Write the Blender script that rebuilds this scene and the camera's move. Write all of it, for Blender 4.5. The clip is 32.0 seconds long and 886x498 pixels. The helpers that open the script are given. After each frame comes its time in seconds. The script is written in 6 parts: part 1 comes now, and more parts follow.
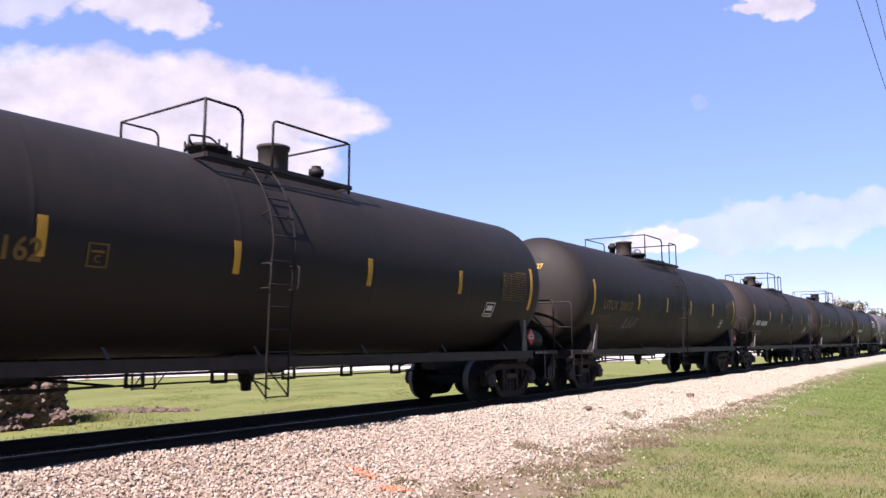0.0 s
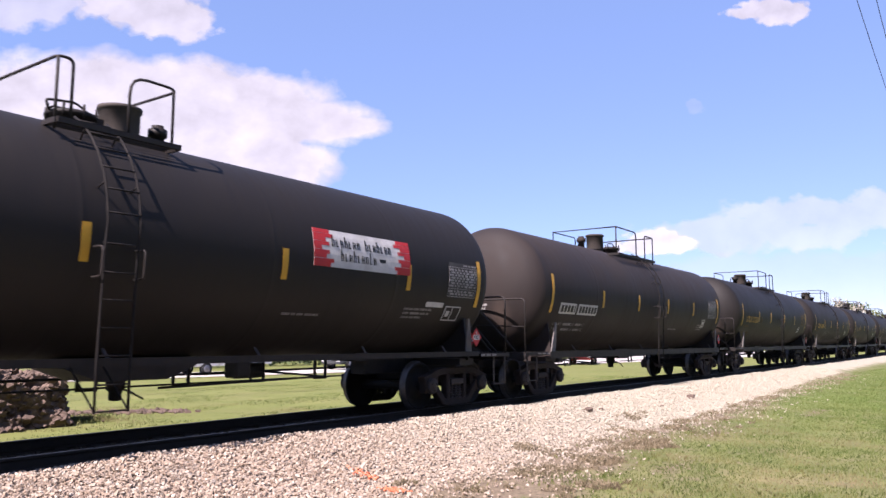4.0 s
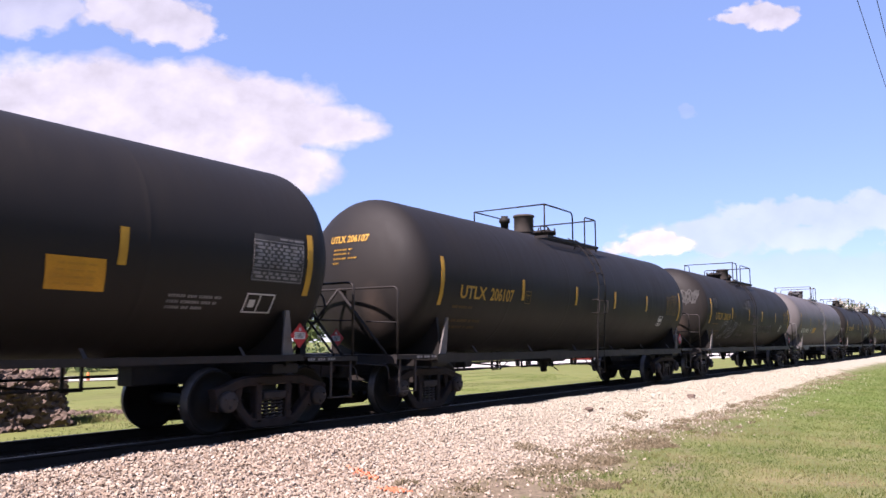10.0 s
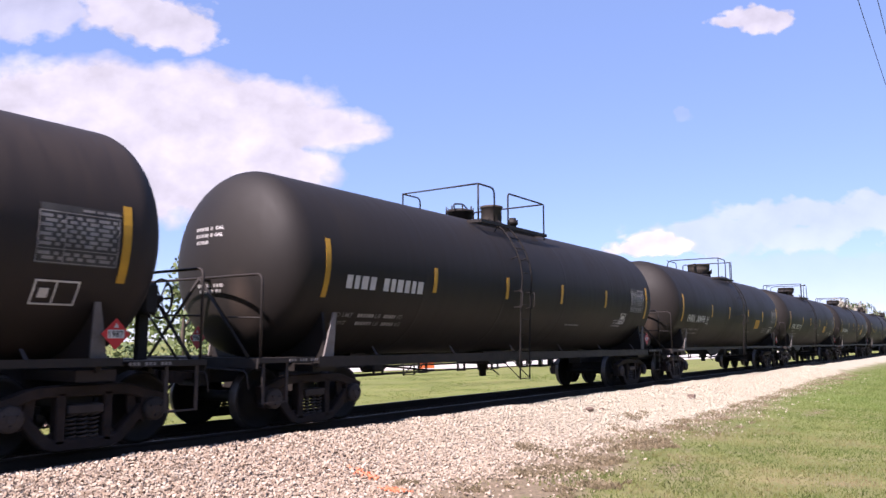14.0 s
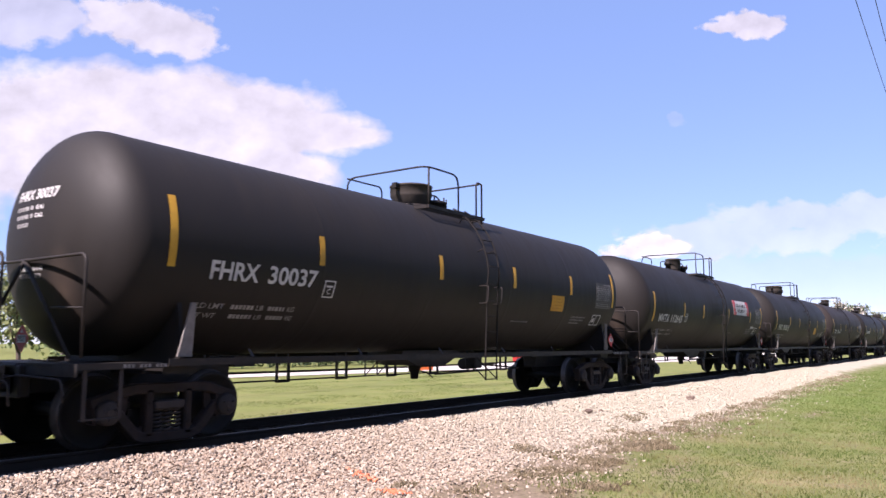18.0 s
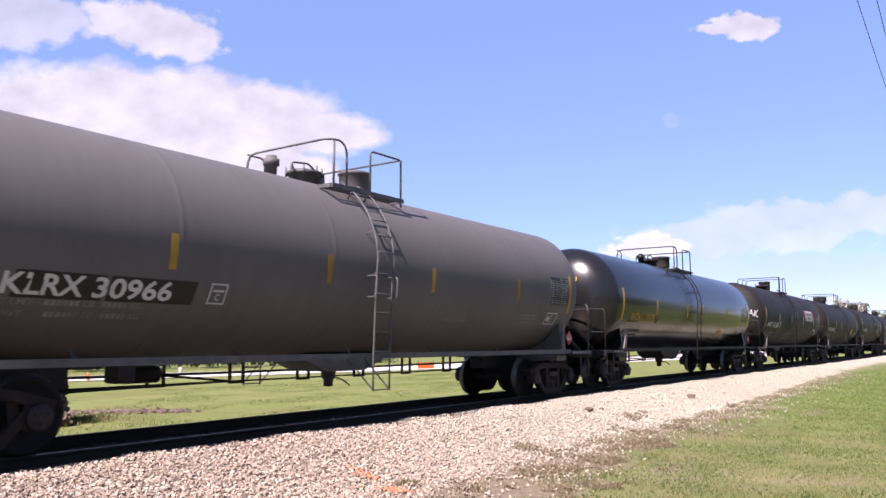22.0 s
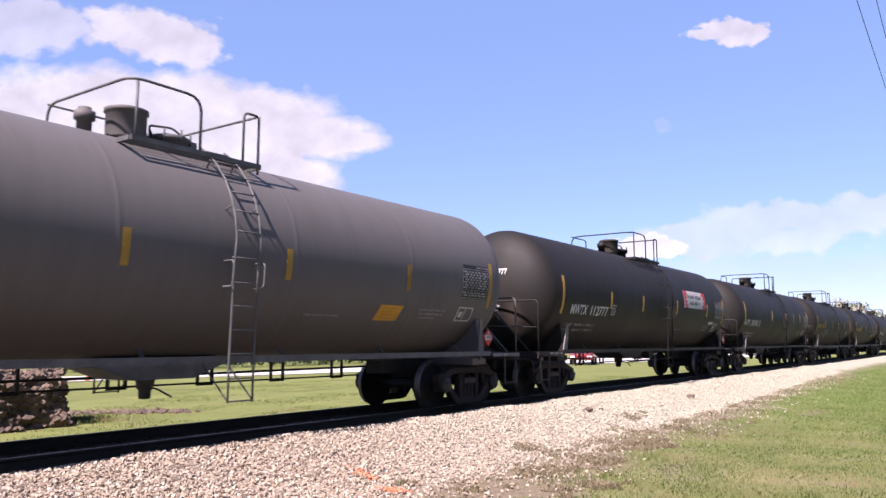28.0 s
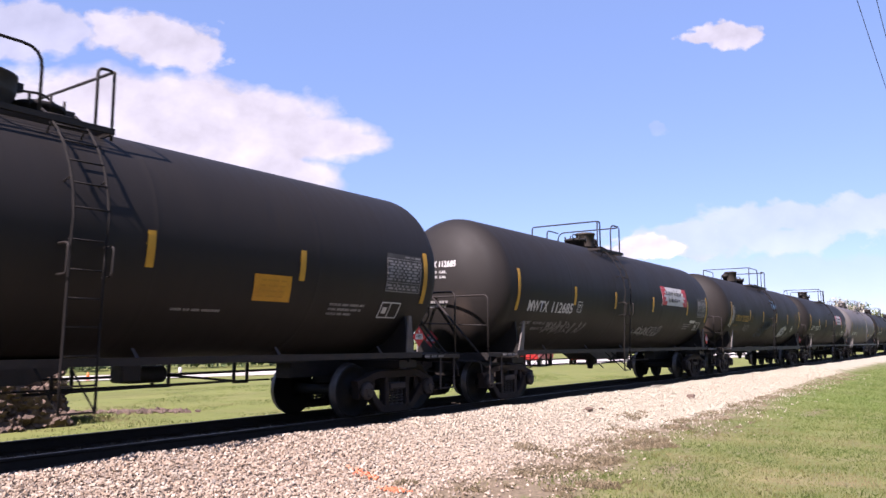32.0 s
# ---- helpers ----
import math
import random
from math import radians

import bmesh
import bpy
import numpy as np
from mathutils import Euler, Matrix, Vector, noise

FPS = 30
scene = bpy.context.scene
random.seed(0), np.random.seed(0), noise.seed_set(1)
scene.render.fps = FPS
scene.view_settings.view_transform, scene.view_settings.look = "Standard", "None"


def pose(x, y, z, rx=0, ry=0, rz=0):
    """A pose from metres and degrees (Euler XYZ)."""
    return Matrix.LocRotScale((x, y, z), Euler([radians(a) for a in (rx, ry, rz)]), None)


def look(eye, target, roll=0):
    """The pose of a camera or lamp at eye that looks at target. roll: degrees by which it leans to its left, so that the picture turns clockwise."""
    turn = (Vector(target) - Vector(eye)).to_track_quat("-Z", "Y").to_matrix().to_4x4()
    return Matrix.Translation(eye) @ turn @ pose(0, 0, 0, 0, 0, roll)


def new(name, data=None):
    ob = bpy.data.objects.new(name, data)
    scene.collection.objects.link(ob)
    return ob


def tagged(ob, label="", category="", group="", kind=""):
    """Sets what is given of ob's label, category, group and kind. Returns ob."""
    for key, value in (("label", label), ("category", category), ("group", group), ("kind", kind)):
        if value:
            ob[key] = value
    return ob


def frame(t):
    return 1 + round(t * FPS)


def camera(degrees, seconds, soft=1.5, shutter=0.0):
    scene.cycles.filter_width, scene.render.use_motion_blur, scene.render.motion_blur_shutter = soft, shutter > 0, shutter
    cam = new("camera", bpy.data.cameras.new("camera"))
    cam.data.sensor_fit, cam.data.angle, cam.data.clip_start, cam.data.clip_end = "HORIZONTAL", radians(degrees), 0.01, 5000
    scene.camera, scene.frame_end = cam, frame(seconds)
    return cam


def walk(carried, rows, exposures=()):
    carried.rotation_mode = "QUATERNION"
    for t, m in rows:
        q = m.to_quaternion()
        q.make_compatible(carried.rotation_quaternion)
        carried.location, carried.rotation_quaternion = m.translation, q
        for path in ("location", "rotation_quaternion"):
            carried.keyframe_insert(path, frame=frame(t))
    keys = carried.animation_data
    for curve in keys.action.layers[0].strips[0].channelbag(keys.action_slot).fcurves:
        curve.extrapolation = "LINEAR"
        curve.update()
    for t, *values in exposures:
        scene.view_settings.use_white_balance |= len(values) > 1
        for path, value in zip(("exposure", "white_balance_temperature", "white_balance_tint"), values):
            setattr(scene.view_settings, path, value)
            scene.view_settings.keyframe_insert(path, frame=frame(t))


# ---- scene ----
# The rail heads lie at z = 0, the line runs along x, and the train goes towards +x.
LENS = 60.4
FOCAL = 784 / math.tan(radians(LENS / 2))
EYE = (0.0, -9.86, 1.36)
YAW, TILT = -54.69, 6.94
cam = camera(LENS, 32.0, soft=1.5, shutter=0.05)
# the tripod shivers a little as the cars go by: seconds, sideways, downwards
SHIVER = [(0, -1.5, -1.7), (0.5, -1.7, 0), (1, 0, -1), (1.5, 0, 0), (2, -3, 3), (2.5, 0, -1), (3.5, 0, 0), (4.5, -1, 0), (5, -1, -1.7),
          (5.5, 6, -3.3), (6, -1.7, 0.7), (6.5, -3, 0.3), (7, -1.7, 0), (7.5, -1.7, -0.3), (8, -0.7, 0), (8.5, 1.7, -1.7), (9, 0, 0),
          (9.5, -3, 3), (10, 0, 0), (10.5, 3, -1.7), (11, 0, 0), (11.5, -0.7, -0.7), (12, -1.7, 0), (12.5, -0.7, 0), (13, 0, 0),
          (13.5, 1.7, 0), (14.5, 0, 0), (15.5, 0, -1), (16, 0, -3.3), (16.5, 0, 0.7), (17, 0.5, -3), (17.5, 0, 0), (18, -1, 3),
          (18.5, 0, 0), (19, 0, -0.3), (19.5, 0, 0.3), (20, -4, 2.7), (20.5, -1.5, 0), (21, 0.3, -3.2), (21.5, -0.7, 0), (22, 0, 0),
          (22.5, -0.7, 0), (23, 1.7, -1.7), (23.5, -0.7, 0), (24, 0.3, -0.3), (24.5, -0.7, 0.7), (25, -1, 0.8), (25.5, 0, 0),
          (26, 0, -0.3), (26.5, 0, 0), (27.5, 0, 0), (28.5, -1, 0.7), (29, 0, 0), (29.5, -1, -0.7), (30, 0, 0), (30.5, 1.7, -1.3),
          (31, 0, 0), (31.5, 2, -1.3), (32, -0.3, 0)]
walk(cam, [(t, pose(*EYE, 90 + TILT + math.degrees(b / FOCAL), 0, YAW + math.degrees(a / FOCAL))) for t, a, b in SHIVER],
     exposures=[(0, 1.28, 6100, 31), (32, 1.28, 6100, 31)])

# ---- light ----
SUN_WAY = Vector((-0.89, -0.02, 1.0)).normalized()
world = bpy.data.worlds.new("sky")
scene.world = world
world.use_nodes = True
wn, wl = world.node_tree.nodes, world.node_tree.links
sky = wn.new("ShaderNodeTexSky")
sky.sky_type, sky.sun_disc = "NISHITA", False
sky.sun_elevation = math.asin(SUN_WAY.z)
sky.sun_rotation = math.atan2(SUN_WAY.x, SUN_WAY.y)
sky.altitude, sky.air_density, sky.dust_density, sky.ozone_density = 0, 0.9, 0.0, 2.6
haze = wn.new("ShaderNodeMix")  # thin even haze over the whole dome
haze.data_type = "RGBA"
haze.inputs[0].default_value, haze.inputs[7].default_value = 0.55, (1.75, 2.68, 4.6, 1)
wl.new(sky.outputs[0], haze.inputs[6])
wl.new(haze.outputs[2], wn["Background"].inputs[0])
wn["Background"].inputs[1].default_value = 0.083
sun = new("sun", bpy.data.lights.new("sun", "SUN"))
sun.data.energy, sun.data.angle, sun.data.color = 6.2, radians(0.53), (1.0, 0.92, 0.79)
sun.matrix_world = look(SUN_WAY * 60, (0, 0, 0))


# ---- materials ----
def node_mat(name):
    m = bpy.data.materials.new(name)
    m.use_nodes = True
    return m, m.node_tree.nodes, m.node_tree.links, m.node_tree.nodes["Principled BSDF"]


def surface(name, color, rough=0.6, metal=0.0, second=None, scale=4.0, fine=60.0, bump=0.15, spread=0.25, streak=1.0, per_object=0.0, coat=0.0):
    """Two scales of mottling between color and second, fine relief, and a tint for each object."""
    m, n, l, b = node_mat(name)
    second = second or tuple(c * 0.6 for c in color)
    tc = n.new("ShaderNodeTexCoord")
    mp = n.new("ShaderNodeMapping")
    mp.inputs["Scale"].default_value = (1, 1, 1 / streak)
    l.new(tc.outputs["Object"], mp.inputs[0])
    big, small = n.new("ShaderNodeTexNoise"), n.new("ShaderNodeTexNoise")
    big.inputs["Scale"].default_value, big.inputs["Detail"].default_value = scale, 6
    small.inputs["Scale"].default_value, small.inputs["Detail"].default_value = fine, 3
    l.new(mp.outputs[0], big.inputs["Vector"])
    l.new(tc.outputs["Object"], small.inputs["Vector"])
    ramp = n.new("ShaderNodeValToRGB")
    ramp.color_ramp.elements[0].position, ramp.color_ramp.elements[1].position = 0.5 - spread, 0.5 + spread
    ramp.color_ramp.elements[0].color, ramp.color_ramp.elements[1].color = (*second, 1), (*color, 1)
    l.new(big.outputs[0], ramp.inputs[0])
    grain = n.new("ShaderNodeMix")
    grain.data_type, grain.blend_type = "RGBA", "OVERLAY"
    grain.inputs[0].default_value = 0.35
    l.new(ramp.outputs[0], grain.inputs[6])
    l.new(small.outputs[0], grain.inputs[7])
    out = grain.outputs[2]
    if per_object:
        info = n.new("ShaderNodeObjectInfo")
        mul = n.new("ShaderNodeMath")
        mul.operation = "MULTIPLY_ADD"
        mul.inputs[1].default_value, mul.inputs[2].default_value = per_object, 1 - per_object / 2
        l.new(info.outputs["Random"], mul.inputs[0])
        hsv = n.new("ShaderNodeHueSaturation")
        l.new(mul.outputs[0], hsv.inputs["Value"])
        l.new(out, hsv.inputs["Color"])
        out = hsv.outputs[0]
    l.new(out, b.inputs["Base Color"])
    rr = n.new("ShaderNodeMapRange")
    rr.inputs[3].default_value, rr.inputs[4].default_value = max(0.05, rough - 0.1), min(1, rough + 0.1)
    l.new(big.outputs[0], rr.inputs[0])
    l.new(rr.outputs[0], b.inputs["Roughness"])
    b.inputs["Metallic"].default_value = metal
    b.inputs["Specular IOR Level"].default_value = 0.25
    b.inputs["Coat Weight"].default_value = coat
    if bump:
        bp = n.new("ShaderNodeBump")
        bp.inputs["Strength"].default_value, bp.inputs["Distance"].default_value = bump, 0.01
        l.new(small.outputs[0], bp.inputs["Height"])
        l.new(bp.outputs[0], b.inputs["Normal"])
    return m


def tank_paint(name, color, dust, rough, coat=0.0, dirt=0.5):
    """Paint with dust that has run down the shell in streaks and specks of road film."""
    m, n, l, b = node_mat(name)
    tc, mp = n.new("ShaderNodeTexCoord"), n.new("ShaderNodeMapping")
    mp.inputs["Scale"].default_value = (2.2, 0.5, 0.22)
    l.new(tc.outputs["Object"], mp.inputs[0])
    info = n.new("ShaderNodeObjectInfo")
    shift = n.new("ShaderNodeVectorMath")
    shift.operation = "MULTIPLY_ADD"
    shift.inputs[1].default_value, shift.inputs[2].default_value = (40, 23, 31), (0, 0, 0)
    l.new(info.outputs["Random"], shift.inputs[0])
    add = n.new("ShaderNodeVectorMath")
    l.new(mp.outputs[0], add.inputs[0])
    l.new(shift.outputs[0], add.inputs[1])
    streaks, cloudy, speck = (n.new("ShaderNodeTexNoise") for _ in range(3))
    streaks.inputs["Scale"].default_value, streaks.inputs["Detail"].default_value, streaks.inputs["Roughness"].default_value = 3.0, 8, 0.65
    l.new(add.outputs[0], streaks.inputs["Vector"])
    add2 = n.new("ShaderNodeVectorMath")
    l.new(tc.outputs["Object"], add2.inputs[0])
    l.new(shift.outputs[0], add2.inputs[1])
    cloudy.inputs["Scale"].default_value, cloudy.inputs["Detail"].default_value = 0.7, 5
    l.new(add2.outputs[0], cloudy.inputs["Vector"])
    speck.inputs["Scale"].default_value, speck.inputs["Detail"].default_value = 45, 4
    l.new(tc.outputs["Object"], speck.inputs["Vector"])
    mul = n.new("ShaderNodeMath")
    mul.operation = "MULTIPLY"
    l.new(streaks.outputs[0], mul.inputs[0])
    l.new(cloudy.outputs[0], mul.inputs[1])
    rng = n.new("ShaderNodeMapRange")
    rng.inputs[1].default_value, rng.inputs[2].default_value, rng.inputs[4].default_value = 0.18, 0.45, dirt
    l.new(mul.outputs[0], rng.inputs[0])
    mix = n.new("ShaderNodeMix")
    mix.data_type = "RGBA"
    mix.inputs[6].default_value, mix.inputs[7].default_value = (*color, 1), (*dust, 1)
    l.new(rng.outputs[0], mix.inputs[0])
    # a run of rust-brown film down the rear head
    pull, far, ahead = n.new("ShaderNodeVectorMath"), n.new("ShaderNodeVectorMath"), n.new("ShaderNodeMath")
    pull.operation, far.operation, ahead.operation = "MULTIPLY_ADD", "LENGTH", "LESS_THAN"
    pull.inputs[1].default_value, pull.inputs[2].default_value = (0, 3.6, 1.7), (0, 2.2, -3.3)
    l.new(tc.outputs["Object"], pull.inputs[0])
    l.new(pull.outputs[0], far.inputs[0])
    sep = n.new("ShaderNodeSeparateXYZ")
    l.new(tc.outputs["Object"], sep.inputs[0])
    ahead.inputs[1].default_value = -7.25
    l.new(sep.outputs[0], ahead.inputs[0])
    run = n.new("ShaderNodeMath")
    run.operation, run.use_clamp = "MULTIPLY_ADD", True
    run.inputs[1].default_value, run.inputs[2].default_value = -0.75, 0.75
    l.new(far.outputs["Value"], run.inputs[0])
    where, amount = n.new("ShaderNodeMath"), n.new("ShaderNodeMath")
    where.operation = amount.operation = "MULTIPLY"
    l.new(run.outputs[0], where.inputs[0])
    l.new(ahead.outputs[0], where.inputs[1])
    l.new(where.outputs[0], amount.inputs[0])
    l.new(streaks.outputs[0], amount.inputs[1])
    stained = n.new("ShaderNodeMix")
    stained.data_type = "RGBA"
    stained.inputs[7].default_value = (0.085, 0.06, 0.045, 1)
    l.new(amount.outputs[0], stained.inputs[0])
    l.new(mix.outputs[2], stained.inputs[6])
    l.new(stained.outputs[2], b.inputs["Base Color"])
    rr = n.new("ShaderNodeMapRange")
    rr.inputs[3].default_value, rr.inputs[4].default_value = rough, min(1, rough + 0.25)
    l.new(rng.outputs[0], rr.inputs[0])
    l.new(rr.outputs[0], b.inputs["Roughness"])
    b.inputs["Coat Weight"].default_value = coat
    b.inputs["Specular IOR Level"].default_value = 0.23
    bp = n.new("ShaderNodeBump")
    bp.inputs["Strength"].default_value, bp.inputs["Distance"].default_value = 0.12, 0.004
    l.new(speck.outputs[0], bp.inputs["Height"])
    l.new(bp.outputs[0], b.inputs["Normal"])
    return m


PAINT = {
    "black": tank_paint("satin_black_tank_paint", (0.01018, 0.008398, 0.007486), (0.01513, 0.0124, 0.01086), 0.6),
    "old": tank_paint("weathered_black_tank_paint", (0.01028, 0.008338, 0.007251), (0.01971, 0.01555, 0.01277), 0.62, dirt=0.6),
    "brown": tank_paint("brown_dusted_tank_paint", (0.01703, 0.01312, 0.01197), (0.02997, 0.02236, 0.01943), 0.65, dirt=0.7),
    "grey": tank_paint("grey_tank_paint", (0.09116, 0.08256, 0.08091), (0.05652, 0.04902, 0.04623), 0.6, dirt=0.35),
    "gloss": tank_paint("gloss_black_tank_paint", (0.00756, 0.00756, 0.00798), (0.01512, 0.01344, 0.01218), 0.19, coat=0.0, dirt=0.3),
}
PAINT["gloss"].node_tree.nodes["Principled BSDF"].inputs["Specular IOR Level"].default_value = 0.36
IRON = surface("black_iron", (0.011, 0.010, 0.0095), 0.65, 0.0, (0.018, 0.0135, 0.0115), 5, 70, 0.3, per_object=0.4)
LADDER = surface("black_painted_bar", (0.0045, 0.0038, 0.0036), 0.8, 0.0, (0.009, 0.0068, 0.006), 5, 70, 0.3)
GREY_IRON = surface("grey_painted_iron", (0.1, 0.1, 0.102), 0.55, 0.1, (0.055, 0.052, 0.05), 5, 70, 0.3)
RUST = surface("rusty_cast_steel", (0.027, 0.0178, 0.0148), 0.8, 0.0, (0.008, 0.006, 0.0054), 4, 50, 0.6, per_object=0.7)
WHEEL = surface("wheel_steel", (0.009, 0.0074, 0.0068), 0.7, 0.0, (0.0045, 0.0039, 0.0037), 6, 50, 0.3)
PALE_IRON = surface("pale_dusted_iron", (0.15, 0.136, 0.128), 0.7, 0, (0.0748, 0.066, 0.0598), 4, 60, 0.3, per_object=0.4)
BONNET = surface("dusted_black_paint", (0.055, 0.046, 0.039), 0.7, 0, (0.03, 0.025, 0.022), 4, 60, 0.2, per_object=0.4)
DUSTY = surface("dust_coated_plate", (0.045, 0.037, 0.034), 0.75, 0, (0.018, 0.015, 0.0143), 3, 60, 0.3, per_object=0.4)
TREAD = surface("bright_wheel_rim", (0.11, 0.1, 0.095), 0.45, 0.6, (0.05, 0.043, 0.04), 6, 60, 0.1)
YELLOW = surface("yellow_reflective_tape", (0.475, 0.264, 0.0194), 0.45, 0, (0.33, 0.179, 0.0194), 3, 90, 0.05, per_object=0.3)
DULL_YELLOW = surface("grimed_yellow_tape", (0.32, 0.18, 0.02), 0.6, 0, (0.2, 0.12, 0.02), 3, 90, 0.05, per_object=0.4)
GOLD = surface("aged_yellow_lettering", (0.409, 0.238, 0.0299), 0.6, 0, (0.264, 0.145, 0.0194), 6, 90, 0.05)
FAINTGOLD = surface("rubbed_yellow_lettering", (0.1, 0.06, 0.018), 0.7, 0, (0.045, 0.03, 0.015), 6, 90, 0.05)
DIMGOLD = surface("worn_yellow_lettering", (0.16, 0.095, 0.02), 0.6, 0, (0.07, 0.045, 0.015), 6, 90, 0.05)
WHITE = surface("white_lettering", (0.475, 0.468, 0.462), 0.6, 0, (0.33, 0.323, 0.31), 6, 90, 0.05)
FADED = surface("faded_white_lettering", (0.238, 0.229, 0.22), 0.7, 0, (0.106, 0.0968, 0.0968), 4, 90, 0.05, per_object=0.5)
THINWHITE = surface("thin_grey_spray_paint", (0.12, 0.116, 0.113), 0.7, 0, (0.05, 0.048, 0.046), 5, 90, 0.05)
DIMWHITE = surface("worn_away_spray_paint", (0.06, 0.058, 0.056), 0.7, 0, (0.025, 0.024, 0.023), 4, 90, 0.05)
RED = surface("red_vinyl", (0.387, 0.0246, 0.0246), 0.5, 0, (0.296, 0.0211, 0.0211), 5, 60, 0.05)
BLACKBAR = surface("black_vinyl", (0.012, 0.012, 0.012), 0.5, 0, None, 5, 60, 0.05)
ORANGE = surface("yellow_orange_sign", (0.462, 0.231, 0.0132), 0.5, 0, (0.33, 0.158, 0.0132), 4, 70, 0.05)
DARK_ORANGE = surface("faded_orange_print", (0.36, 0.19, 0.015), 0.6, 0, (0.28, 0.14, 0.015), 5, 70, 0.05)
DIMBLUE = surface("worn_blue_spray_paint", (0.055, 0.085, 0.12), 0.7, 0, (0.02, 0.024, 0.03), 5, 60, 0.05)
BLUE = surface("pale_blue_spray_paint", (0.2, 0.4, 0.6), 0.6, 0, (0.1, 0.2, 0.33), 6, 60, 0.05)


# ---- shapes ----
R, ZC, TAN, HEADD = 1.525, 2.65, 7.2, 0.77
RAIL_Z = 0.055  # height of the rail heads
MESHES = {}


def bm_box(bm, x0, x1, y0, y1, z0, z1, bevel=0.0):
    vs = [bm.verts.new((x, y, z)) for x in (x0, x1) for y in (y0, y1) for z in (z0, z1)]
    fs = [(0, 1, 3, 2), (4, 6, 7, 5), (0, 4, 5, 1), (2, 3, 7, 6), (0, 2, 6, 4), (1, 5, 7, 3)]
    faces = [bm.faces.new([vs[i] for i in f]) for f in fs]
    if bevel:
        edges = list({e for f in faces for e in f.edges})
        bmesh.ops.bevel(bm, geom=edges, offset=bevel, segments=1, affect="EDGES")
    return bm


def bm_tube(bm, pts, r, sides=8, caps=True):
    """A pipe along a line of points."""
    pts = [Vector(p) for p in pts]
    rings = []
    up = None
    for i, p in enumerate(pts):
        a = pts[i] - pts[i - 1] if i else pts[1] - pts[0]
        b = pts[i + 1] - pts[i] if i + 1 < len(pts) else a
        d = (a.normalized() + b.normalized()).normalized()
        if up is None:
            up = d.orthogonal().normalized()
        up = (up - d * up.dot(d)).normalized()
        side = d.cross(up)
        rings.append([bm.verts.new(p + (up * math.cos(k * math.tau / sides) + side * math.sin(k * math.tau / sides)) * r) for k in range(sides)])
    for q, s in zip(rings, rings[1:]):
        for k in range(sides):
            f = bm.faces.new((q[k], q[(k + 1) % sides], s[(k + 1) % sides], s[k]))
            f.smooth = True
    if caps:
        bm.faces.new(rings[0][::-1])
        bm.faces.new(rings[-1])
    return bm


def rounded(pts, r=0.15, n=4):
    """The line with its inner corners rounded."""
    pts = [Vector(p) for p in pts]
    out = [pts[0]]
    for a, b, c in zip(pts, pts[1:], pts[2:]):
        p, q = b + (a - b).normalized() * r, b + (c - b).normalized() * r
        for k in range(n + 1):
            t = k / n
            out.append(p * (1 - t) ** 2 + b * 2 * t * (1 - t) + q * t ** 2)
    return out + [pts[-1]]


def bm_lathe(bm, profile, axis="x", sides=32, at=(0, 0, 0), smooth=True):
    """profile: (along, radius) pairs turned about an axis."""
    rings = []
    for a, r in profile:
        ring = []
        for k in range(sides):
            c, s = math.cos(k * math.tau / sides) * r, math.sin(k * math.tau / sides) * r
            p = {"x": (a, c, s), "y": (c, a, s), "z": (c, s, a)}[axis]
            ring.append(bm.verts.new(Vector(p) + Vector(at)))
        rings.append(ring)
    for q, s in zip(rings, rings[1:]):
        for k in range(sides):
            f = bm.faces.new((q[k], q[(k + 1) % sides], s[(k + 1) % sides], s[k]))
            f.smooth = smooth
    bm.faces.new(rings[0][::-1])
    bm.faces.new(rings[-1])
    return bm


def bm_cyl(bm, axis, at, a0, a1, r, sides=20, lip=0.0):
    prof = [(a0, r), (a1, r)] if not lip else [(a0, r - lip), (a0 + lip, r), (a1 - lip, r), (a1, r - lip)]
    return bm_lathe(bm, prof, axis, sides, at)


def plate(bm, pts, normal, thick):
    """A flat plate of any outline with a thickness."""
    off = Vector(normal).normalized() * thick
    a = [bm.verts.new(Vector(p)) for p in pts]
    b = [bm.verts.new(Vector(p) + off) for p in pts]
    bm.faces.new(a[::-1])
    bm.faces.new(b)
    for i in range(len(a)):
        j = (i + 1) % len(a)
        bm.faces.new((a[i], a[j], b[j], b[i]))
    return bm


def to_mesh(name, bm, material):
    bmesh.ops.recalc_face_normals(bm, faces=bm.faces)
    me = bpy.data.meshes.new(name)
    bm.to_mesh(me)
    bm.free()
    me.materials.append(material)
    return me


def part(name, bm, material, parent, label="", key=None):
    """Links a bmesh, or the mesh kept under key, as one mesh object under parent."""
    if key is not None:
        key = (name, key, material.name)
        if key not in MESHES:
            MESHES[key] = to_mesh(name, bm() if callable(bm) else bm, material)
        me = MESHES[key]
    else:
        me = to_mesh(name, bm() if callable(bm) else bm, material)
    ob = new(name, me)
    ob.parent = parent
    return tagged(ob, label) if label else ob


def thing(name, label, category, group="", kind="", at=(0, 0, 0)):
    ob = new(name)
    ob.location = at
    ob.empty_display_size = 0.3
    return tagged(ob, label, category, group, kind)


def on_shell(u, s, lift=0.006):
    """A place on the near side of the tank: u along it, s metres up round the shell from its middle height."""
    a = s / R
    return Vector((u, -(R + lift) * math.cos(a), ZC + (R + lift) * math.sin(a)))


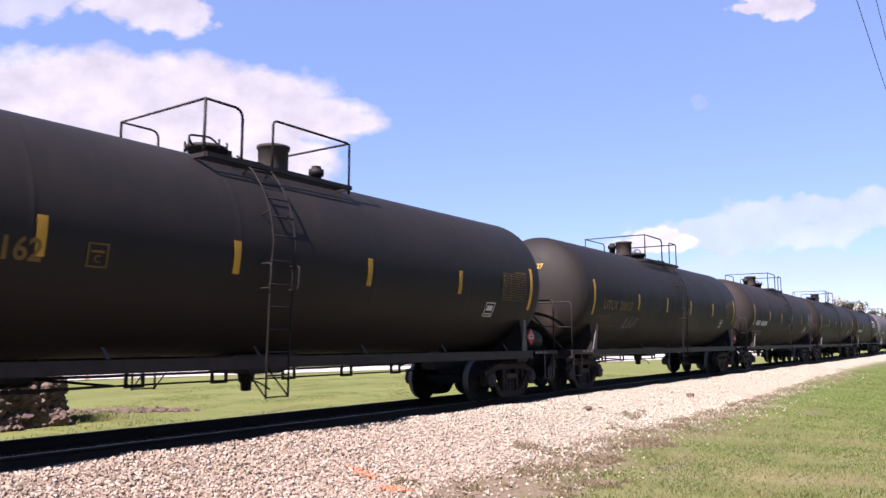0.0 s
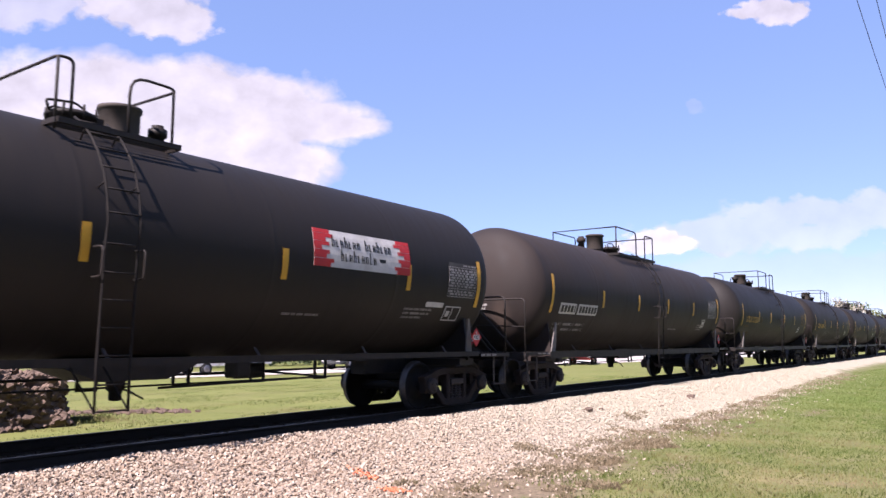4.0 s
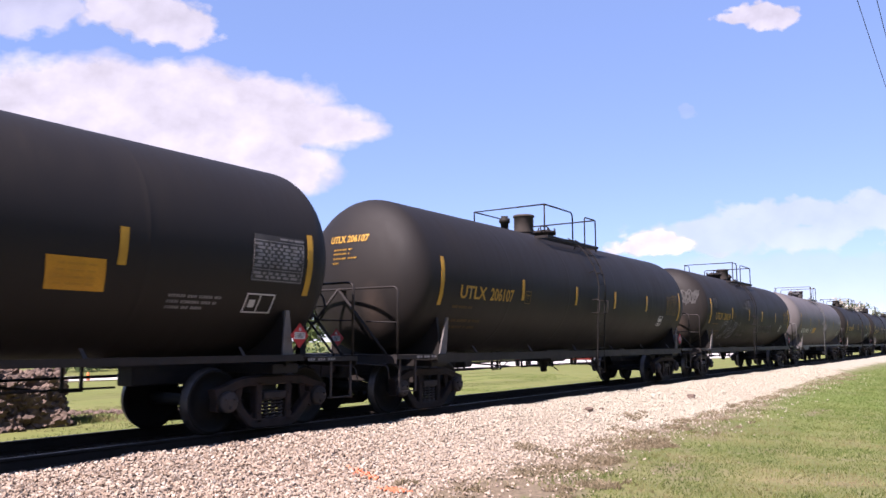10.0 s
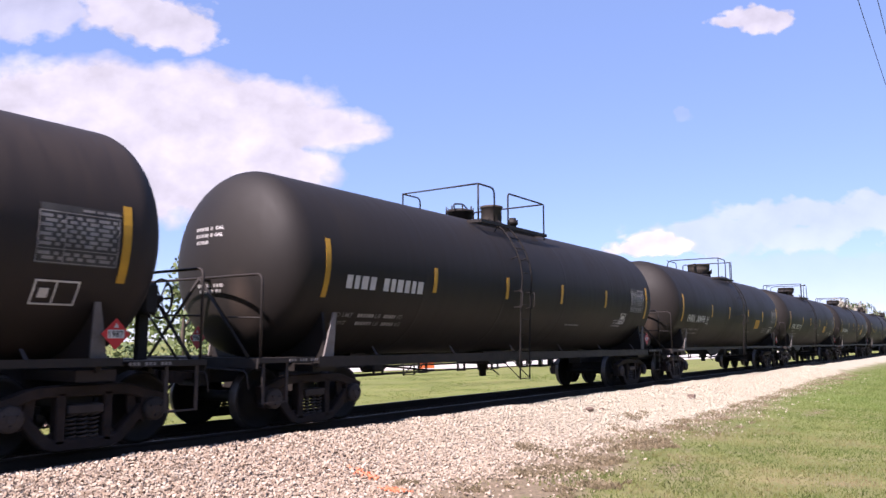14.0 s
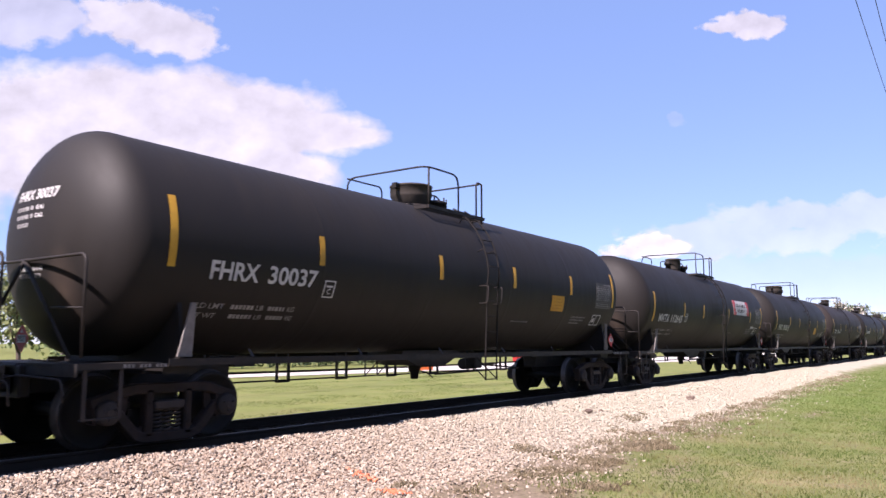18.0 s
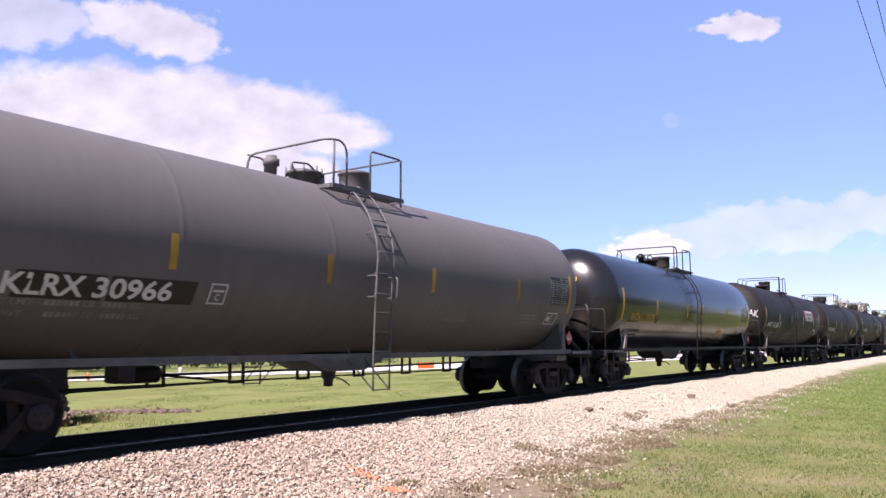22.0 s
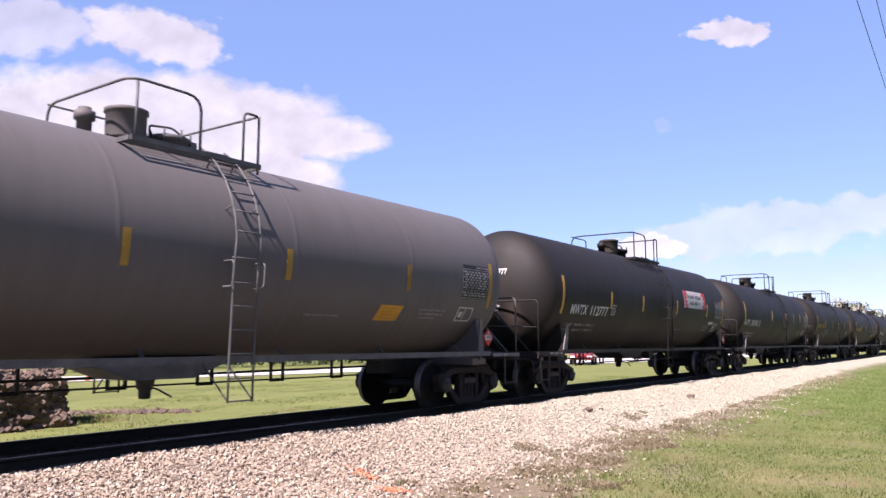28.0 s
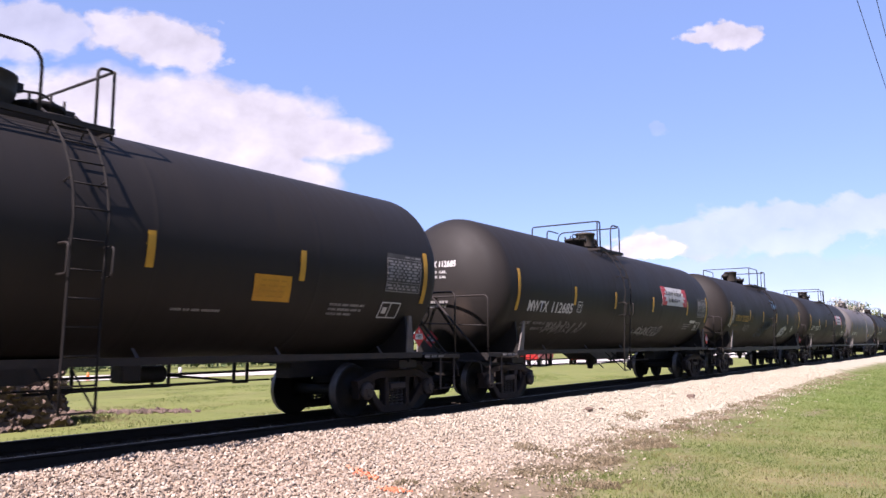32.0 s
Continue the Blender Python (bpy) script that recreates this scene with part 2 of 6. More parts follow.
def shell_patch(bm, u0, u1, s0, s1, lift=0.006, thick=0.004, n=6, skew=0.0):
    """A thin sheet that lies on the shell."""
    rows = []
    for k in range(n + 1):
        s = s0 + (s1 - s0) * k / n
        o = skew * (k / n - 0.5)
        rows.append([[bm.verts.new(on_shell(u + o, s, lift + e)) for u in (u0, u1)] for e in (0, thick)])
    for p, q in zip(rows, rows[1:]):
        bm.faces.new((p[1][0], p[1][1], q[1][1], q[1][0]))
        bm.faces.new((p[0][0], q[0][0], q[1][0], p[1][0]))
        bm.faces.new((p[0][1], p[1][1], q[1][1], q[0][1]))
    bm.faces.new((rows[0][0][0], rows[0][1][0], rows[0][1][1], rows[0][0][1]))
    bm.faces.new((rows[-1][0][0], rows[-1][0][1], rows[-1][1][1], rows[-1][1][0]))
    return bm


def on_head(y, z, lift=0.006):
    rr = min(0.999, math.hypot(y, z - ZC) / R)
    return Vector((-(TAN + HEADD * math.sqrt(1 - rr * rr)) - lift, y, z))


def text_mesh(name, body, size, width, place, material, bold=0.0):
    """Letters of a given height and overall width, each corner laid by place(x, y)."""
    cu = bpy.data.curves.new(name, "FONT")
    cu.body, cu.size, cu.offset, cu.resolution_u = body, size / 0.7, bold, 3
    tmp = bpy.data.objects.new(name, cu)
    me = bpy.data.meshes.new_from_object(tmp)
    bpy.data.objects.remove(tmp)
    bpy.data.curves.remove(cu)
    xs = [v.co.x for v in me.vertices]
    k = width / max(1e-6, max(xs) - min(xs))
    x0 = min(xs)
    for v in me.vertices:
        v.co = place((v.co.x - x0) * k, v.co.y)
    me.materials.clear()
    me.materials.append(material)
    return me


def add_mesh(name, me, parent, label=""):
    ob = new(name, me)
    ob.parent = parent
    return tagged(ob, label) if label else ob


# ---- tank car parts ----
def tank_bm(tan, front):
    bm = bmesh.new()
    prof = [(-(tan + HEADD * math.cos(a)), R * math.sin(a)) for a in [0.02] + [math.pi / 2 * k / 14 for k in range(1, 15)]]
    for u in (-4.3, -1.45, 1.45, 4.3):
        prof += [(u - 0.08, R), (u - 0.02, R), (u - 0.01, R + 0.0015), (u + 0.01, R + 0.0015), (u + 0.02, R), (u + 0.08, R)]
    prof += [(-p[0] - tan + front, p[1]) for p in prof[:15]][::-1]
    bm_lathe(bm, prof, "x", 72, (0, 0, ZC))
    return bm


def side_rail_bm(sy, deep):
    bm = bmesh.new()
    y = sy * 1.48
    bm_box(bm, -7.0, 7.0, min(y, y - sy * 0.09), max(y, y - sy * 0.09), 1.055 - deep, 1.07 - deep)
    bm_box(bm, -7.0, 7.0, min(y, y - sy * 0.012), max(y, y - sy * 0.012), 1.07 - deep, 1.15)
    return bm


def bracket_bm(sy):
    bm = bmesh.new()
    y = sy * 1.46
    plate(bm, [(-0.03, y, 1.14), (0.03, y, 1.14), (-0.02, y - sy * 0.08, 1.28), (-0.06, y - sy * 0.08, 1.28)], (0, -sy, 0.2), 0.012)
    return bm


def gusset_bm(sx, sy):
    bm = bmesh.new()
    y = sy * 1.42
    plate(bm, [(sx * 6.84, y, 1.12), (sx * 6.62, y, 1.12), (sx * 6.62, y + sy * 0.05, 1.82), (sx * 6.69, y + sy * 0.05, 1.82)], (0, -sy, 0), 0.03)
    return bm


def saddle_bm(sx):
    bm = bmesh.new()
    pts = [(sx * 6.72, y, 1.0) for y in (-1.4, 1.4)]
    arc = [(sx * 6.72, (R + 0.01) * math.sin(a), ZC - (R + 0.01) * math.cos(a)) for a in [1.0 - 2.0 * k / 14 for k in range(15)]]
    plate(bm, pts + arc, (sx, 0, 0), 0.06)
    bm_box(bm, min(sx * 6.5, sx * 7.0), max(sx * 6.5, sx * 7.0), -1.35, 1.35, 0.9, 1.03)
    return bm


def stub_sill_bm(sx):
    bm = bmesh.new()
    bm_box(bm, min(sx * 5.0, sx * 8.25), max(sx * 5.0, sx * 8.25), -0.19, 0.19, 0.74, 1.12, 0.02)
    bm_box(bm, min(sx * 4.6, sx * 5.0), max(sx * 4.6, sx * 5.0), -0.3, 0.3, 1.0, 1.16)
    bm_box(bm, min(sx * 8.1, sx * 8.25), max(sx * 8.1, sx * 8.25), -0.3, 0.3, 0.7, 1.1, 0.02)
    return bm


def end_platform_bm(sx):
    bm = bmesh.new()
    bm_box(bm, min(sx * 7.1, sx * 8.2), max(sx * 7.1, sx * 8.2), -1.47, -0.95, 1.09, 1.125)
    bm_box(bm, min(sx * 7.1, sx * 8.2), max(sx * 7.1, sx * 8.2), 0.95, 1.47, 1.09, 1.125)
    bm_box(bm, min(sx * 7.72, sx * 8.2), max(sx * 7.72, sx * 8.2), -0.95, 0.95, 1.095, 1.125)
    bm_box(bm, min(sx * 7.1, sx * 8.2), max(sx * 7.1, sx * 8.2), -1.485, -1.465, 1.055, 1.13)
    bm_box(bm, min(sx * 7.1, sx * 8.2), max(sx * 7.1, sx * 8.2), 1.465, 1.485, 1.055, 1.13)
    bm_box(bm, min(sx * 8.18, sx * 8.2), max(sx * 8.18, sx * 8.2), -1.465, 1.465, 0.98, 1.09)
    return bm


def sill_writing_bm(sx):
    bm = bmesh.new()
    for k in range(11):
        x = sx * 7.35 + 0.055 * (k - 5)
        if k not in (3, 7):
            bm_box(bm, x, x + 0.036, -1.4875, -1.4845, 1.072, 1.112)
    return bm


def end_rail_bm(sx):
    bm = bmesh.new()
    x = sx * 8.13
    bm_tube(bm, rounded([(x, -1.43, 1.12), (x, -1.43, 2.33), (x, 1.43, 2.33), (x, 1.43, 1.12)], 0.12), 0.02)
    bm_tube(bm, [(x, 0.0, 2.33), (sx * 8.15, -1.2, 1.13)], 0.025)
    bm_tube(bm, [(x, 0.0, 2.33), (sx * 8.15, 1.2, 1.13)], 0.025)
    bm_tube(bm, [(x, 0.0, 2.33), (sx * 7.8, 0.0, 2.3)], 0.035)
    bm_tube(bm, [(x, -1.43, 1.7), (x, -0.7, 1.72)], 0.012)
    return bm


def sill_step_bm(sx, sy):
    bm = bmesh.new()
    y = sy * 1.45
    for x in (7.6, 8.05):
        bm_box(bm, min(sx * x, sx * (x + 0.05)), max(sx * x, sx * (x + 0.05)), min(y, y - sy * 0.015), max(y, y - sy * 0.015), 0.5, 1.05)
    bm_box(bm, min(sx * 7.6, sx * 8.1), max(sx * 7.6, sx * 8.1), min(y, y - sy * 0.06), max(y, y - sy * 0.06), 0.48, 0.5)
    return bm


def uncoupling_lever_bm(sx):
    bm = bmesh.new()
    pts = [(sx * 8.3, -1.4, 0.7), (sx * 8.3, -1.35, 0.95), (sx * 8.28, -0.3, 0.98), (sx * 8.45, 0.0, 0.9)]
    return bm_tube(bm, rounded(pts, 0.08, 3), 0.014, 6)


def coupler_bm(sx):
    bm = bmesh.new()
    bm_box(bm, min(sx * 8.2, sx * 8.5), max(sx * 8.2, sx * 8.5), -0.08, 0.08, 0.8, 0.98, 0.02)
    plate(bm, [(sx * 8.45, -0.14, 0.76), (sx * 8.7, -0.16, 0.76), (sx * 8.7, -0.05, 0.76), (sx * 8.58, 0.0, 0.76), (sx * 8.62, 0.14, 0.76), (sx * 8.45, 0.12, 0.76)], (0, 0, 1), 0.27)
    return bm


def air_hose_bm(sx):
    bm = bmesh.new()
    pts = [(sx * 8.3, 0.35, 0.72), (sx * 8.45, 0.32, 0.6), (sx * 8.56, 0.15, 0.42), (sx * 8.64, 0.0, 0.38)]
    return bm_tube(bm, rounded(pts, 0.1, 3), 0.025, 6)


def ladder_line(sy, x):
    """A stile, from below the side rail up over the shoulder of the tank."""
    low = [(x, sy * (R + 0.08), 0.55), (x, sy * (R + 0.08), 1.1), (x, sy * (R + 0.13), 2.4)]
    return low + [(x, sy * (R + 0.17) * math.cos(a), ZC + (R + 0.17) * math.sin(a)) for a in map(math.radians, (4, 14, 24, 34, 44, 53, 61))]


def stile_bm(sy):
    return bm_tube(bmesh.new(), ladder_line(sy, 0.0), 0.017, 6)


def rung_bm(sy, z, turn):
    y = sy * (R + 0.085)
    if turn:
        a = math.radians(turn)
        y, z = sy * (R + 0.17) * math.cos(a), ZC + (R + 0.17) * math.sin(a)
    return bm_tube(bmesh.new(), [(-0.21, y, z), (0.21, y, z)], 0.012, 6)


def ladder_brace_bm(sy, turn):
    if not turn:
        return bm_tube(bmesh.new(), [(0, sy * 1.0, 1.1), (0, sy * (R + 0.08), 0.57)], 0.012, 6)
    a = math.radians(turn)
    return bm_tube(bmesh.new(), [(0, sy * q * math.cos(a), ZC + q * math.sin(a)) for q in (R + 0.17, R)], 0.012, 6)


def ladder(car, sy, x, iron):
    frame_of = part("ladder", lambda: stile_bm(sy), iron, car, key=sy)
    frame_of.location.x = x - 0.21
    part("stile", lambda: stile_bm(sy), iron, frame_of, key=sy).location.x = 0.42
    for z in (0.57, 0.87, 1.2, 1.52, 1.84, 2.16, 2.5):
        part("rung", lambda: rung_bm(sy, z, 0), iron, frame_of, key=(sy, z)).location.x = 0.21
    for turn in (7, 17, 27, 37, 47, 57):
        part("rung", lambda: rung_bm(sy, 0, turn), iron, frame_of, key=(sy, -turn)).location.x = 0.21
    for turn in (0, 20, 50):
        for off in (0.0, 0.42):
            part("brace", lambda: ladder_brace_bm(sy, turn), iron, frame_of, key=(sy, turn)).location.x = off


def ladder_cage_bm(sy, off):
    bm = bmesh.new()
    y = sy * (R + 0.1)
    for x in (off,):
        bm_tube(bm, rounded([(x, sy * (R - 0.05), 2.45), (x, sy * (R + 0.2), 2.45), (x, sy * (R + 0.18), 2.1), (x, sy * (R - 0.02), 2.1)], 0.06, 3), 0.014, 6)
    return bm


def walkway_bm(x0, x1, y0, y1):
    """A grating of bars in an angle-iron frame."""
    bm = bmesh.new()
    z = 3.99
    for y in (y0, y1):
        bm_box(bm, x0, x1, y - 0.02, y + 0.02, z - 0.05, z + 0.02)
    for x in (x0, x1):
        bm_box(bm, x - 0.02, x + 0.02, y0 + 0.02, y1 - 0.02, z - 0.05, z + 0.015)
    return bm


def rail_part_bm(path, posts, r=0.019, round_r=0.13, bend=True):
    bm = bmesh.new()
    bm_tube(bm, rounded(path, round_r) if bend else path, r, 8)
    for p, q in posts:
        bm_tube(bm, [p, q], r, 8)
    return bm


def bonnet_bm(x, y, r, z0, z1, lip=True):
    bm = bmesh.new()
    if r > 0.4:  # a wide cup with a hinged lid
        prof = [(z0 + 0.03, r * 0.6), (z0 + 0.06, r * 0.7), (z0 + 0.16, r * 0.82), (z0 + 0.26, r * 0.97), (z0 + 0.3, r), (z1 - 0.05, r), (z1 - 0.045, r + 0.012), (z1 - 0.01, r + 0.012), (z1, r - 0.01), (z1 + 0.012, r * 0.5)]
    else:
        prof = [(z0 + 0.09, r * 0.8), (z0 + 0.1, r * 0.96), (z0 + 0.13, r), (z1 - 0.06, r), (z1 - 0.05, r + 0.025), (z1, r + 0.025), (z1 + 0.015, r - 0.02)]
    bm_lathe(bm, prof, "z", 28, (x, y, 0))
    return bm


def vent_bm(x, y=0.0, z1=4.55):
    bm = bmesh.new()
    bm_lathe(bm, [(4.1, 0.1), (z1 - 0.18, 0.1), (z1 - 0.17, 0.14), (z1 - 0.06, 0.14), (z1 - 0.05, 0.09), (z1, 0.09), (z1 + 0.01, 0.03)], "z", 18, (x, y, 0))
    return bm


def manway_bm(x):
    bm = bmesh.new()
    bm_lathe(bm, [(4.1, 0.27), (4.33, 0.27), (4.34, 0.33), (4.39, 0.33), (4.42, 0.26), (4.45, 0.1)], "z", 24, (x, 0, 0))
    bm_tube(bm, rounded([(x - 0.34, -0.1, 4.36), (x - 0.42, -0.1, 4.5), (x, -0.1, 4.55), (x + 0.2, -0.1, 4.43)], 0.08, 3), 0.018, 6)
    bm_box(bm, x + 0.3, x + 0.46, -0.07, 0.07, 4.26, 4.42)
    return bm


def outlet_bm(w):
    bm = bmesh.new()
    pts = [(-w, 0, ZC - R + 0.02), (-w, 0, 1.02), (-w * 0.5, 0, 0.84), (w * 0.5, 0, 0.84), (w, 0, 1.02), (w, 0, ZC - R + 0.02)]
    plate(bm, [(p[0], -0.45, p[2]) for p in pts], (0, 1, 0), 0.9)
    bm_lathe(bm, [(0.55, 0.05), (0.56, 0.085), (0.68, 0.09), (0.7, 0.12), (0.9, 0.15)], "z", 16, (0, 0, 0))
    bm_tube(bm, rounded([(0.0, -0.1, 0.72), (0.0, -0.3, 0.7), (0.22, -0.32, 0.58)], 0.06, 3), 0.015, 6)
    return bm


def brake_pipe_bm():
    bm = bmesh.new()
    bm_tube(bm, [(-6.0, 0.7, 0.86), (-2.0, 0.7, 0.84), (2.0, 0.7, 0.84), (6.0, 0.7, 0.86)], 0.022, 6)
    bm_tube(bm, [(-5.2, 0.55, 0.7), (5.2, 0.55, 0.7)], 0.016, 6)
    return bm


def hanger_bm():
    bm = bmesh.new()
    bm_box(bm, -0.02, 0.02, 0.52, 0.56, 0.66, 1.2)
    bm_box(bm, 0.26, 0.30, 0.52, 0.56, 0.66, 1.2)
    bm_box(bm, 0.02, 0.26, 0.52, 0.56, 0.66, 0.69)
    return bm


def brake_cylinder_bm():
    bm = bmesh.new()
    return bm_cyl(bm, "x", (0, 0.35, 0.88), -3.9, -3.3, 0.13, 16, 0.03)


def brake_valve_bm():
    bm = bmesh.new()
    return bm_box(bm, -4.45, -4.15, -0.4, -0.1, 0.8, 1.1, 0.03)


def brake_rod_bm():
    bm = bmesh.new()
    return bm_tube(bm, [(-3.3, 0.33, 0.86), (-2.65, -0.5, 0.77), (-5.6, -0.1, 0.7)], 0.02, 6)


def reservoir_bm():
    bm = bmesh.new()
    return bm_lathe(bm, [(7.28, 0.1), (7.32, 0.2), (7.4, 0.235), (7.95, 0.235), (8.03, 0.2), (8.07, 0.1)], "x", 20, (0, -0.98, 1.37))


def hand_brake_bm():
    bm = bmesh.new()
    c = Vector((8.1, -0.55, 1.95))
    ring = [c + Vector((0, 0.27 * math.cos(a), 0.27 * math.sin(a))) for a in [k * math.tau / 20 for k in range(21)]]
    bm_tube(bm, ring, 0.018, 6, False)
    for k in range(6):
        a = k * math.tau / 6
        bm_tube(bm, [c, c + Vector((0, 0.27 * math.cos(a), 0.27 * math.sin(a)))], 0.012, 5)
    bm_cyl(bm, "x", (0, c.y, c.z), 7.85, 8.12, 0.05, 10)
    return bm


def brake_box_bm():
    bm = bmesh.new()
    bm_box(bm, 7.72, 7.95, -0.75, -0.35, 1.72, 2.15, 0.04)
    bm_box(bm, 7.76, 7.9, -0.6, -0.5, 1.12, 1.72)
    bm_tube(bm, [(7.8, -0.7, 1.75), (7.95, -1.2, 1.13)], 0.02, 6)
    return bm


def bm_bar(bm, path, y0, y1, h):
    """A cast member of rectangular section along a line of (x, z) points."""
    pts = [Vector((x, 0, z)) for x, z in path]
    rings = []
    for i, p in enumerate(pts):
        a = pts[i] - pts[i - 1] if i else pts[1] - pts[0]
        b = pts[i + 1] - pts[i] if i + 1 < len(pts) else a
        d = (a.normalized() + b.normalized()).normalized()
        n = Vector((-d.z, 0, d.x)) * h / 2
        e = 0.018
        rings.append([bm.verts.new(p + n * k + Vector((0, y, 0))) for k, y in ((-1, y0 + e), (-0.75, y0), (0.75, y0), (1, y0 + e), (1, y1 - e), (0.75, y1), (-0.75, y1), (-1, y1 - e))])
    for q, r in zip(rings, rings[1:]):
        for k in range(8):
            bm.faces.new((q[k], q[(k + 1) % 8], r[(k + 1) % 8], r[k]))
    bm.faces.new(rings[0][::-1])
    bm.faces.new(rings[-1])
    return bm


def side_frame_bm(sy):
    """A cast truck side: a straight top chord that drops to the axle boxes, a V-shaped lower chord, thin webs between, and an open middle for the springs."""
    bm = bmesh.new()
    y0, y1 = (0.92, 1.08) if sy > 0 else (-1.08, -0.92)
    bm_bar(bm, [(-1.08, 0.57), (-0.86, 0.63), (-0.66, 0.7), (-0.5, 0.73), (0.5, 0.73), (0.66, 0.7), (0.86, 0.63), (1.08, 0.57)], y0, y1, 0.135)
    bm_bar(bm, [(-0.93, 0.52), (-0.74, 0.46), (-0.6, 0.3), (-0.45, 0.15), (-0.34, 0.11), (0.34, 0.11), (0.45, 0.15), (0.6, 0.3), (0.74, 0.46), (0.93, 0.52)], y0, y1, 0.14)
    for s in (-1, 1):
        bm_bar(bm, [(s * 0.29, 0.71), (s * 0.29, 0.13)], y0, y1, 0.115)
        web = (y0 + y1) / 2 - 0.02
        plate(bm, [(s * x, web, z) for x, z in ((0.72, 0.46), (0.66, 0.68), (0.56, 0.68), (0.6, 0.34))][::s], (0, 1, 0), 0.04)
        plate(bm, [(s * x, web, z) for x, z in ((0.3, 0.12), (0.3, 0.3), (0.4, 0.24), (0.5, 0.2), (0.45, 0.13))][::s], (0, 1, 0), 0.04)
        plate(bm, [(s * x, y0 + 0.01, z) for x, z in ((1.06, 0.6), (0.74, 0.6), (0.72, 0.34), (0.78, 0.3), (0.8, 0.46), (0.98, 0.46), (1.0, 0.32), (1.06, 0.34))][::s], (0, 1, 0), y1 - y0 - 0.02)
        bm_cyl(bm, "y", (s * 0.29, 0, 0.55), y0 - 0.014, y1 + 0.014, 0.026, 8)
        bm_cyl(bm, "y", (s * 0.29, 0, 0.28), y0 - 0.014, y1 + 0.014, 0.026, 8)
    return bm


def axle_end_bm(sy, x):
    bm = bmesh.new()
    if True:
        bm_lathe(bm, [(sy * 1.06, 0.15), (sy * 1.14, 0.15), (sy * 1.16, 0.12), (sy * 1.16, 0.07), (sy * 1.18, 0.05)], "y", 18, (x, 0, 0.46))
        for k in range(3):
            a = k * math.tau / 3 + 0.5
            bm_cyl(bm, "y", (x + 0.08 * math.cos(a), 0, 0.46 + 0.08 * math.sin(a)), min(sy * 1.15, sy * 1.19), max(sy * 1.15, sy * 1.19), 0.018, 6)
    return bm


def springs_bm(sy):
    bm = bmesh.new()
    for x in (-0.14, 0.0, 0.14):
        pts = [(x + 0.062 * math.cos(a), sy * 1.0 + 0.062 * math.sin(a), 0.16 + 0.3 * a / (math.tau * 6)) for a in [k * math.tau / 8 for k in range(49)]]
        bm_tube(bm, pts, 0.016, 5)
    return bm


def bolster_bm():
    bm = bmesh.new()
    bm_box(bm, -0.2, 0.2, -0.92, 0.92, 0.5, 0.72, 0.03)
    bm_cyl(bm, "z", (0, 0, 0), 0.7, 0.92, 0.2, 18)
    for x in (-0.42, 0.42):
        bm_box(bm, x - 0.04, x + 0.04, -0.85, 0.85, 0.38, 0.46)
        for y in (-0.72, 0.72):
            bm_box(bm, x * 1.02 - 0.05, x * 1.02 + 0.05, y - 0.06, y + 0.06, 0.3, 0.55)
    return bm


def wheelset_bm():
    bm = bmesh.new()
    prof = [(0.62, 0.09), (0.63, 0.16), (0.66, 0.2), (0.68, 0.36), (0.66, 0.4), (0.665, 0.485), (0.69, 0.485), (0.705, 0.46), (0.80, 0.452), (0.80, 0.4), (0.745, 0.36), (0.74, 0.2), (0.79, 0.14), (0.80, 0.09)]
    for s in (-1, 1):
        bm_lathe(bm, [(s * a, r) for a, r in prof], "y", 36, (0, 0, 0))
    bm_lathe(bm, [(-1.1, 0.07), (-0.85, 0.08), (-0.8, 0.1), (0, 0.085), (0.8, 0.1), (0.85, 0.08), (1.1, 0.07)], "y", 14, (0, 0, 0))
    return bm


# ---- the tank car ----
PLATFORM = {  # rear end, front end, opening from, to, bonnet place, radius, height, vent, manway, rounded corners
    "U": (-1.8, 1.27, -0.2, 0.55, -1.0, 0.26, 4.70, -2.0, 0.15, False),
    "V": (-1.77, 1.25, -1.1, -0.5, 0.45, 0.26, 4.70, 1.5, -0.95, False),
    "F": (-1.02, 1.04, 0.13, 0.82, -0.15, 0.45, 4.64, None, 0.62, True),
    "G": (-0.58, 1.28, 0.41, 1.1, 0.13, 0.45, 4.64, None, 0.9, True),
    "K": (-1.14, 0.78, -0.72, -0.1, 0.63, 0.3, 4.62, -1.5, -0.72, True),
    "N": (-0.1, 1.6, 0.65, 1.41, 0.15, 0.28, 4.66, -0.47, 0.85, True),
    "M": (-1.1, 1.05, 0.0, 0.76, -0.5, 0.28, 4.66, -1.12, 0.2, True),
}


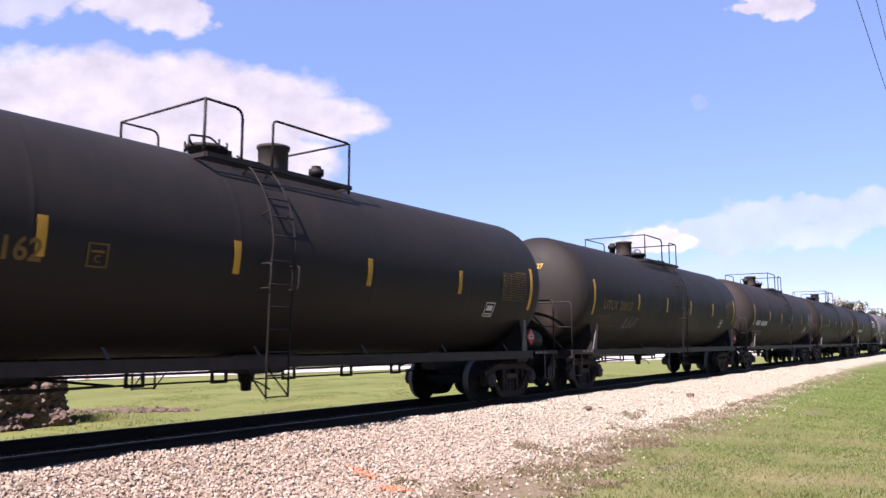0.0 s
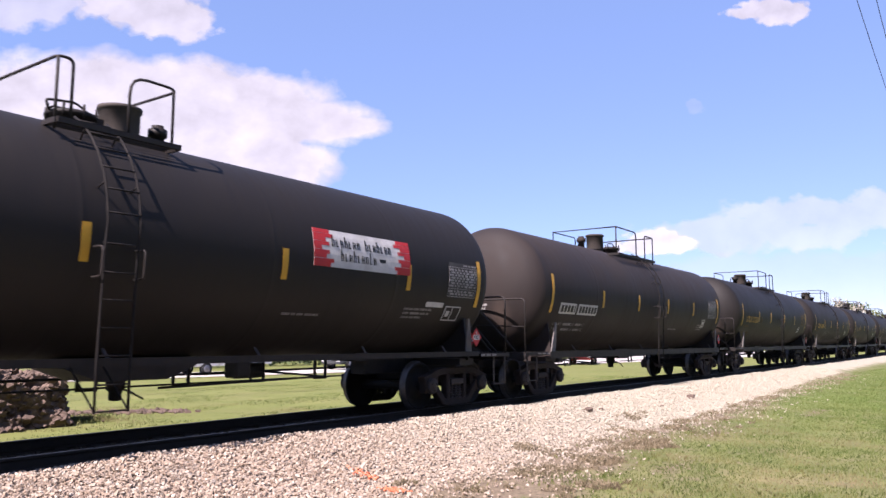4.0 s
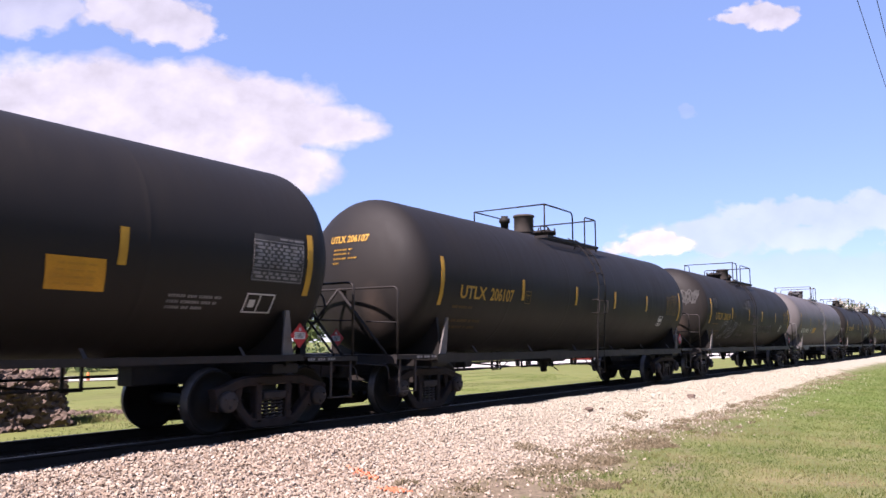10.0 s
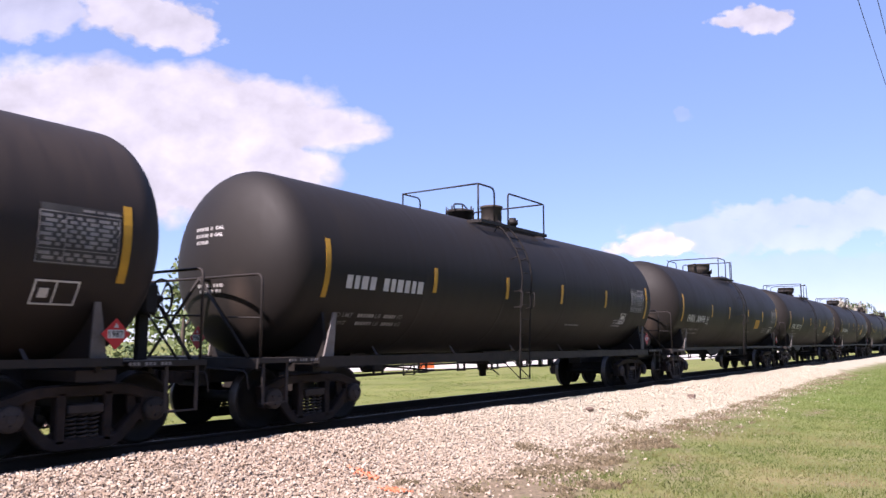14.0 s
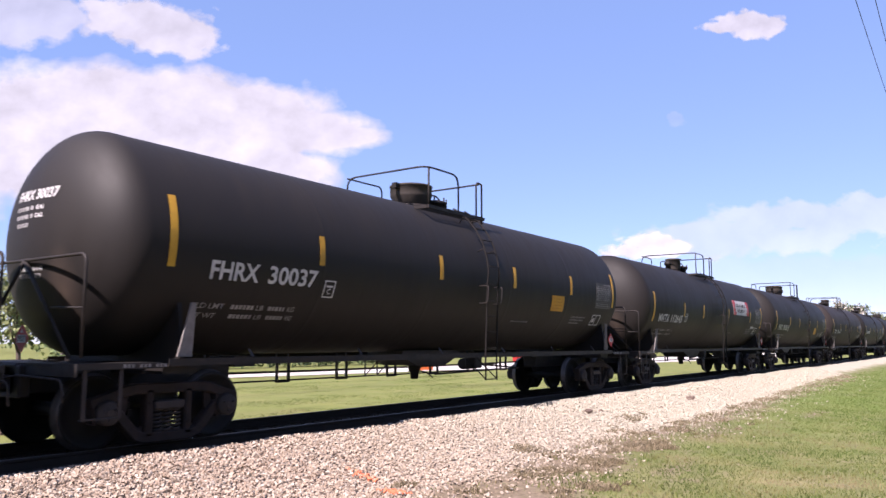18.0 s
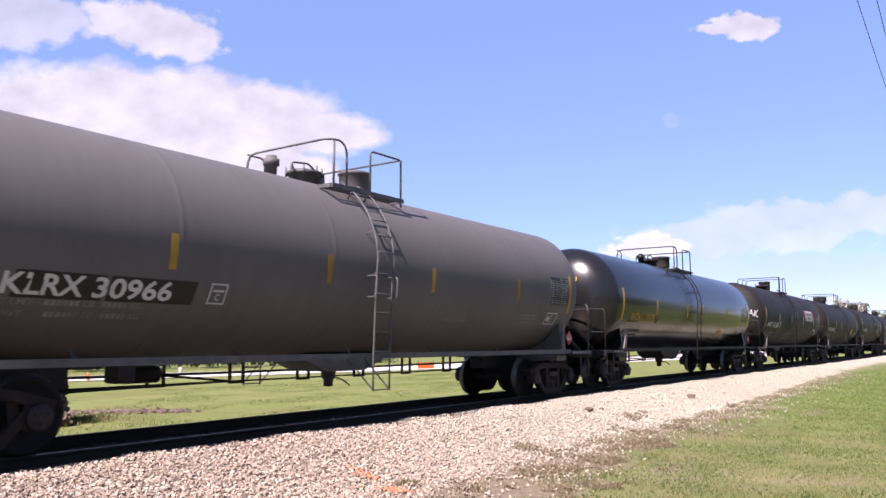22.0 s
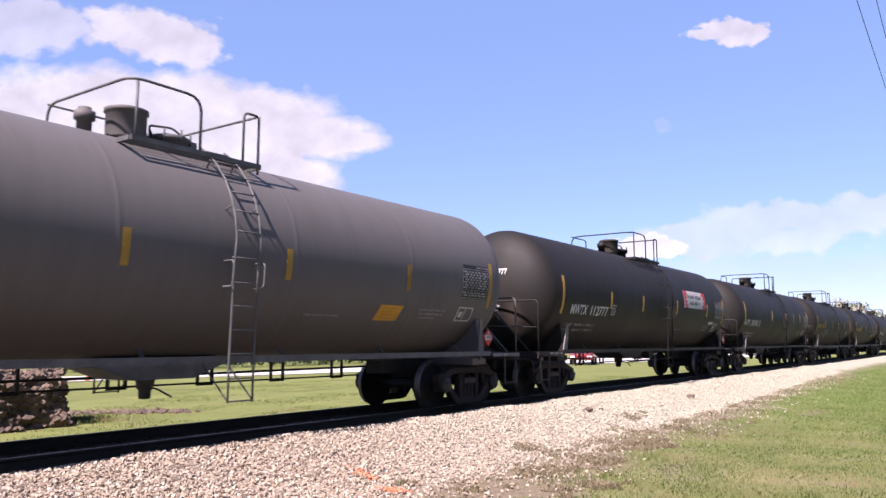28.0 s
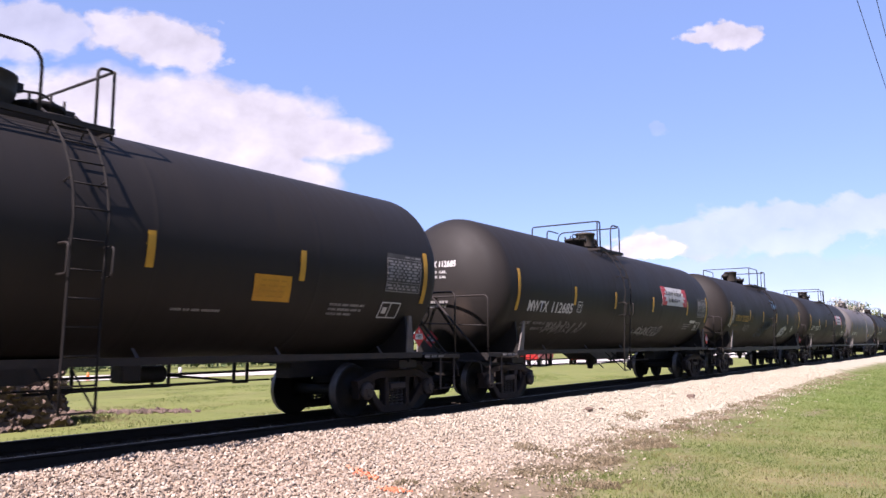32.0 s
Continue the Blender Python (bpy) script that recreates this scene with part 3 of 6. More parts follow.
def top_platform(car, kind, s, iron, paint):
    x0, x1, g0, g1, bx, br, bz, vx, mx, soft = PLATFORM[kind]
    key = (kind, s)
    zt = 4.79
    yn, yf = -1.04, 1.05
    rr = 0.13 if soft else 0.03
    lo, hi = sorted((s * x0, s * x1))
    zw = 3.97
    for name, ya, yb in (("near_walkway", -1.1, -0.76), ("far_walkway", 0.76, 1.1)):
        w = part(name, lambda: walkway_bm(lo, hi, ya, yb), iron, car, key=key)
        for k in range(1, 5):
            bar = part("grating_bar", lambda: bm_box(bmesh.new(), lo + 0.02, hi - 0.02, -0.008, 0.008, 3.97, 3.998), iron, w, key=key)
            bar.location.y = ya + (yb - ya) * k / 5
    b = s * x0, s * g0
    part("near_handrail", lambda: rail_part_bm([(s * x0, yf, zw - 0.05), (s * x0, yf, zt), (s * x0, yn, zt), (s * g0, yn, zt), (s * g0, yn, zw)],
         [((s * x0 + s * 0.1, yn, zt - 0.03), (s * x0 + s * 0.1, yn, zw))], 0.02, 0.24) if soft else
         rail_part_bm([(s * x0, yf, zw - 0.05), (s * x0, yf, zt), (s * x0, yn, zt)] + rounded([(s * x0, yn, zt), (s * g0, yn, zt), (s * g0, yn, zw)], 0.16)[1:],
         [((s * x0, yn, zt), (s * x0, yn, zw))], 0.021, 0, False), iron, car, key=key)
    part("end_handrail", lambda: rail_part_bm([(s * g1, yn, zw), (s * g1, yn, zt - 0.02), (s * x1, yn, zt - 0.02), (s * x1, yf, zt - 0.02), (s * x1, yf, zw - 0.05)],
         [((s * x1, yn, zt - 0.02), (s * x1, yn, zw - 0.1))], 0.02, 0.09), iron, car, key=key)
    part("far_handrail", lambda: rail_part_bm([(s * x0, yf, zt), (s * g0, yf, zt), (s * g0, yf, zw)], [], 0.018, 0.14), iron, car, key=key)
    part("bonnet", lambda: bonnet_bm(s * bx, 0.0, br, 4.12, bz), paint if paint is PAINT["grey"] else BONNET, car, key=key)
    part("bonnet_ring", lambda: bm_lathe(bmesh.new(), [(4.1, br * 0.5), (4.1, br * 0.93), (4.2, br * 0.93), (4.2, br * 0.5)], "z", 24, (s * bx, 0, 0)), IRON, car, key=key)
    m = part("manway", lambda: manway_bm(s * mx), iron, car, key=key)
    for k in range(8):
        bolt = part("bolt", lambda: bm_tube(bmesh.new(), [(0, 0, 4.3), (0, 0, 4.48)], 0.018, 6), iron, m, key="bolt")
        bolt.location = (s * mx + 0.32 * math.cos(k * math.tau / 8), 0.32 * math.sin(k * math.tau / 8), 0)
    if vx is not None:
        part("vent", lambda: vent_bm(s * vx), paint, car, key=key)
    else:
        for a, b in ((s * bx - br - 0.14, s * bx - br), (s * bx + br, s * bx + br + 0.1)):
            part("bonnet_hinge", lambda: bm_box(bmesh.new(), a, b, -0.055, 0.055, bz - 0.12, bz - 0.01), paint, car, key=(kind, round(a, 2)))
    return s * (g0 + g1) / 2


def bar_row(bm, u0, u1, s, h, widths, gap=0.05):
    """A line of writing too small to read: plain bars on the shell."""
    u, i = u0, 0
    while u < u1:
        w = min(widths[i % len(widths)], u1 - u)
        shell_patch(bm, u, u + w, s - h / 2, s + h / 2, 0.005, 0.003, 1)
        u += w + gap
        i += 1
    return bm


def lifted(bm, by=0.005):
    for v in bm.verts:
        v.co += Vector((0, v.co.y, v.co.z - ZC)).normalized() * by
    return bm


def small_lines_bm():
    """The figures of the two weight lines, too small to read."""
    bm = bmesh.new()
    for sl, a in ((-0.9, -5.9), (-1.06, -5.86)):
        bar_row(bm, a, a + 0.4, sl, 0.07, (0.055, 0.045), 0.02)
        bar_row(bm, a + 0.68, a + 1.0, sl, 0.07, (0.055, 0.045), 0.02)
    return bm


def weight_words():
    """The words of the weight lines."""
    bm = bmesh.new()
    for sl, a, body in ((-0.9, -5.9, "LD LMT"), (-1.06, -5.86, "LT WT")):
        for word, u, w in ((body, -6.48, 0.46 if body == "LD LMT" else 0.38), ("LB", a + 0.46, 0.13), ("KG", a + 1.06, 0.14)):
            me = text_mesh("words", word, 0.085, w, lambda x, y, u=u: on_shell(u + x, sl - 0.04 + y, 0.006), FADED, 0.001)
            bm.from_mesh(me)
            bpy.data.meshes.remove(me)
    return bm


def word_row(bm, u0, s, h, words):
    """A line of writing too small to read: a bar for each letter, with gaps between the words."""
    u = u0
    for count in words:
        for k in range(count):
            w = h * (0.62, 0.5, 0.7)[k % 3]
            shell_patch(bm, u, u + w, s - h / 2, s + h / 2, 0.005, 0.003, 1)
            u += w + 0.28 * h
        u += 0.7 * h
    return bm


def old_lines_bm():
    bm = bmesh.new()
    word_row(bm, -6.4, -0.62, 0.055, (4, 6, 3))
    word_row(bm, -6.4, -0.92, 0.065, (2, 3, 6, 2, 5))
    word_row(bm, -6.4, -1.08, 0.065, (2, 2, 6, 2, 5))
    return bm


def front_lines_bm():
    bm = bmesh.new()
    for k in range(3):
        word_row(bm, 4.35, -0.72 - 0.085 * k, 0.042, ((7, 4, 6, 3), (5, 8, 4, 2), (6, 3, 5))[k])
    word_row(bm, 1.5, -0.92, 0.038, (5, 3, 4, 9))
    return bm


def box_mark_bm(u0, u1, s0, s1, w=0.02):
    bm = bmesh.new()
    shell_patch(bm, u0, u1, s0, s0 + w, n=1)
    shell_patch(bm, u0, u1, s1 - w, s1, n=1)
    shell_patch(bm, u0, u0 + w, s0 + w, s1 - w, n=3)
    shell_patch(bm, u1 - w, u1, s0 + w, s1 - w, n=3)
    me = text_mesh("words", "C", 0.09, 0.075, lambda x, y: on_shell((u0 + u1) / 2 - 0.037 + x, s0 + 0.06 + y, 0.006), WHITE, 0.002)
    bm.from_mesh(me)
    bpy.data.meshes.remove(me)
    shell_patch(bm, u0 + 0.05, u1 - 0.05, (s0 + s1) / 2 + 0.03, (s0 + s1) / 2 + 0.06, n=1)
    return bm


def window_mark_bm(small):
    bm = bmesh.new()
    u0, u1, s0, s1, w = (5.5, 5.86, -0.82, -0.5, 0.022) if small else (5.62, 6.14, -0.93, -0.62, 0.022)
    for a, b, c, d in ((u0, u1, s0, s0 + w), (u0, u1, s1 - w, s1), (u0, u0 + w, s0 + w, s1 - w), (u1 - w, u1, s0 + w, s1 - w)):
        shell_patch(bm, a, b, c, d, n=2)
    if small:
        shell_patch(bm, u0 + 0.07, u1 - 0.07, s0 + 0.14, s0 + 0.25, n=1)
        shell_patch(bm, u0 + 0.05, u1 - 0.05, s0 + 0.05, s0 + 0.08, n=1)
    else:
        shell_patch(bm, 5.86, 5.88, s0 + w, s1 - w, n=2)
        shell_patch(bm, 5.69, 5.8, -0.84, -0.72, n=1)
    return bm


def data_panel_bm(h):
    """The test-date stencil: a ruled table of fine rows."""
    bm = bmesh.new()
    u0, u1 = 5.72, 6.68
    for k in range(12):
        sl = -0.42 + 0.57 * k / 11
        if k in (0, 3, 11):
            shell_patch(bm, u0, u1, sl - 0.005, sl + 0.005, n=1)
        else:
            bar_row(bm, u0 + 0.02 + 0.05 * (k % 2), u1 - 0.03 * (k % 3), sl, h, (0.13, 0.05, 0.08, 0.06, 0.1), 0.05)
    for u in (u0, u1 - 0.01, 6.02):
        shell_patch(bm, u, u + 0.01, -0.41, 0.14, n=3)
    bar_row(bm, u0 + 0.5, u1, 0.2, 0.03, (0.14, 0.08, 0.2), 0.03)
    return bm


def head_lines_bm(rows, h):
    bm = bmesh.new()
    for z, y0, y1 in rows:
        y, k = y0, 0
        while y > y1:
            w = (0.06, 0.045, 0.07, 0.1)[k % 4]
            e = max(y - w, y1)
            vs = [on_head(a, b) for a, b in ((y, z), (e, z), (e, z + h), (y, z + h))]
            bm.faces.new([bm.verts.new(v) for v in vs])
            y, k = e - (0.02, 0.02, 0.02, 0.05)[k % 4], k + 1
    bmesh.ops.solidify(bm, geom=bm.faces[:], thickness=0.002)
    return bm


HEAD_OLD = ((3.09, 0.32, -0.16), (3.01, 0.32, -0.1), (2.92, 0.32, -0.3), (2.83, 0.32, 0.16))
HEAD_NEW = ((3.11, 0.42, -0.04), (3.0, 0.4, -0.04), (2.89, 0.36, 0.05), (2.2, 0.3, -0.3), (2.11, 0.26, -0.25))


def diamond_bm(x, y, z, r, face):
    bm = bmesh.new()
    if face == "side":
        pts = [(x - r, y, z), (x, y, z - r), (x + r, y, z), (x, y, z + r)]
        return plate(bm, pts, (0, 1, 0), 0.006)
    pts = [(x, y - r, z), (x, y, z - r), (x, y + r, z), (x, y, z + r)]
    return plate(bm, pts, (1, 0, 0), 0.006)


def placard(car, x, y, z, face):
    e = -0.004
    p = part("placard", lambda: diamond_bm(x, y, z, 0.185, face), RED, car, "red diamond hazard placard", key=(x, y, face))
    def label():
        bm = bmesh.new()
        if face == "side":
            return bm_box(bm, x - 0.105, x + 0.105, y + e, y + e + 0.002, z - 0.05, z + 0.05)
        return bm_box(bm, x + e, x + e + 0.002, y - 0.105, y + 0.105, z - 0.05, z + 0.05)
    q = part("number_panel", label, WHITE, p, key=(x, y, face))
    key = ("number", x, y, face)
    if key not in MESHES:
        if face == "side":
            MESHES[key] = text_mesh("number", "1987", 0.075, 0.18, lambda a, b: Vector((x - 0.09 + a, y - 0.006, z - 0.037 + b)), BLACKBAR, 0.002)
        else:
            MESHES[key] = text_mesh("number", "1987", 0.075, 0.18, lambda a, b: Vector((x - 0.006, y + 0.09 - a, z - 0.037 + b)), BLACKBAR, 0.002)
    add_mesh("number", MESHES[key], p)
    part("flame_mark", lambda: plate(bmesh.new(), [(x - 0.03, y - 0.003, z + 0.075), (x + 0.03, y - 0.003, z + 0.075), (x, y - 0.003, z + 0.13)], (0, -1, 0), 0.002) if face == "side"
         else plate(bmesh.new(), [(x - 0.003, y - 0.03, z + 0.075), (x - 0.003, y + 0.03, z + 0.075), (x - 0.003, y, z + 0.13)], (-1, 0, 0), 0.002), WHITE, p, key=(x, y, face))


def company_sign(car, along=0.0, u0=2.25, u1=4.66, s0=-0.12, s1=0.48):
    """A white board with red ends that fray into stripes, and dark bars where its writing stands."""
    p = part("sign", lambda: shell_patch(bmesh.new(), u0, u1, s0, s1, 0.004, 0.003, 6), WHITE, car, "white company sign with red striped ends", key="sign")
    p.location.x = along
    def ends():
        bm = bmesh.new()
        for a, d in ((u0, 1), (u1, -1)):
            for k in range(9):
                lo, hi = s0 + (s1 - s0) * k / 9, s0 + (s1 - s0) * (k + 1) / 9
                w = 0.17 + 0.05 * (abs(k - 4)) + 0.12 * (k % 2)
                shell_patch(bm, min(a, a + d * w), max(a, a + d * w), lo, hi - 0.006 * (k % 2), 0.009, 0.002, 1)
        return bm
    tagged(part("sign_end", ends, RED, p, key="sign"), kind="stuff")
    def bars():
        bm = bmesh.new()
        h = s1 - s0
        for start, count, row in ((0.4, 7, 0.66), (1.2, 7, 0.66), (0.6, 9, 0.3)):
            for k in range(count):
                tall = 0.19 if k == 0 or k % 4 == 3 else 0.125
                a, low = u0 + start + 0.1 * k, s0 + h * row - 0.07
                shell_patch(bm, a, a + 0.024, low, low + tall, 0.005, 0.003, 1)
                if k % 3 != 1:
                    shell_patch(bm, a + 0.048, a + 0.066, low, low + 0.12, 0.005, 0.003, 1)
                shell_patch(bm, a + 0.024, a + 0.048, low + (0.1, 0.0, 0.05)[k % 3], low + (0.12, 0.022, 0.07)[k % 3], 0.005, 0.003, 1)
        bar_row(bm, u0 + 1.56, u0 + 1.72, s0 + h * 0.32, 0.06, (0.16,), 0.1)
        for f in bm.verts:
            d = f.co - Vector((f.co.x, 0, ZC))
            f.co += d.normalized() * 0.006
        return bm
    part("sign_bar", bars, BLACKBAR, p, key="sign")


def orange_sign(car, u0=2.8, w=0.7, s0=-0.72, h=0.37, skew=0.08):
    p = part("sign", lambda: shell_patch(bmesh.new(), u0, u0 + w, s0, s0 + h, 0.004, 0.003, 4, skew), ORANGE, car, "yellow-orange rectangular sign", key=("o", u0, w, s0, h))
    def bars():
        bm = bmesh.new()
        for k in range(4):
            bar_row(bm, u0 + 0.1, u0 + w - 0.1, s0 + h * (0.2 + 0.2 * k), 0.025, (0.1, 0.2), 0.04)
        for f in bm.verts:
            d = f.co - Vector((f.co.x, 0, ZC))
            f.co += d.normalized() * 0.005
        return bm
    part("sign_bar", bars, DARK_ORANGE, p, key=("o", u0, w, s0, h))


def scribble_bm(seed, u0, s0, w, h, letters, thick, head=False, slant=0.25, loops=0):
    """Sprayed strokes, one knot of lines for each letter, and a running loop drawn through them."""
    rnd = random.Random(seed)
    bm = bmesh.new()

    def stroke(line):
        rows = []
        for i, p in enumerate(line):
            d = (line[min(i + 1, len(line) - 1)] - line[max(i - 1, 0)]).normalized()
            nrm = Vector((-d.y, d.x, 0)) * thick / 2
            row = []
            for q in (p - nrm, p + nrm):
                x, y = q.x + slant * q.y, q.y
                row.append(bm.verts.new(on_head(u0 - x, ZC + s0 + y, 0.004) if head else on_shell(u0 + x, s0 + y, 0.004)))
            rows.append(row)
        for a, b in zip(rows, rows[1:]):
            bm.faces.new((a[0], b[0], b[1], a[1]))

    cw = w / max(1, letters)
    for k in range(letters):
        for _ in range(2):
            cx, hh = (k + 0.5) * cw, h * rnd.uniform(0.75, 1.0)
            pts, last = [], None
            for j in range(rnd.randint(4, 6)):
                q = Vector((cx + cw * rnd.uniform(-0.5, 0.55), hh * ((0.06, 0.94, 0.5)[(j + rnd.randint(0, 1)) % 3] + rnd.uniform(-0.1, 0.1)), 0))
                if last is None or (q - last).length > 0.2 * h:
                    pts.append(q)
                    last = q
            if len(pts) < 3:
                continue
            line = rounded(pts, min(0.2 * h, 0.4 * min((a - b).length for a, b in zip(pts, pts[1:]))), 2)
            fine = [line[0]]
            for q in line[1:]:
                m = max(1, int((q - fine[-1]).length / 0.06))
                a = fine[-1]
                fine += [a + (q - a) * (j + 1) / m for j in range(m)]
            stroke(fine)
    if loops:
        n = loops * 16
        ph, amp = rnd.uniform(0, 6), [rnd.uniform(0.45, 1.0) for _ in range(loops + 2)]
        line = []
        for i in range(n + 1):
            t = i / n
            a = math.tau * loops * t + ph
            k = t * loops
            m = amp[int(k)] * (1 - k % 1) + amp[int(k) + 1] * (k % 1)
            line.append(Vector((w * t + 0.62 * w / loops * math.cos(a), h * (0.5 + 0.5 * m * math.sin(a) + 0.08 * math.sin(3.1 * a)), 0)))
        stroke(line)
    bmesh.ops.solidify(bm, geom=bm.faces[:], thickness=0.002)
    return bm


def sprayed_word(car, word, u, s0, height, width, mat, line, head=False, slant=0.25):
    """A sprayed word: the outlines of its letters, or solid strokes where line is 0."""
    cu = bpy.data.curves.new("graffiti", "FONT")
    solid = line == 0
    cu.body, cu.size, cu.fill_mode, cu.bevel_depth, cu.bevel_resolution, cu.resolution_u, cu.shear = word, height / 0.7, "FRONT" if solid else "NONE", line / 2, 0, 3, slant
    cu.space_character = 0.92
    tmp = bpy.data.objects.new("graffiti", cu)
    me = bpy.data.meshes.new_from_object(tmp)
    bpy.data.objects.remove(tmp)
    bpy.data.curves.remove(cu)
    bm = bmesh.new()
    bm.from_mesh(me)
    bmesh.ops.triangulate(bm, faces=bm.faces[:])
    for _ in range(3):
        long = [e for e in bm.edges if e.calc_length() > 0.09]
        if not long:
            break
        bmesh.ops.subdivide_edges(bm, edges=long, cuts=1)
    xs = [v.co.x for v in bm.verts]
    x0, k = min(xs), width / (max(xs) - min(xs))
    for v in bm.verts:
        x, y, z = (v.co.x - x0) * k, v.co.y, 0.006 + 0.3 * v.co.z
        x += 0.03 * noise.noise((x * 4, y * 4, u))
        y += 0.05 * noise.noise((x * 3, y * 2, u + 5)) + 0.04 * math.sin(x * 5 + u)
        v.co = on_head(u - x, ZC + s0 + y, z) if head else on_shell(u + x, s0 + y, z)
    bm.to_mesh(me)
    bm.free()
    me.materials.clear()
    me.materials.append(mat)
    return add_mesh("graffiti", me, car, "sprayed word")


def bogie(car, x, wheels):
    b = part("bogie", bolster_bm, IRON, car, "cast steel two-axle truck", key="b")
    b.location = (x, 0, RAIL_Z)
    for sy in (-1, 1):
        part("side_frame", lambda: side_frame_bm(sy), RUST, b, key=sy)
        for ax in (-0.89, 0.89):
            part("axle_end", lambda: axle_end_bm(sy, ax), DUSTY, b, key=(sy, ax))
        part("bolster_end", lambda: bm_box(bmesh.new(), -0.22, 0.22, sy * 1.0 - 0.1, sy * 1.0 + 0.1, 0.46, 0.57, 0.015), DUSTY, b, key=sy)
        part("spring_nest", lambda: springs_bm(sy), DUSTY, b, key=sy)
    for k, wx in enumerate((-0.89, 0.89)):
        w = part("wheelset", wheelset_bm, WHEEL, b, "steel wheelset", key="w")
        w.location = (wx, 0, 0.457)
        wheels[k].append(w)
        if len(w.data.materials) == 1:
            w.data.materials.append(TREAD)
            for p in w.data.polygons:
                if math.hypot(p.center.x, p.center.z) > 0.435 and abs(p.center.y) > 0.69:
                    p.material_index = 1


WHEELS = ([], [])
CARS = []
STRIPES = {"U": (-6.88, -3.9, -1.3, 1.27, 3.9, 6.88), "F": (-7.04, -3.75, -1.35, 1.6, 4.15, 7.04), "M": (-6.95, -4.0, -1.6, 1.5, 4.85, 6.95), "K": (-6.95, -4.25, -1.4, 1.2, 4.2, 6.95)}


UNDERFRAME = ("side_rail", "rail_bracket", "sill_step", "stub_sill", "end_platform", "coupler", "air_hose", "uncoupling_lever", "sill_writing", "truck", "bogie", "brake_pipe", "brake_cylinder", "brake_valve", "brake_rod", "pipe_hanger", "air_reservoir", "brake_wheel", "brake_housing", "placard")


def tank_car(center, kind, flip, paint, mark, lettering, look_of, orange=None, sign=False, graffiti=(), boards=False, inner=None, up=0.0, slide=0.0, raised=0.0):
    grey = paint == "grey"
    ext = {"F": 0.13, "M": 0.05}.get(kind, 0.0)
    front = {"F": 7.2, "M": 7.12, "U": 7.17, "K": 7.2}[kind]
    pm = PAINT[paint]
    iron = GREY_IRON if grey else IRON
    car = thing("tank_car", look_of, "tank car", "tank cars of the train", at=(center, 0, 0))
    tank = part("tank", lambda: tank_bm(TAN + ext, front), pm, car, "long welded tank with domed heads", key=(ext, front))
    top = {("U", 1): "V", ("M", 1): "N", ("K", 1): "M", ("F", 1): "G"}.get((kind, flip), kind)
    lad = top_platform(car, top, -1 if flip and kind in ("M", "F") else 1, iron, pm)
    for sy in (-1, 1):
        part("side_rail", lambda: side_rail_bm(sy, 0.07 if kind == "U" else 0.0), iron, car, key=(sy, kind == "U")).location.z = -0.015 if kind == "U" else 0.02
        ladder(car, sy, lad, GREY_IRON if grey else LADDER)
        for off in (lad - 0.27, lad + 0.27):
            part("ladder_guard", lambda: ladder_cage_bm(sy, off), iron, car, key=(sy, round(off, 2)))
        for k in range(6):
            b = part("rail_bracket", lambda: bracket_bm(sy), DUSTY, car, key=sy)
            b.location.x = -5.6 + 2.3 * k
        for sx in (-1, 1):
            part("end_gusset", lambda: gusset_bm(sx, sy), PALE_IRON, car, key=(sx, sy))
            part("sill_step", lambda: sill_step_bm(sx, sy), DUSTY, car, key=(sx, sy))
    for sx in (-1, 1):
        part("saddle", lambda: saddle_bm(sx), pm, car, key=sx)
        part("stub_sill", lambda: stub_sill_bm(sx), IRON, car, key=sx)
        part("end_platform", lambda: end_platform_bm(sx), iron, car, key=sx)
        part("end_handrail", lambda: end_rail_bm(sx), iron, car, key=sx)
        part("coupler", lambda: coupler_bm(sx), RUST, car, key=sx)
        part("air_hose", lambda: air_hose_bm(sx), IRON, car, key=sx)
        part("uncoupling_lever", lambda: uncoupling_lever_bm(sx), DUSTY, car, key=sx)
        tagged(part("sill_writing", lambda: sill_writing_bm(sx), FADED, car, key=sx), kind="stuff")
        bogie(car, sx * (6.68 if kind == "U" else 6.68 if sx < 0 else 6.8), WHEELS)
    part("bottom_outlet", lambda: outlet_bm(0.66 if kind == "U" else 0.98), iron, car, key=kind == "U")
    part("brake_pipe", brake_pipe_bm, IRON, car, key="p")
    for name, shape in (("brake_cylinder", brake_cylinder_bm), ("brake_valve", brake_valve_bm), ("brake_rod", brake_rod_bm)):
        gear = part(name, shape, IRON, car, key="g")
        gear.location.x = 6.2 if kind in ("F", "M") else 0.0
    for k in range(7):
        h = part("pipe_hanger", hanger_bm, IRON, car, key="h")
        h.location.x = -4.9 + 1.55 * k
    if kind == "U" and paint != "brown":
        part("air_reservoir", reservoir_bm, IRON, car, key="r")
    part("brake_wheel", hand_brake_bm, IRON, car, key="w")
    part("brake_housing", brake_box_bm, IRON, car, key="h")
    placard(car, 6.88, -1.5, 1.45, "side")
    placard(car, -8.06, 0.1, 1.42, "end")
    row = STRIPES[kind]
    for k, u in enumerate((row[0], *(inner or row[1:5]), row[5])):
        tall = k in (0, 5)
        st = part("reflective_stripe", lambda: shell_patch(bmesh.new(), -0.055, 0.055, up - (0.61 if tall else 0.38), up + (0.33 if tall else 0.08), 0.004, 0.003, 8), DULL_YELLOW if grey else YELLOW, car, key=(tall, up))
        st.location.x = u
    # writing
    drop = {"U": 0.0, "F": -0.12, "M": -0.25, "K": -0.1}[kind]
    letters = {"gold": GOLD, "dim": DIMGOLD, "white": WHITE}[lettering]
    small = FAINTGOLD if lettering != "white" else FADED
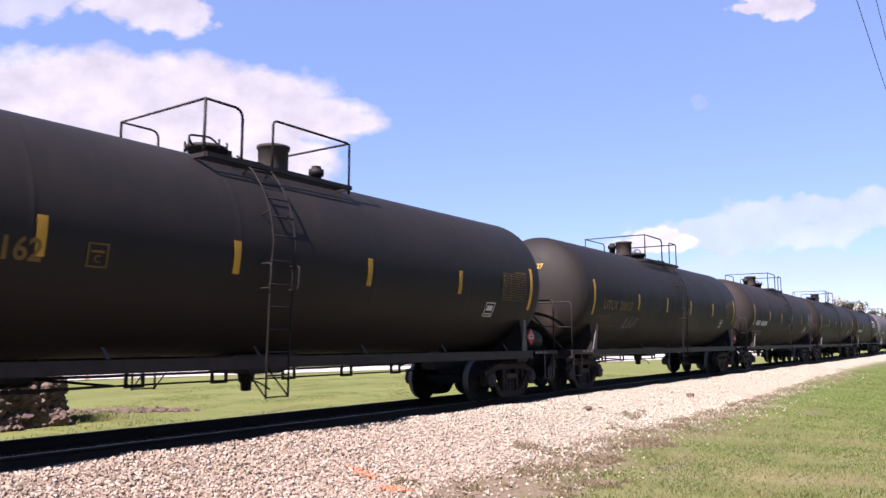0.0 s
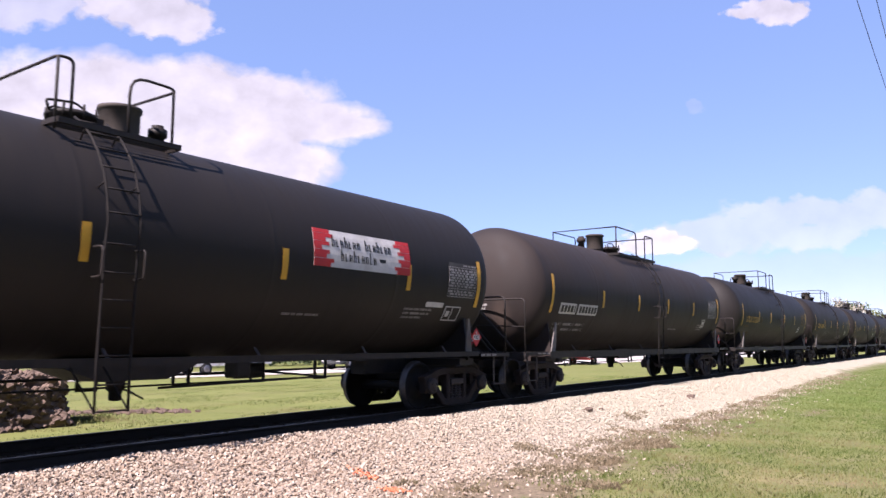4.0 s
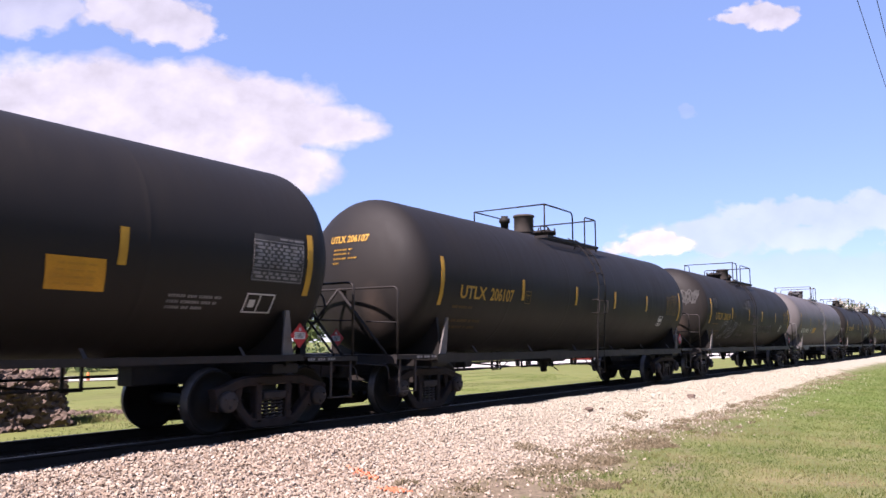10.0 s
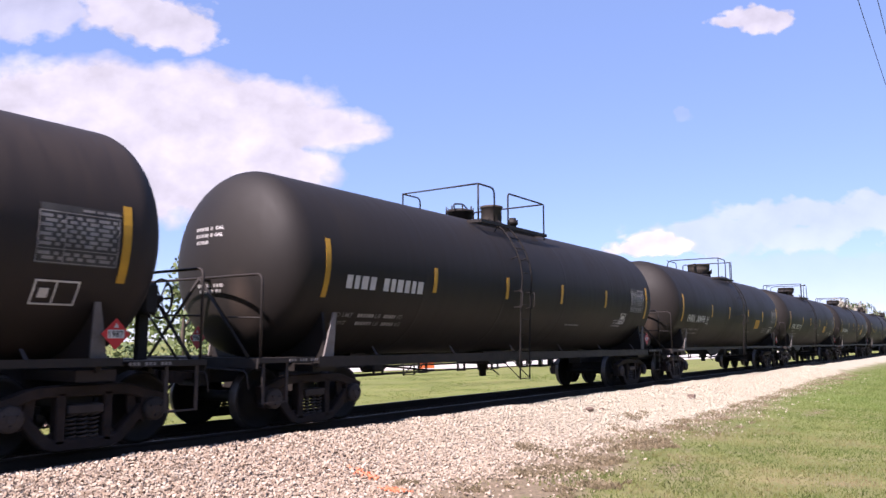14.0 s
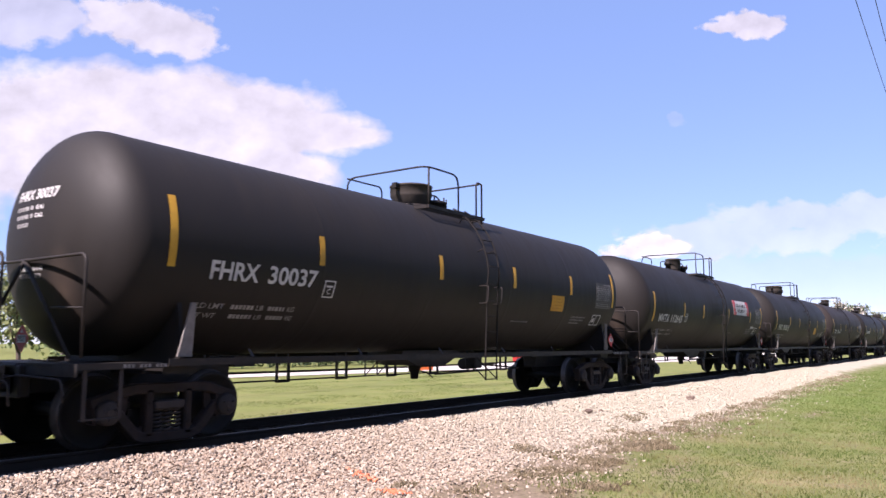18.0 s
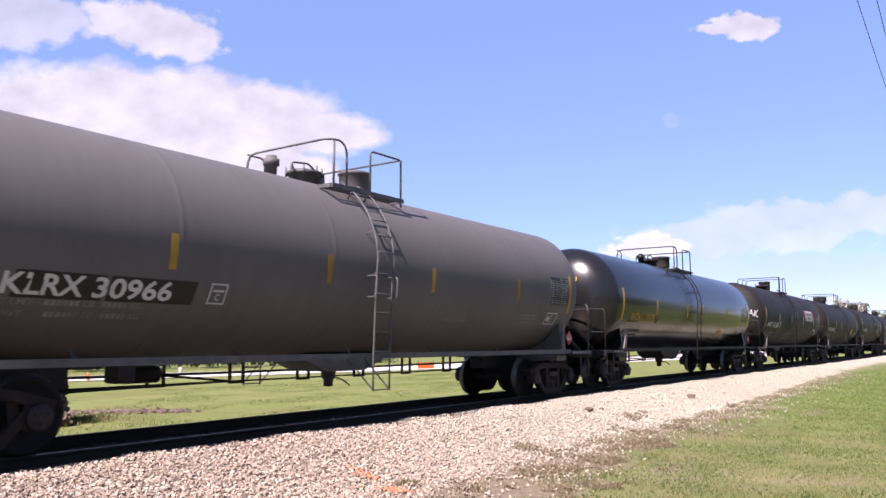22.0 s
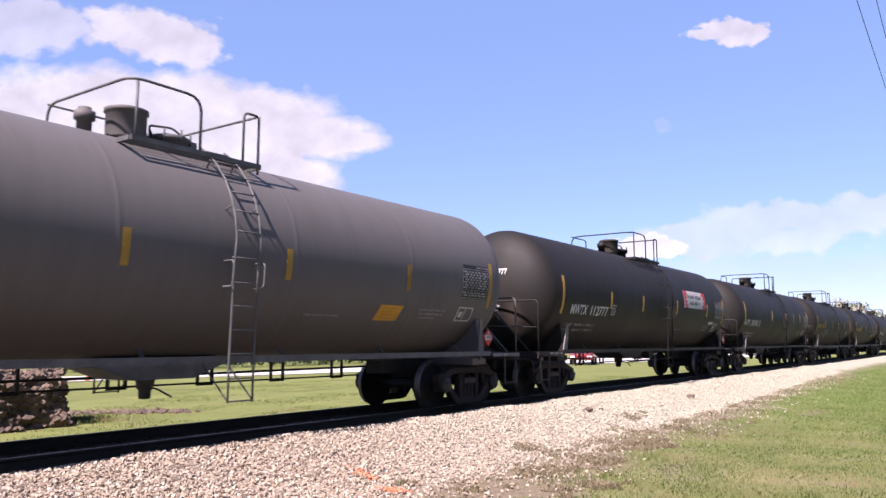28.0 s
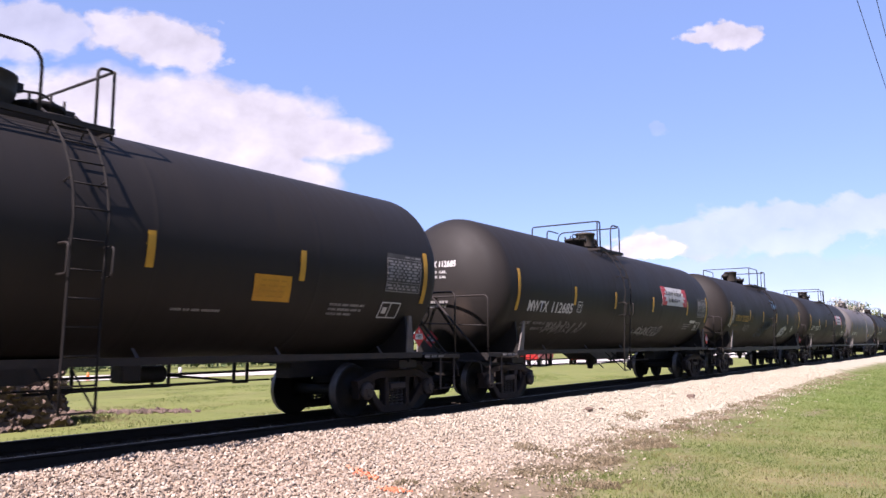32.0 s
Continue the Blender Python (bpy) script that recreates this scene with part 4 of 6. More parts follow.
    if mark:
        a, b = mark.split(" ")
        low = (-0.43 if kind == "U" and paint != "brown" else -0.8 if grey else -0.6) + 0.45 * up
        lead = 0.22 if grey else 0.0
        if grey:
            part("letter_board", lambda: shell_patch(shell_patch(bmesh.new(), -6.3, -5.26, -0.85, -0.52, 0.003, 0.002, 3), -5.2, -3.98, -0.85, -0.52, 0.003, 0.002, 3), BLACKBAR, car, key="l")
            part("head_board", lambda: head_lines_bm(tuple((3.11 + 0.03 * k, 0.5, -0.55) for k in range(7)), 0.03), BLACKBAR, car, key="hb")
        spread = {"U": (-6.24, 0.96, -5.12, 0.95), "M": (-6.44, 0.96, -5.25, 1.09), "F": (-6.42, 0.84, -5.4, 0.98), "K": (-6.64, 0.92, -5.61, 1.06)}[kind]
        if paint == "gloss":
            spread = (-6.29, 0.99, -5.18, 0.86)
        for body, u, w in ((a, *spread[:2]), (b, *spread[2:])):
            add_mesh("lettering", text_mesh("letters", body, 0.25, w, lambda x, y, u=u: on_shell(u + lead + x, low + y, 0.009), letters, 0.008), car).location.x = slide
        part("box_mark", lambda: box_mark_bm(-3.9, -3.66, -0.56, -0.28) if kind == "M" else box_mark_bm(-3.66, -3.4, low - 0.02, low + 0.27) if kind == "U" else box_mark_bm(-3.76, -3.48, -0.82, -0.52) if grey else box_mark_bm(-4.24, -4.0, -0.66, -0.38), letters if lettering == "white" else DIMGOLD, car, key=("b", kind, low, grey)).location.x = slide
        add_mesh("lettering", text_mesh("letters", mark, 0.13, 0.95, lambda x, y: on_head(0.45 - x, 3.25 + drop + y, 0.009), WHITE if lettering == "white" else GOLD, 0.006), car).location.x = -ext
    if not mark and not boards:
        low = -0.43 if kind == "U" and paint != "brown" else -0.6
        tagged(part("mark", lambda: lifted(word_row(bmesh.new(), -6.42, low + 0.11, 0.22, (4, 6)), 0.003), letters, car, key=("m", low)), kind="stuff")
    if boards:
        for u, w in ((-6.42, 0.9), (-5.4, 1.15)):
            bd = part("number_board", lambda: shell_patch(bmesh.new(), u, u + w, -0.62, -0.34, 0.003, 0.002, 3), WHITE, car, key=("nb", u))
            part("number_bar", lambda: lifted(bar_row(bmesh.new(), u + 0.07, u + w - 0.06, -0.48, 0.17, (0.13,), 0.05)), BLACKBAR, bd, key=("nb", u))
    part("small_writing", small_lines_bm if lettering == "white" else old_lines_bm, small, car, key="s")
    part("head_writing", lambda: head_lines_bm([(z + (drop if z > 2.5 else 0), a, b) for z, a, b in (HEAD_NEW if lettering == "white" else HEAD_OLD)], 0.055 if lettering == "white" else 0.035), WHITE if lettering == "white" else GOLD, car, key=("h", lettering == "white", drop)).location.x = -ext
    if lettering == "white":
        part("weight_line", weight_words, FADED, car, key="w")
        for z in (3.11 + drop, 3.0 + drop):
            if ("gal", z) not in MESHES:
                MESHES["gal", z] = text_mesh("words", "GAL", 0.055, 0.19, lambda x, y: on_head(-0.09 - x, z + y, 0.009), WHITE, 0.002)
            add_mesh("head_unit", MESHES["gal", z], car).location.x = -ext
    shift = {"F": 0.22, "M": 0.17, "K": 0.2, "U": -0.06}[kind]
    if lettering == "white":
        part("test_board", lambda: shell_patch(bmesh.new(), 5.74, 6.68, -0.44, 0.24, 0.002, 0.002, 6), BLACKBAR if grey else DIMWHITE, car, key=("tb", grey)).location.x = shift
    part("test_table", lambda: data_panel_bm(0.036 if lettering == "white" else 0.02), FADED if lettering == "white" else DIMGOLD, car, key=lettering == "white").location.x = shift
    if lettering == "white":
        part("front_writing", front_lines_bm, FADED, car, key="f").location.x = 0.35
    part("window_mark", lambda: window_mark_bm(kind == "U"), WHITE, car, key=kind == "U").location.x = -0.42 if kind == "U" else 0.33
    if orange:
        orange_sign(car, *orange)
    if sign:
        company_sign(car, 0.0 if sign is True else sign)
        part("notice_board", lambda: shell_patch(bmesh.new(), 5.3, 5.85, -0.66, -0.56, 0.004, 0.003, 2), WHITE, car, "small white notice board", key="n")
    for g in graffiti:
        if isinstance(g[0], str):
            sprayed_word(car, *g).location.x = -ext if g[-1] is True else 0.0
            continue
        mat, args = g[0], g[1:]
        part("graffiti", scribble_bm(*args), mat, car, "sprayed scribble")
    for ob in car.children:
        if ob.name.split(".")[0] in ("small_writing", "head_writing", "front_writing", "test_table", "weight_line"):
            tagged(ob, kind="stuff")
    for ob in car.children if raised else ():
        if ob.name.split(".")[0] not in UNDERFRAME:
            ob.location.z += raised
    CARS.append((car, center))
    return car


SPEED = 16.6
# the train runs a little unevenly: seconds, metres ahead of an even run
AHEAD = [(0, -1.24), (1, -1.13), (2, -0.85), (5, -0.65), (6, -0.53), (7, -0.37), (8, -0.43), (9, -0.8), (10, -0.71), (11, -0.49), (12, -0.78), (13, -0.57), (16, -0.24), (17, -0.3), (18, 0.01), (19, -0.13), (20, 0.08), (21, 0.12), (22, 0.33), (23, 0.5), (24, 0.63), (25, 0.84), (26, 0.93), (29, 1.25), (30, 1.41), (31, 1.58), (32, 1.85)]
B_OLD, B_NEW = "black tank car with weathered paint and yellow lettering", "black tank car with clean satin paint and white lettering"
G_CAR, W_CAR = "grey tank car with white numbers on black boards", "glossy black tank car with yellow lettering"
M_CAR, C_CAR = "black tank car with a white and red company sign", "brownish black tank car with white lettering"
F_CAR = "black tank car with white lettering and an orange sign"
OR = (3.07, 0.71, -0.73, 0.4, -0.06)
OR_FAR = (3.53, 0.7, -0.77, 0.38, -0.14)
OR_LOW = (3.55, 0.62, -0.98, 0.31)
OR_GLOSS = (2.88, 0.6, -1.09, 0.3, 0.06)


def train():
    rows = [
        (130.7, "U", 0, "old", "", "dim", B_OLD), (113.4, "M", 1, "black", "", "white", B_NEW), (96.1, "K", 0, "grey", "", "white", G_CAR),
        (78.8, "F", 0, "black", "", "white", M_CAR), (61.5, "U", 1, "old", "", "dim", B_OLD), (44.2, "U", 0, "brown", "", "white", C_CAR),
    ]
    for c, k, f, p, m, t, d in rows:
        tank_car(c, k, f, p, m, t, d, sign=d == M_CAR)
    W, DIM = WHITE, DIMWHITE
    tank_car(26.9, "U", 0, "old", "UTLX 208127", "dim", B_OLD, graffiti=[(FADED, 1, -4.5, -1.0, 1.0, 0.5, 4, 0.05)], inner=(-3.7, -1.19, 1.23, 3.89))
    tank_car(9.64, "U", 1, "old", "UTLX 207162", "dim", B_OLD, inner=(-4.2, -1.51, 1.29, 4.01))
    tank_car(-7.69, "U", 0, "old", "UTLX 206096", "gold", B_OLD, graffiti=[("708", -3.51, -0.95, 0.32, 1.02, THINWHITE, 0), ("2", -2.04, -0.98, 0.4, 0.38, FADED, 0), ("70", -0.93, -1.15, 0.42, 0.75, DIM, 0), (FADED, 3, 2.1, -1.22, 2.5, 0.36, 9, 0.035), (W, 4, 0.82, -0.2, 0.4, 0.22, 3, 0.03)], inner=(-3.79, -1.32, 1.26, 3.92))
    tank_car(-24.93, "U", 0, "black", "UTLX 212262", "gold", B_OLD, inner=(-4.0, -1.67, 1.34, 3.89))
    tank_car(-42.5, "U", 0, "brown", "", "white", C_CAR, boards=True)
    tank_car(-59.63, "M", 1, "black", "MWTX 112605", "white", M_CAR, sign=True, inner=(-4.02, -1.4, 1.67, 4.65))
    tank_car(-77.03, "U", 1, "old", "UTLX 212119", "gold", B_OLD, inner=(-3.86, -1.36, 1.27, 3.87))
    tank_car(-94.39, "U", 0, "old", "UTLX 205990", "gold", B_OLD, graffiti=[(W, 5, 4.05, -1.08, 0.9, 0.52, 3, 0.05, False, 0.2), (THINWHITE, 6, 2.6, -0.85, 0.8, 0.35, 3, 0.03)], inner=(-3.88, -1.15, 1.15, 3.92))
    tank_car(-111.8, "K", 0, "grey", "KLRX 30935", "white", G_CAR, orange=(-3.14, 0.8, -0.8, 0.33), inner=(-4.28, -1.52, 0.86, 3.92))
    tank_car(-129.19, "U", 1, "old", "UTLX 206196", "gold", B_OLD, graffiti=[("OHB", -5.05, -1.26, 0.82, 2.2, FADED, 0.045), ("AVK", -2.76, -0.62, 0.17, 0.42, FADED, 0), (THINWHITE, 32, -2.4, -1.15, 1.1, 0.32, 4, 0.04, False, 0.2, 3), (FADED, 8, 0.3, -0.95, 3.0, 0.42, 9, 0.035, False, 0.25, 6), (FADED, 10, -1.85, 0.0, 0.85, 0.55, 2, 0.03, False, 0.1, 1), (THINWHITE, 9, -0.62, 0.08, 0.62, 0.62, 3, 0.042, True, 0.1, 3), (THINWHITE, 31, -6.62, 0.0, 0.5, 0.4, 3, 0.05, False, 0.2, 2)], inner=(-3.91, -1.18, 1.14, 3.88))
    tank_car(-146.64, "U", 0, "black", "UTLX 206107", "gold", B_OLD, inner=(-3.76, -1.03, 1.43, 3.86))
    tank_car(-164.07, "F", 1, "black", "FHRX 30244", "white", F_CAR, OR, inner=(-3.67, -1.27, 1.54, 3.95))
    tank_car(-181.61, "F", 1, "black", "FHRX 30753", "white", F_CAR, OR, graffiti=[(FADED, 11, -6.3, -0.8, 0.9, 0.15, 5, 0.025)], inner=(-3.73, -1.43, 1.54, 4.08))
    tank_car(-199.13, "F", 0, "black", "FHRX 30496", "white", F_CAR, OR, inner=(-3.67, -1.28, 1.63, 4.24))
    tank_car(-216.57, "U", 1, "black", "", "white", B_NEW, inner=(-4.0, -1.35, 1.25, 3.88))
    tank_car(-233.85, "M", 1, "brown", "CTCX 732144", "white", C_CAR)
    tank_car(-251.27, "F", 0, "black", "FHRX 30253", "white", F_CAR, (3.3, 0.68, -0.77, 0.38, -0.14), inner=(-3.88, -1.38, 1.66, 4.14))
    tank_car(-268.61, "M", 0, "black", "MWTX 112645", "white", M_CAR, sign=True, inner=(-4.01, -1.82, 1.52, 4.96))
    tank_car(-285.91, "F", 0, "black", "FHRX 30037", "white", F_CAR, (3.45, 0.65, -0.6, 0.38, -0.05), inner=(-4.36, -1.15, 1.63, 4.44), up=0.22, raised=0.07)
    tank_car(-303.09, "F", 0, "black", "FHRX 30616", "white", F_CAR, OR_FAR, inner=(-3.75, -1.34, 1.67, 4.33))
    tank_car(-320.48, "M", 1, "black", "MWTX 112668", "white", M_CAR, sign=0.32, graffiti=[("ROBO13", -1.85, -1.3, 0.46, 1.6, FADED, 0), ("TREAK", -0.52, -0.15, 0.34, 0.8, W, 0, True), (FADED, 14, -0.4, -0.05, 0.9, 0.5, 3, 0.035)], inner=(-4.07, -1.15, 1.96, 5.06))
    tank_car(-337.88, "K", 0, "gloss", "WCHX 30121", "gold", W_CAR, OR_GLOSS, inner=(-4.21, -1.22, 0.5, 3.75), raised=-0.08)
    tank_car(-355.24, "K", 0, "grey", "KLRX 30966", "white", G_CAR, inner=(-4.42, -1.58, 1.2, 4.39))
    tank_car(-372.59, "F", 0, "black", "FHRX 30625", "white", F_CAR, OR, inner=(-3.94, -1.52, 1.41, 4.12), slide=-0.3)
    tank_car(-389.96, "U", 0, "old", "UTLX 206086", "gold", B_OLD, OR_LOW, inner=(-3.98, -1.26, 1.27, 3.97), slide=-0.24)
    tank_car(-407.3, "U", 0, "old", "UTLX 206087", "gold", B_OLD, graffiti=[("HOLMS", -3.93, -1.0, 0.5, 1.2, FADED, 0)], inner=(-4.08, -1.33, 1.26, 3.97), slide=-0.27)
    tank_car(-424.66, "M", 0, "black", "NATX 301143", "white", B_NEW, inner=(-1.91, 1.26, 3.15, 4.82), up=0.16, slide=-0.55, raised=-0.05)
    tank_car(-442.05, "M", 0, "black", "MWTX 112777", "white", M_CAR, sign=True)
    tank_car(-459.36, "K", 1, "grey", "KLRX 30809", "white", G_CAR, OR_LOW, inner=(-4.17, -1.35, 1.3, 4.2))
    tank_car(-476.72, "M", 0, "black", "MWTX 112795", "white", M_CAR, sign=True, graffiti=[(DIMWHITE, 16, -3.3, -1.05, 1.7, 0.85, 3, 0.06, False, 0.2, 6), (FADED, 17, 3.0, -1.0, 1.3, 0.35, 7, 0.035)], inner=(-4.12, -1.69, 1.37, 4.81))
    tank_car(-494.05, "U", 0, "old", "UTLX 212223", "gold", B_OLD, graffiti=[(W, 34, -7.1, -0.8, 0.42, 1.1, 2, 0.04, False, 0.12, 3), (W, 18, -6.75, -0.5, 0.3, 0.65, 2, 0.035, False, 0.15, 2), (DIMBLUE, 19, -1.3, -0.75, 1.5, 0.45, 6, 0.05, False, 0.3, 5), (DIMBLUE, 35, -2.1, -1.2, 1.5, 0.55, 2, 0.07, False, 0.2, 4), (BLUE, 20, 0.6, 0.28, 0.7, 0.5, 4, 0.05, False, 0.15, 3), ("AKSY", 2.5, -1.1, 0.52, 1.5, W, 0.055), ("ASAY", 4.08, -1.15, 0.28, 0.75, FADED, 0), ("ANSY!", -4.7, -0.85, 0.3, 0.95, FADED, 0)], inner=(-3.9, -1.44, 1.29, 3.85))
    tank_car(-511.39, "M", 1, "black", "MWTX 112685", "white", M_CAR, sign=True, graffiti=[(FADED, 24, -5.3, -1.2, 2.2, 0.4, 8, 0.04), (W, 25, 0.65, -1.25, 2.0, 0.42, 7, 0.03, False, 0.2, 5)], inner=(-4.09, -1.51, 1.44, 4.76))
    tank_car(-528.87, "F", 0, "black", "", "white", F_CAR, OR, inner=(-3.75, -1.3, 1.36, 3.95))
    tank_car(-546.2, "U", 0, "black", "", "dim", B_OLD)


# ---- ground ----
def ground_z(x, y):
    d = abs(y)
    top, low = -0.12, -0.42
    if y < 0:  # the near shoulder is heaped up to the rail
        rise = 0.05 * noise.noise((x * 0.55, 2.0, 0.0)) + 0.03 * noise.noise((x * 1.7, 5.0, 0.0))
        crest = -0.025 + rise
        if d < 1.0:
            z = top
        elif d < 1.5:
            k = (d - 1.0) / 0.5
            z = top + (crest - top) * (k * k * (3 - 2 * k))
        elif d < 3.7:
            k = (d - 1.5) / 2.2
            z = crest + (low - crest) * (0.35 * k + 0.65 * k * k * (3 - 2 * k))
        else:
            z = low
    elif d < 1.55:
        z = top
    elif d < 3.3:
        k = (d - 1.55) / 1.75
        z = top + (low - top) * (k * k * (3 - 2 * k))
    else:
        z = low
    return z + 0.02 * noise.noise((x * 0.5, y * 0.5, 0.0))


def gravel_edge(x):
    """How far towards the camera the loose stone reaches."""
    return -4.7 + 0.8 * min(1.0, max(0.0, (x - 7.0) / 6.0)) + 0.8 * min(1.0, max(0.0, (x - 18.0) / 21.0))


def ground_material():
    m, n, l, b = node_mat("grass_and_ballast")
    tc = n.new("ShaderNodeTexCoord")
    sep = n.new("ShaderNodeSeparateXYZ")
    l.new(tc.outputs["Object"], sep.inputs[0])
    spans = []
    for row in ((7.0, 13.0, -4.7, -3.9), (18.0, 39.0, 0.0, 0.8), (8.0, 20.0, 0.0, 1.0)):
        span = n.new("ShaderNodeMapRange")
        for k, v in enumerate(row):
            span.inputs[k + 1].default_value = v
        l.new(sep.outputs[0], span.inputs[0])
        spans.append(span.outputs[0])

    def tex(scale, detail=5, rough=0.55, vec=None):
        t = n.new("ShaderNodeTexNoise")
        t.inputs["Scale"].default_value, t.inputs["Detail"].default_value, t.inputs["Roughness"].default_value = scale, detail, rough
        l.new(vec or tc.outputs["Object"], t.inputs["Vector"])
        return t.outputs[0]

    def math_node(op, a, c, clamp=False):
        t = n.new("ShaderNodeMath")
        t.operation, t.use_clamp = op, clamp
        for i, v in enumerate((a, c)):
            if isinstance(v, (int, float)):
                t.inputs[i].default_value = v
            else:
                l.new(v, t.inputs[i])
        return t.outputs[0]

    def mix(f, a, c):
        t = n.new("ShaderNodeMix")
        t.data_type = "RGBA"
        for i, v in ((0, f), (6, a), (7, c)):
            if isinstance(v, tuple):
                t.inputs[i].default_value = (*v, 1)
            elif isinstance(v, float):
                t.inputs[i].default_value = v
            else:
                l.new(v, t.inputs[i])
        return t.outputs[2]

    def ramp(f, stops):
        t = n.new("ShaderNodeValToRGB")
        e = t.color_ramp.elements
        while len(e) < len(stops):
            e.new(0.5)
        for q, (p, c) in zip(e, stops):
            q.position, q.color = p, (*c, 1)
        l.new(f, t.inputs[0])
        return t.outputs[0]

    # stone
    vor = n.new("ShaderNodeTexVoronoi")
    vor.inputs["Scale"].default_value = 22
    l.new(tc.outputs["Object"], vor.inputs["Vector"])
    sep2 = n.new("ShaderNodeSeparateColor")
    l.new(vor.outputs["Color"], sep2.inputs[0])
    stone = ramp(sep2.outputs[0], [(0.0, (0.1832, 0.1443, 0.1075)), (0.35, (0.2511, 0.2066, 0.1584)), (0.7, (0.2918, 0.2493, 0.1972)), (1.0, (0.3393, 0.3018, 0.2479))])
    pink = mix(math_node("MULTIPLY", tex(0.35), 0.4), stone, (0.2715, 0.2034, 0.1523))
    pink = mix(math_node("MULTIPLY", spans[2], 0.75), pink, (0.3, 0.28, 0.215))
    # grass: green and straw in patches, mown in stripes, with darker tufts and dead thatch
    g = ramp(tex(0.5, 8, 0.72), [(0.32, (0.0496, 0.07216, 0.01598)), (0.48, (0.0944, 0.1082, 0.03008)), (0.66, (0.164, 0.146, 0.06392))])
    mown = n.new("ShaderNodeMapping")
    mown.inputs["Rotation"].default_value, mown.inputs["Scale"].default_value = (0, 0, 0.35), (0.12, 0.75, 1)
    l.new(tc.outputs["Object"], mown.inputs[0])
    g = mix(math_node("MULTIPLY", math_node("SUBTRACT", tex(1.0, 3, 0.6, mown.outputs[0]), 0.42), 1.8, True), g, (0.13, 0.146, 0.04))
    g = mix(math_node("MULTIPLY", math_node("MULTIPLY", math_node("SUBTRACT", tex(2.4, 8, 0.8), 0.47), 5.0, True), 0.6), g, (0.0544, 0.07052, 0.01692))
    g = mix(math_node("MULTIPLY", tex(9, 6, 0.75), 0.45), g, (0.132, 0.1271, 0.05828))
    thatch = math_node("MULTIPLY", math_node("SUBTRACT", tex(0.9, 8, 0.8), 0.53), 9.0, True)
    nearby = n.new("ShaderNodeMapRange")
    for k, v in enumerate((-9.5, -3.5, 0.25, 0.85)):
        nearby.inputs[k + 1].default_value = v
    l.new(sep.outputs[1], nearby.inputs[0])
    lawn = math_node("MULTIPLY", math_node("LESS_THAN", sep.outputs[1], 0.0), nearby.outputs[0])
    g = mix(math_node("MULTIPLY", thatch, lawn), g, ramp(tex(22, 4, 0.7), [(0.35, (0.092, 0.0697, 0.047)), (0.65, (0.18, 0.141, 0.09588))]))
    # the field across the line is drier and paler
    field = math_node("MULTIPLY", math_node("SUBTRACT", sep.outputs[1], 3.0), 0.5, True)
    g = mix(math_node("MULTIPLY", field, math_node("MULTIPLY", tex(0.35, 6, 0.7), 0.9)), g, (0.125, 0.145, 0.03))
    rough = math_node("MULTIPLY", math_node("MULTIPLY", math_node("SUBTRACT", tex(0.8, 7, 0.8, mown.outputs[0]), 0.5), 6.0, True), math_node("MULTIPLY", field, 0.75))
    g = mix(rough, g, (0.075, 0.076, 0.022))
    fresh = n.new("ShaderNodeMapRange")
    for k, v in enumerate((11.0, 24.0, 0.0, 0.75)):
        fresh.inputs[k + 1].default_value = v
    l.new(sep.outputs[0], fresh.inputs[0])
    lush = math_node("MULTIPLY", fresh.outputs[0], math_node("MULTIPLY", math_node("SUBTRACT", tex(0.4, 5, 0.6), 0.25), 2.2, True))
    g = mix(math_node("MULTIPLY", lush, math_node("LESS_THAN", sep.outputs[1], 0.0)), g, (0.078, 0.125, 0.02))
    dirt = ramp(tex(14, 5, 0.7), [(0.35, (0.092, 0.072, 0.046)), (0.65, (0.175, 0.138, 0.093))])
    # where
    wob = math_node("MULTIPLY", math_node("SUBTRACT", tex(0.9, 6, 0.7), 0.5), 1.7)
    near = math_node("ADD", math_node("SUBTRACT", sep.outputs[1], math_node("ADD", spans[0], spans[1])), wob)
    is_near = math_node("MULTIPLY", math_node("ADD", math_node("SUBTRACT", near, 0.3), math_node("MULTIPLY", spans[2], 0.45)), 1.7, True)
    far = math_node("SUBTRACT", math_node("ADD", 2.9, math_node("MULTIPLY", wob, 0.15)), sep.outputs[1])
    is_far = math_node("MULTIPLY", far, 4.0, True)
    mask = math_node("MULTIPLY", is_near, is_far)
    fade = math_node("MULTIPLY", math_node("ADD", near, 1.6), 0.75, True)
    spots = math_node("MULTIPLY", math_node("SUBTRACT", math_node("ADD", tex(1.3, 7, 0.75), math_node("MULTIPLY", fade, 0.3)), 0.52), 6.0, True)
    bare = math_node("MULTIPLY", spots, math_node("MULTIPLY_ADD", fade, 0.85))
    grown = n.new("ShaderNodeMapRange")
    for k, v in enumerate((20.0, 34.0, 1.0, 0.25)):
        grown.inputs[k + 1].default_value = v
    l.new(sep.outputs[0], grown.inputs[0])
    bare = math_node("MULTIPLY", math_node("MULTIPLY", bare, grown.outputs[0]), math_node("LESS_THAN", sep.outputs[1], 0.0))
    for px, py, rx, ry in ((15.6, -5.4, 1.3, 0.4), (21.5, -6.2, 1.6, 0.3), (9.2, -5.3, 1.2, 0.5), (11.0, -6.1, 0.9, 0.3)):
        e = n.new("ShaderNodeVectorMath")
        e.operation = "MULTIPLY_ADD"
        e.inputs[1].default_value, e.inputs[2].default_value = (1 / rx, 1 / ry, 0), (-px / rx, -py / ry, 0)
        l.new(tc.outputs["Object"], e.inputs[0])
        d = n.new("ShaderNodeVectorMath")
        d.operation = "LENGTH"
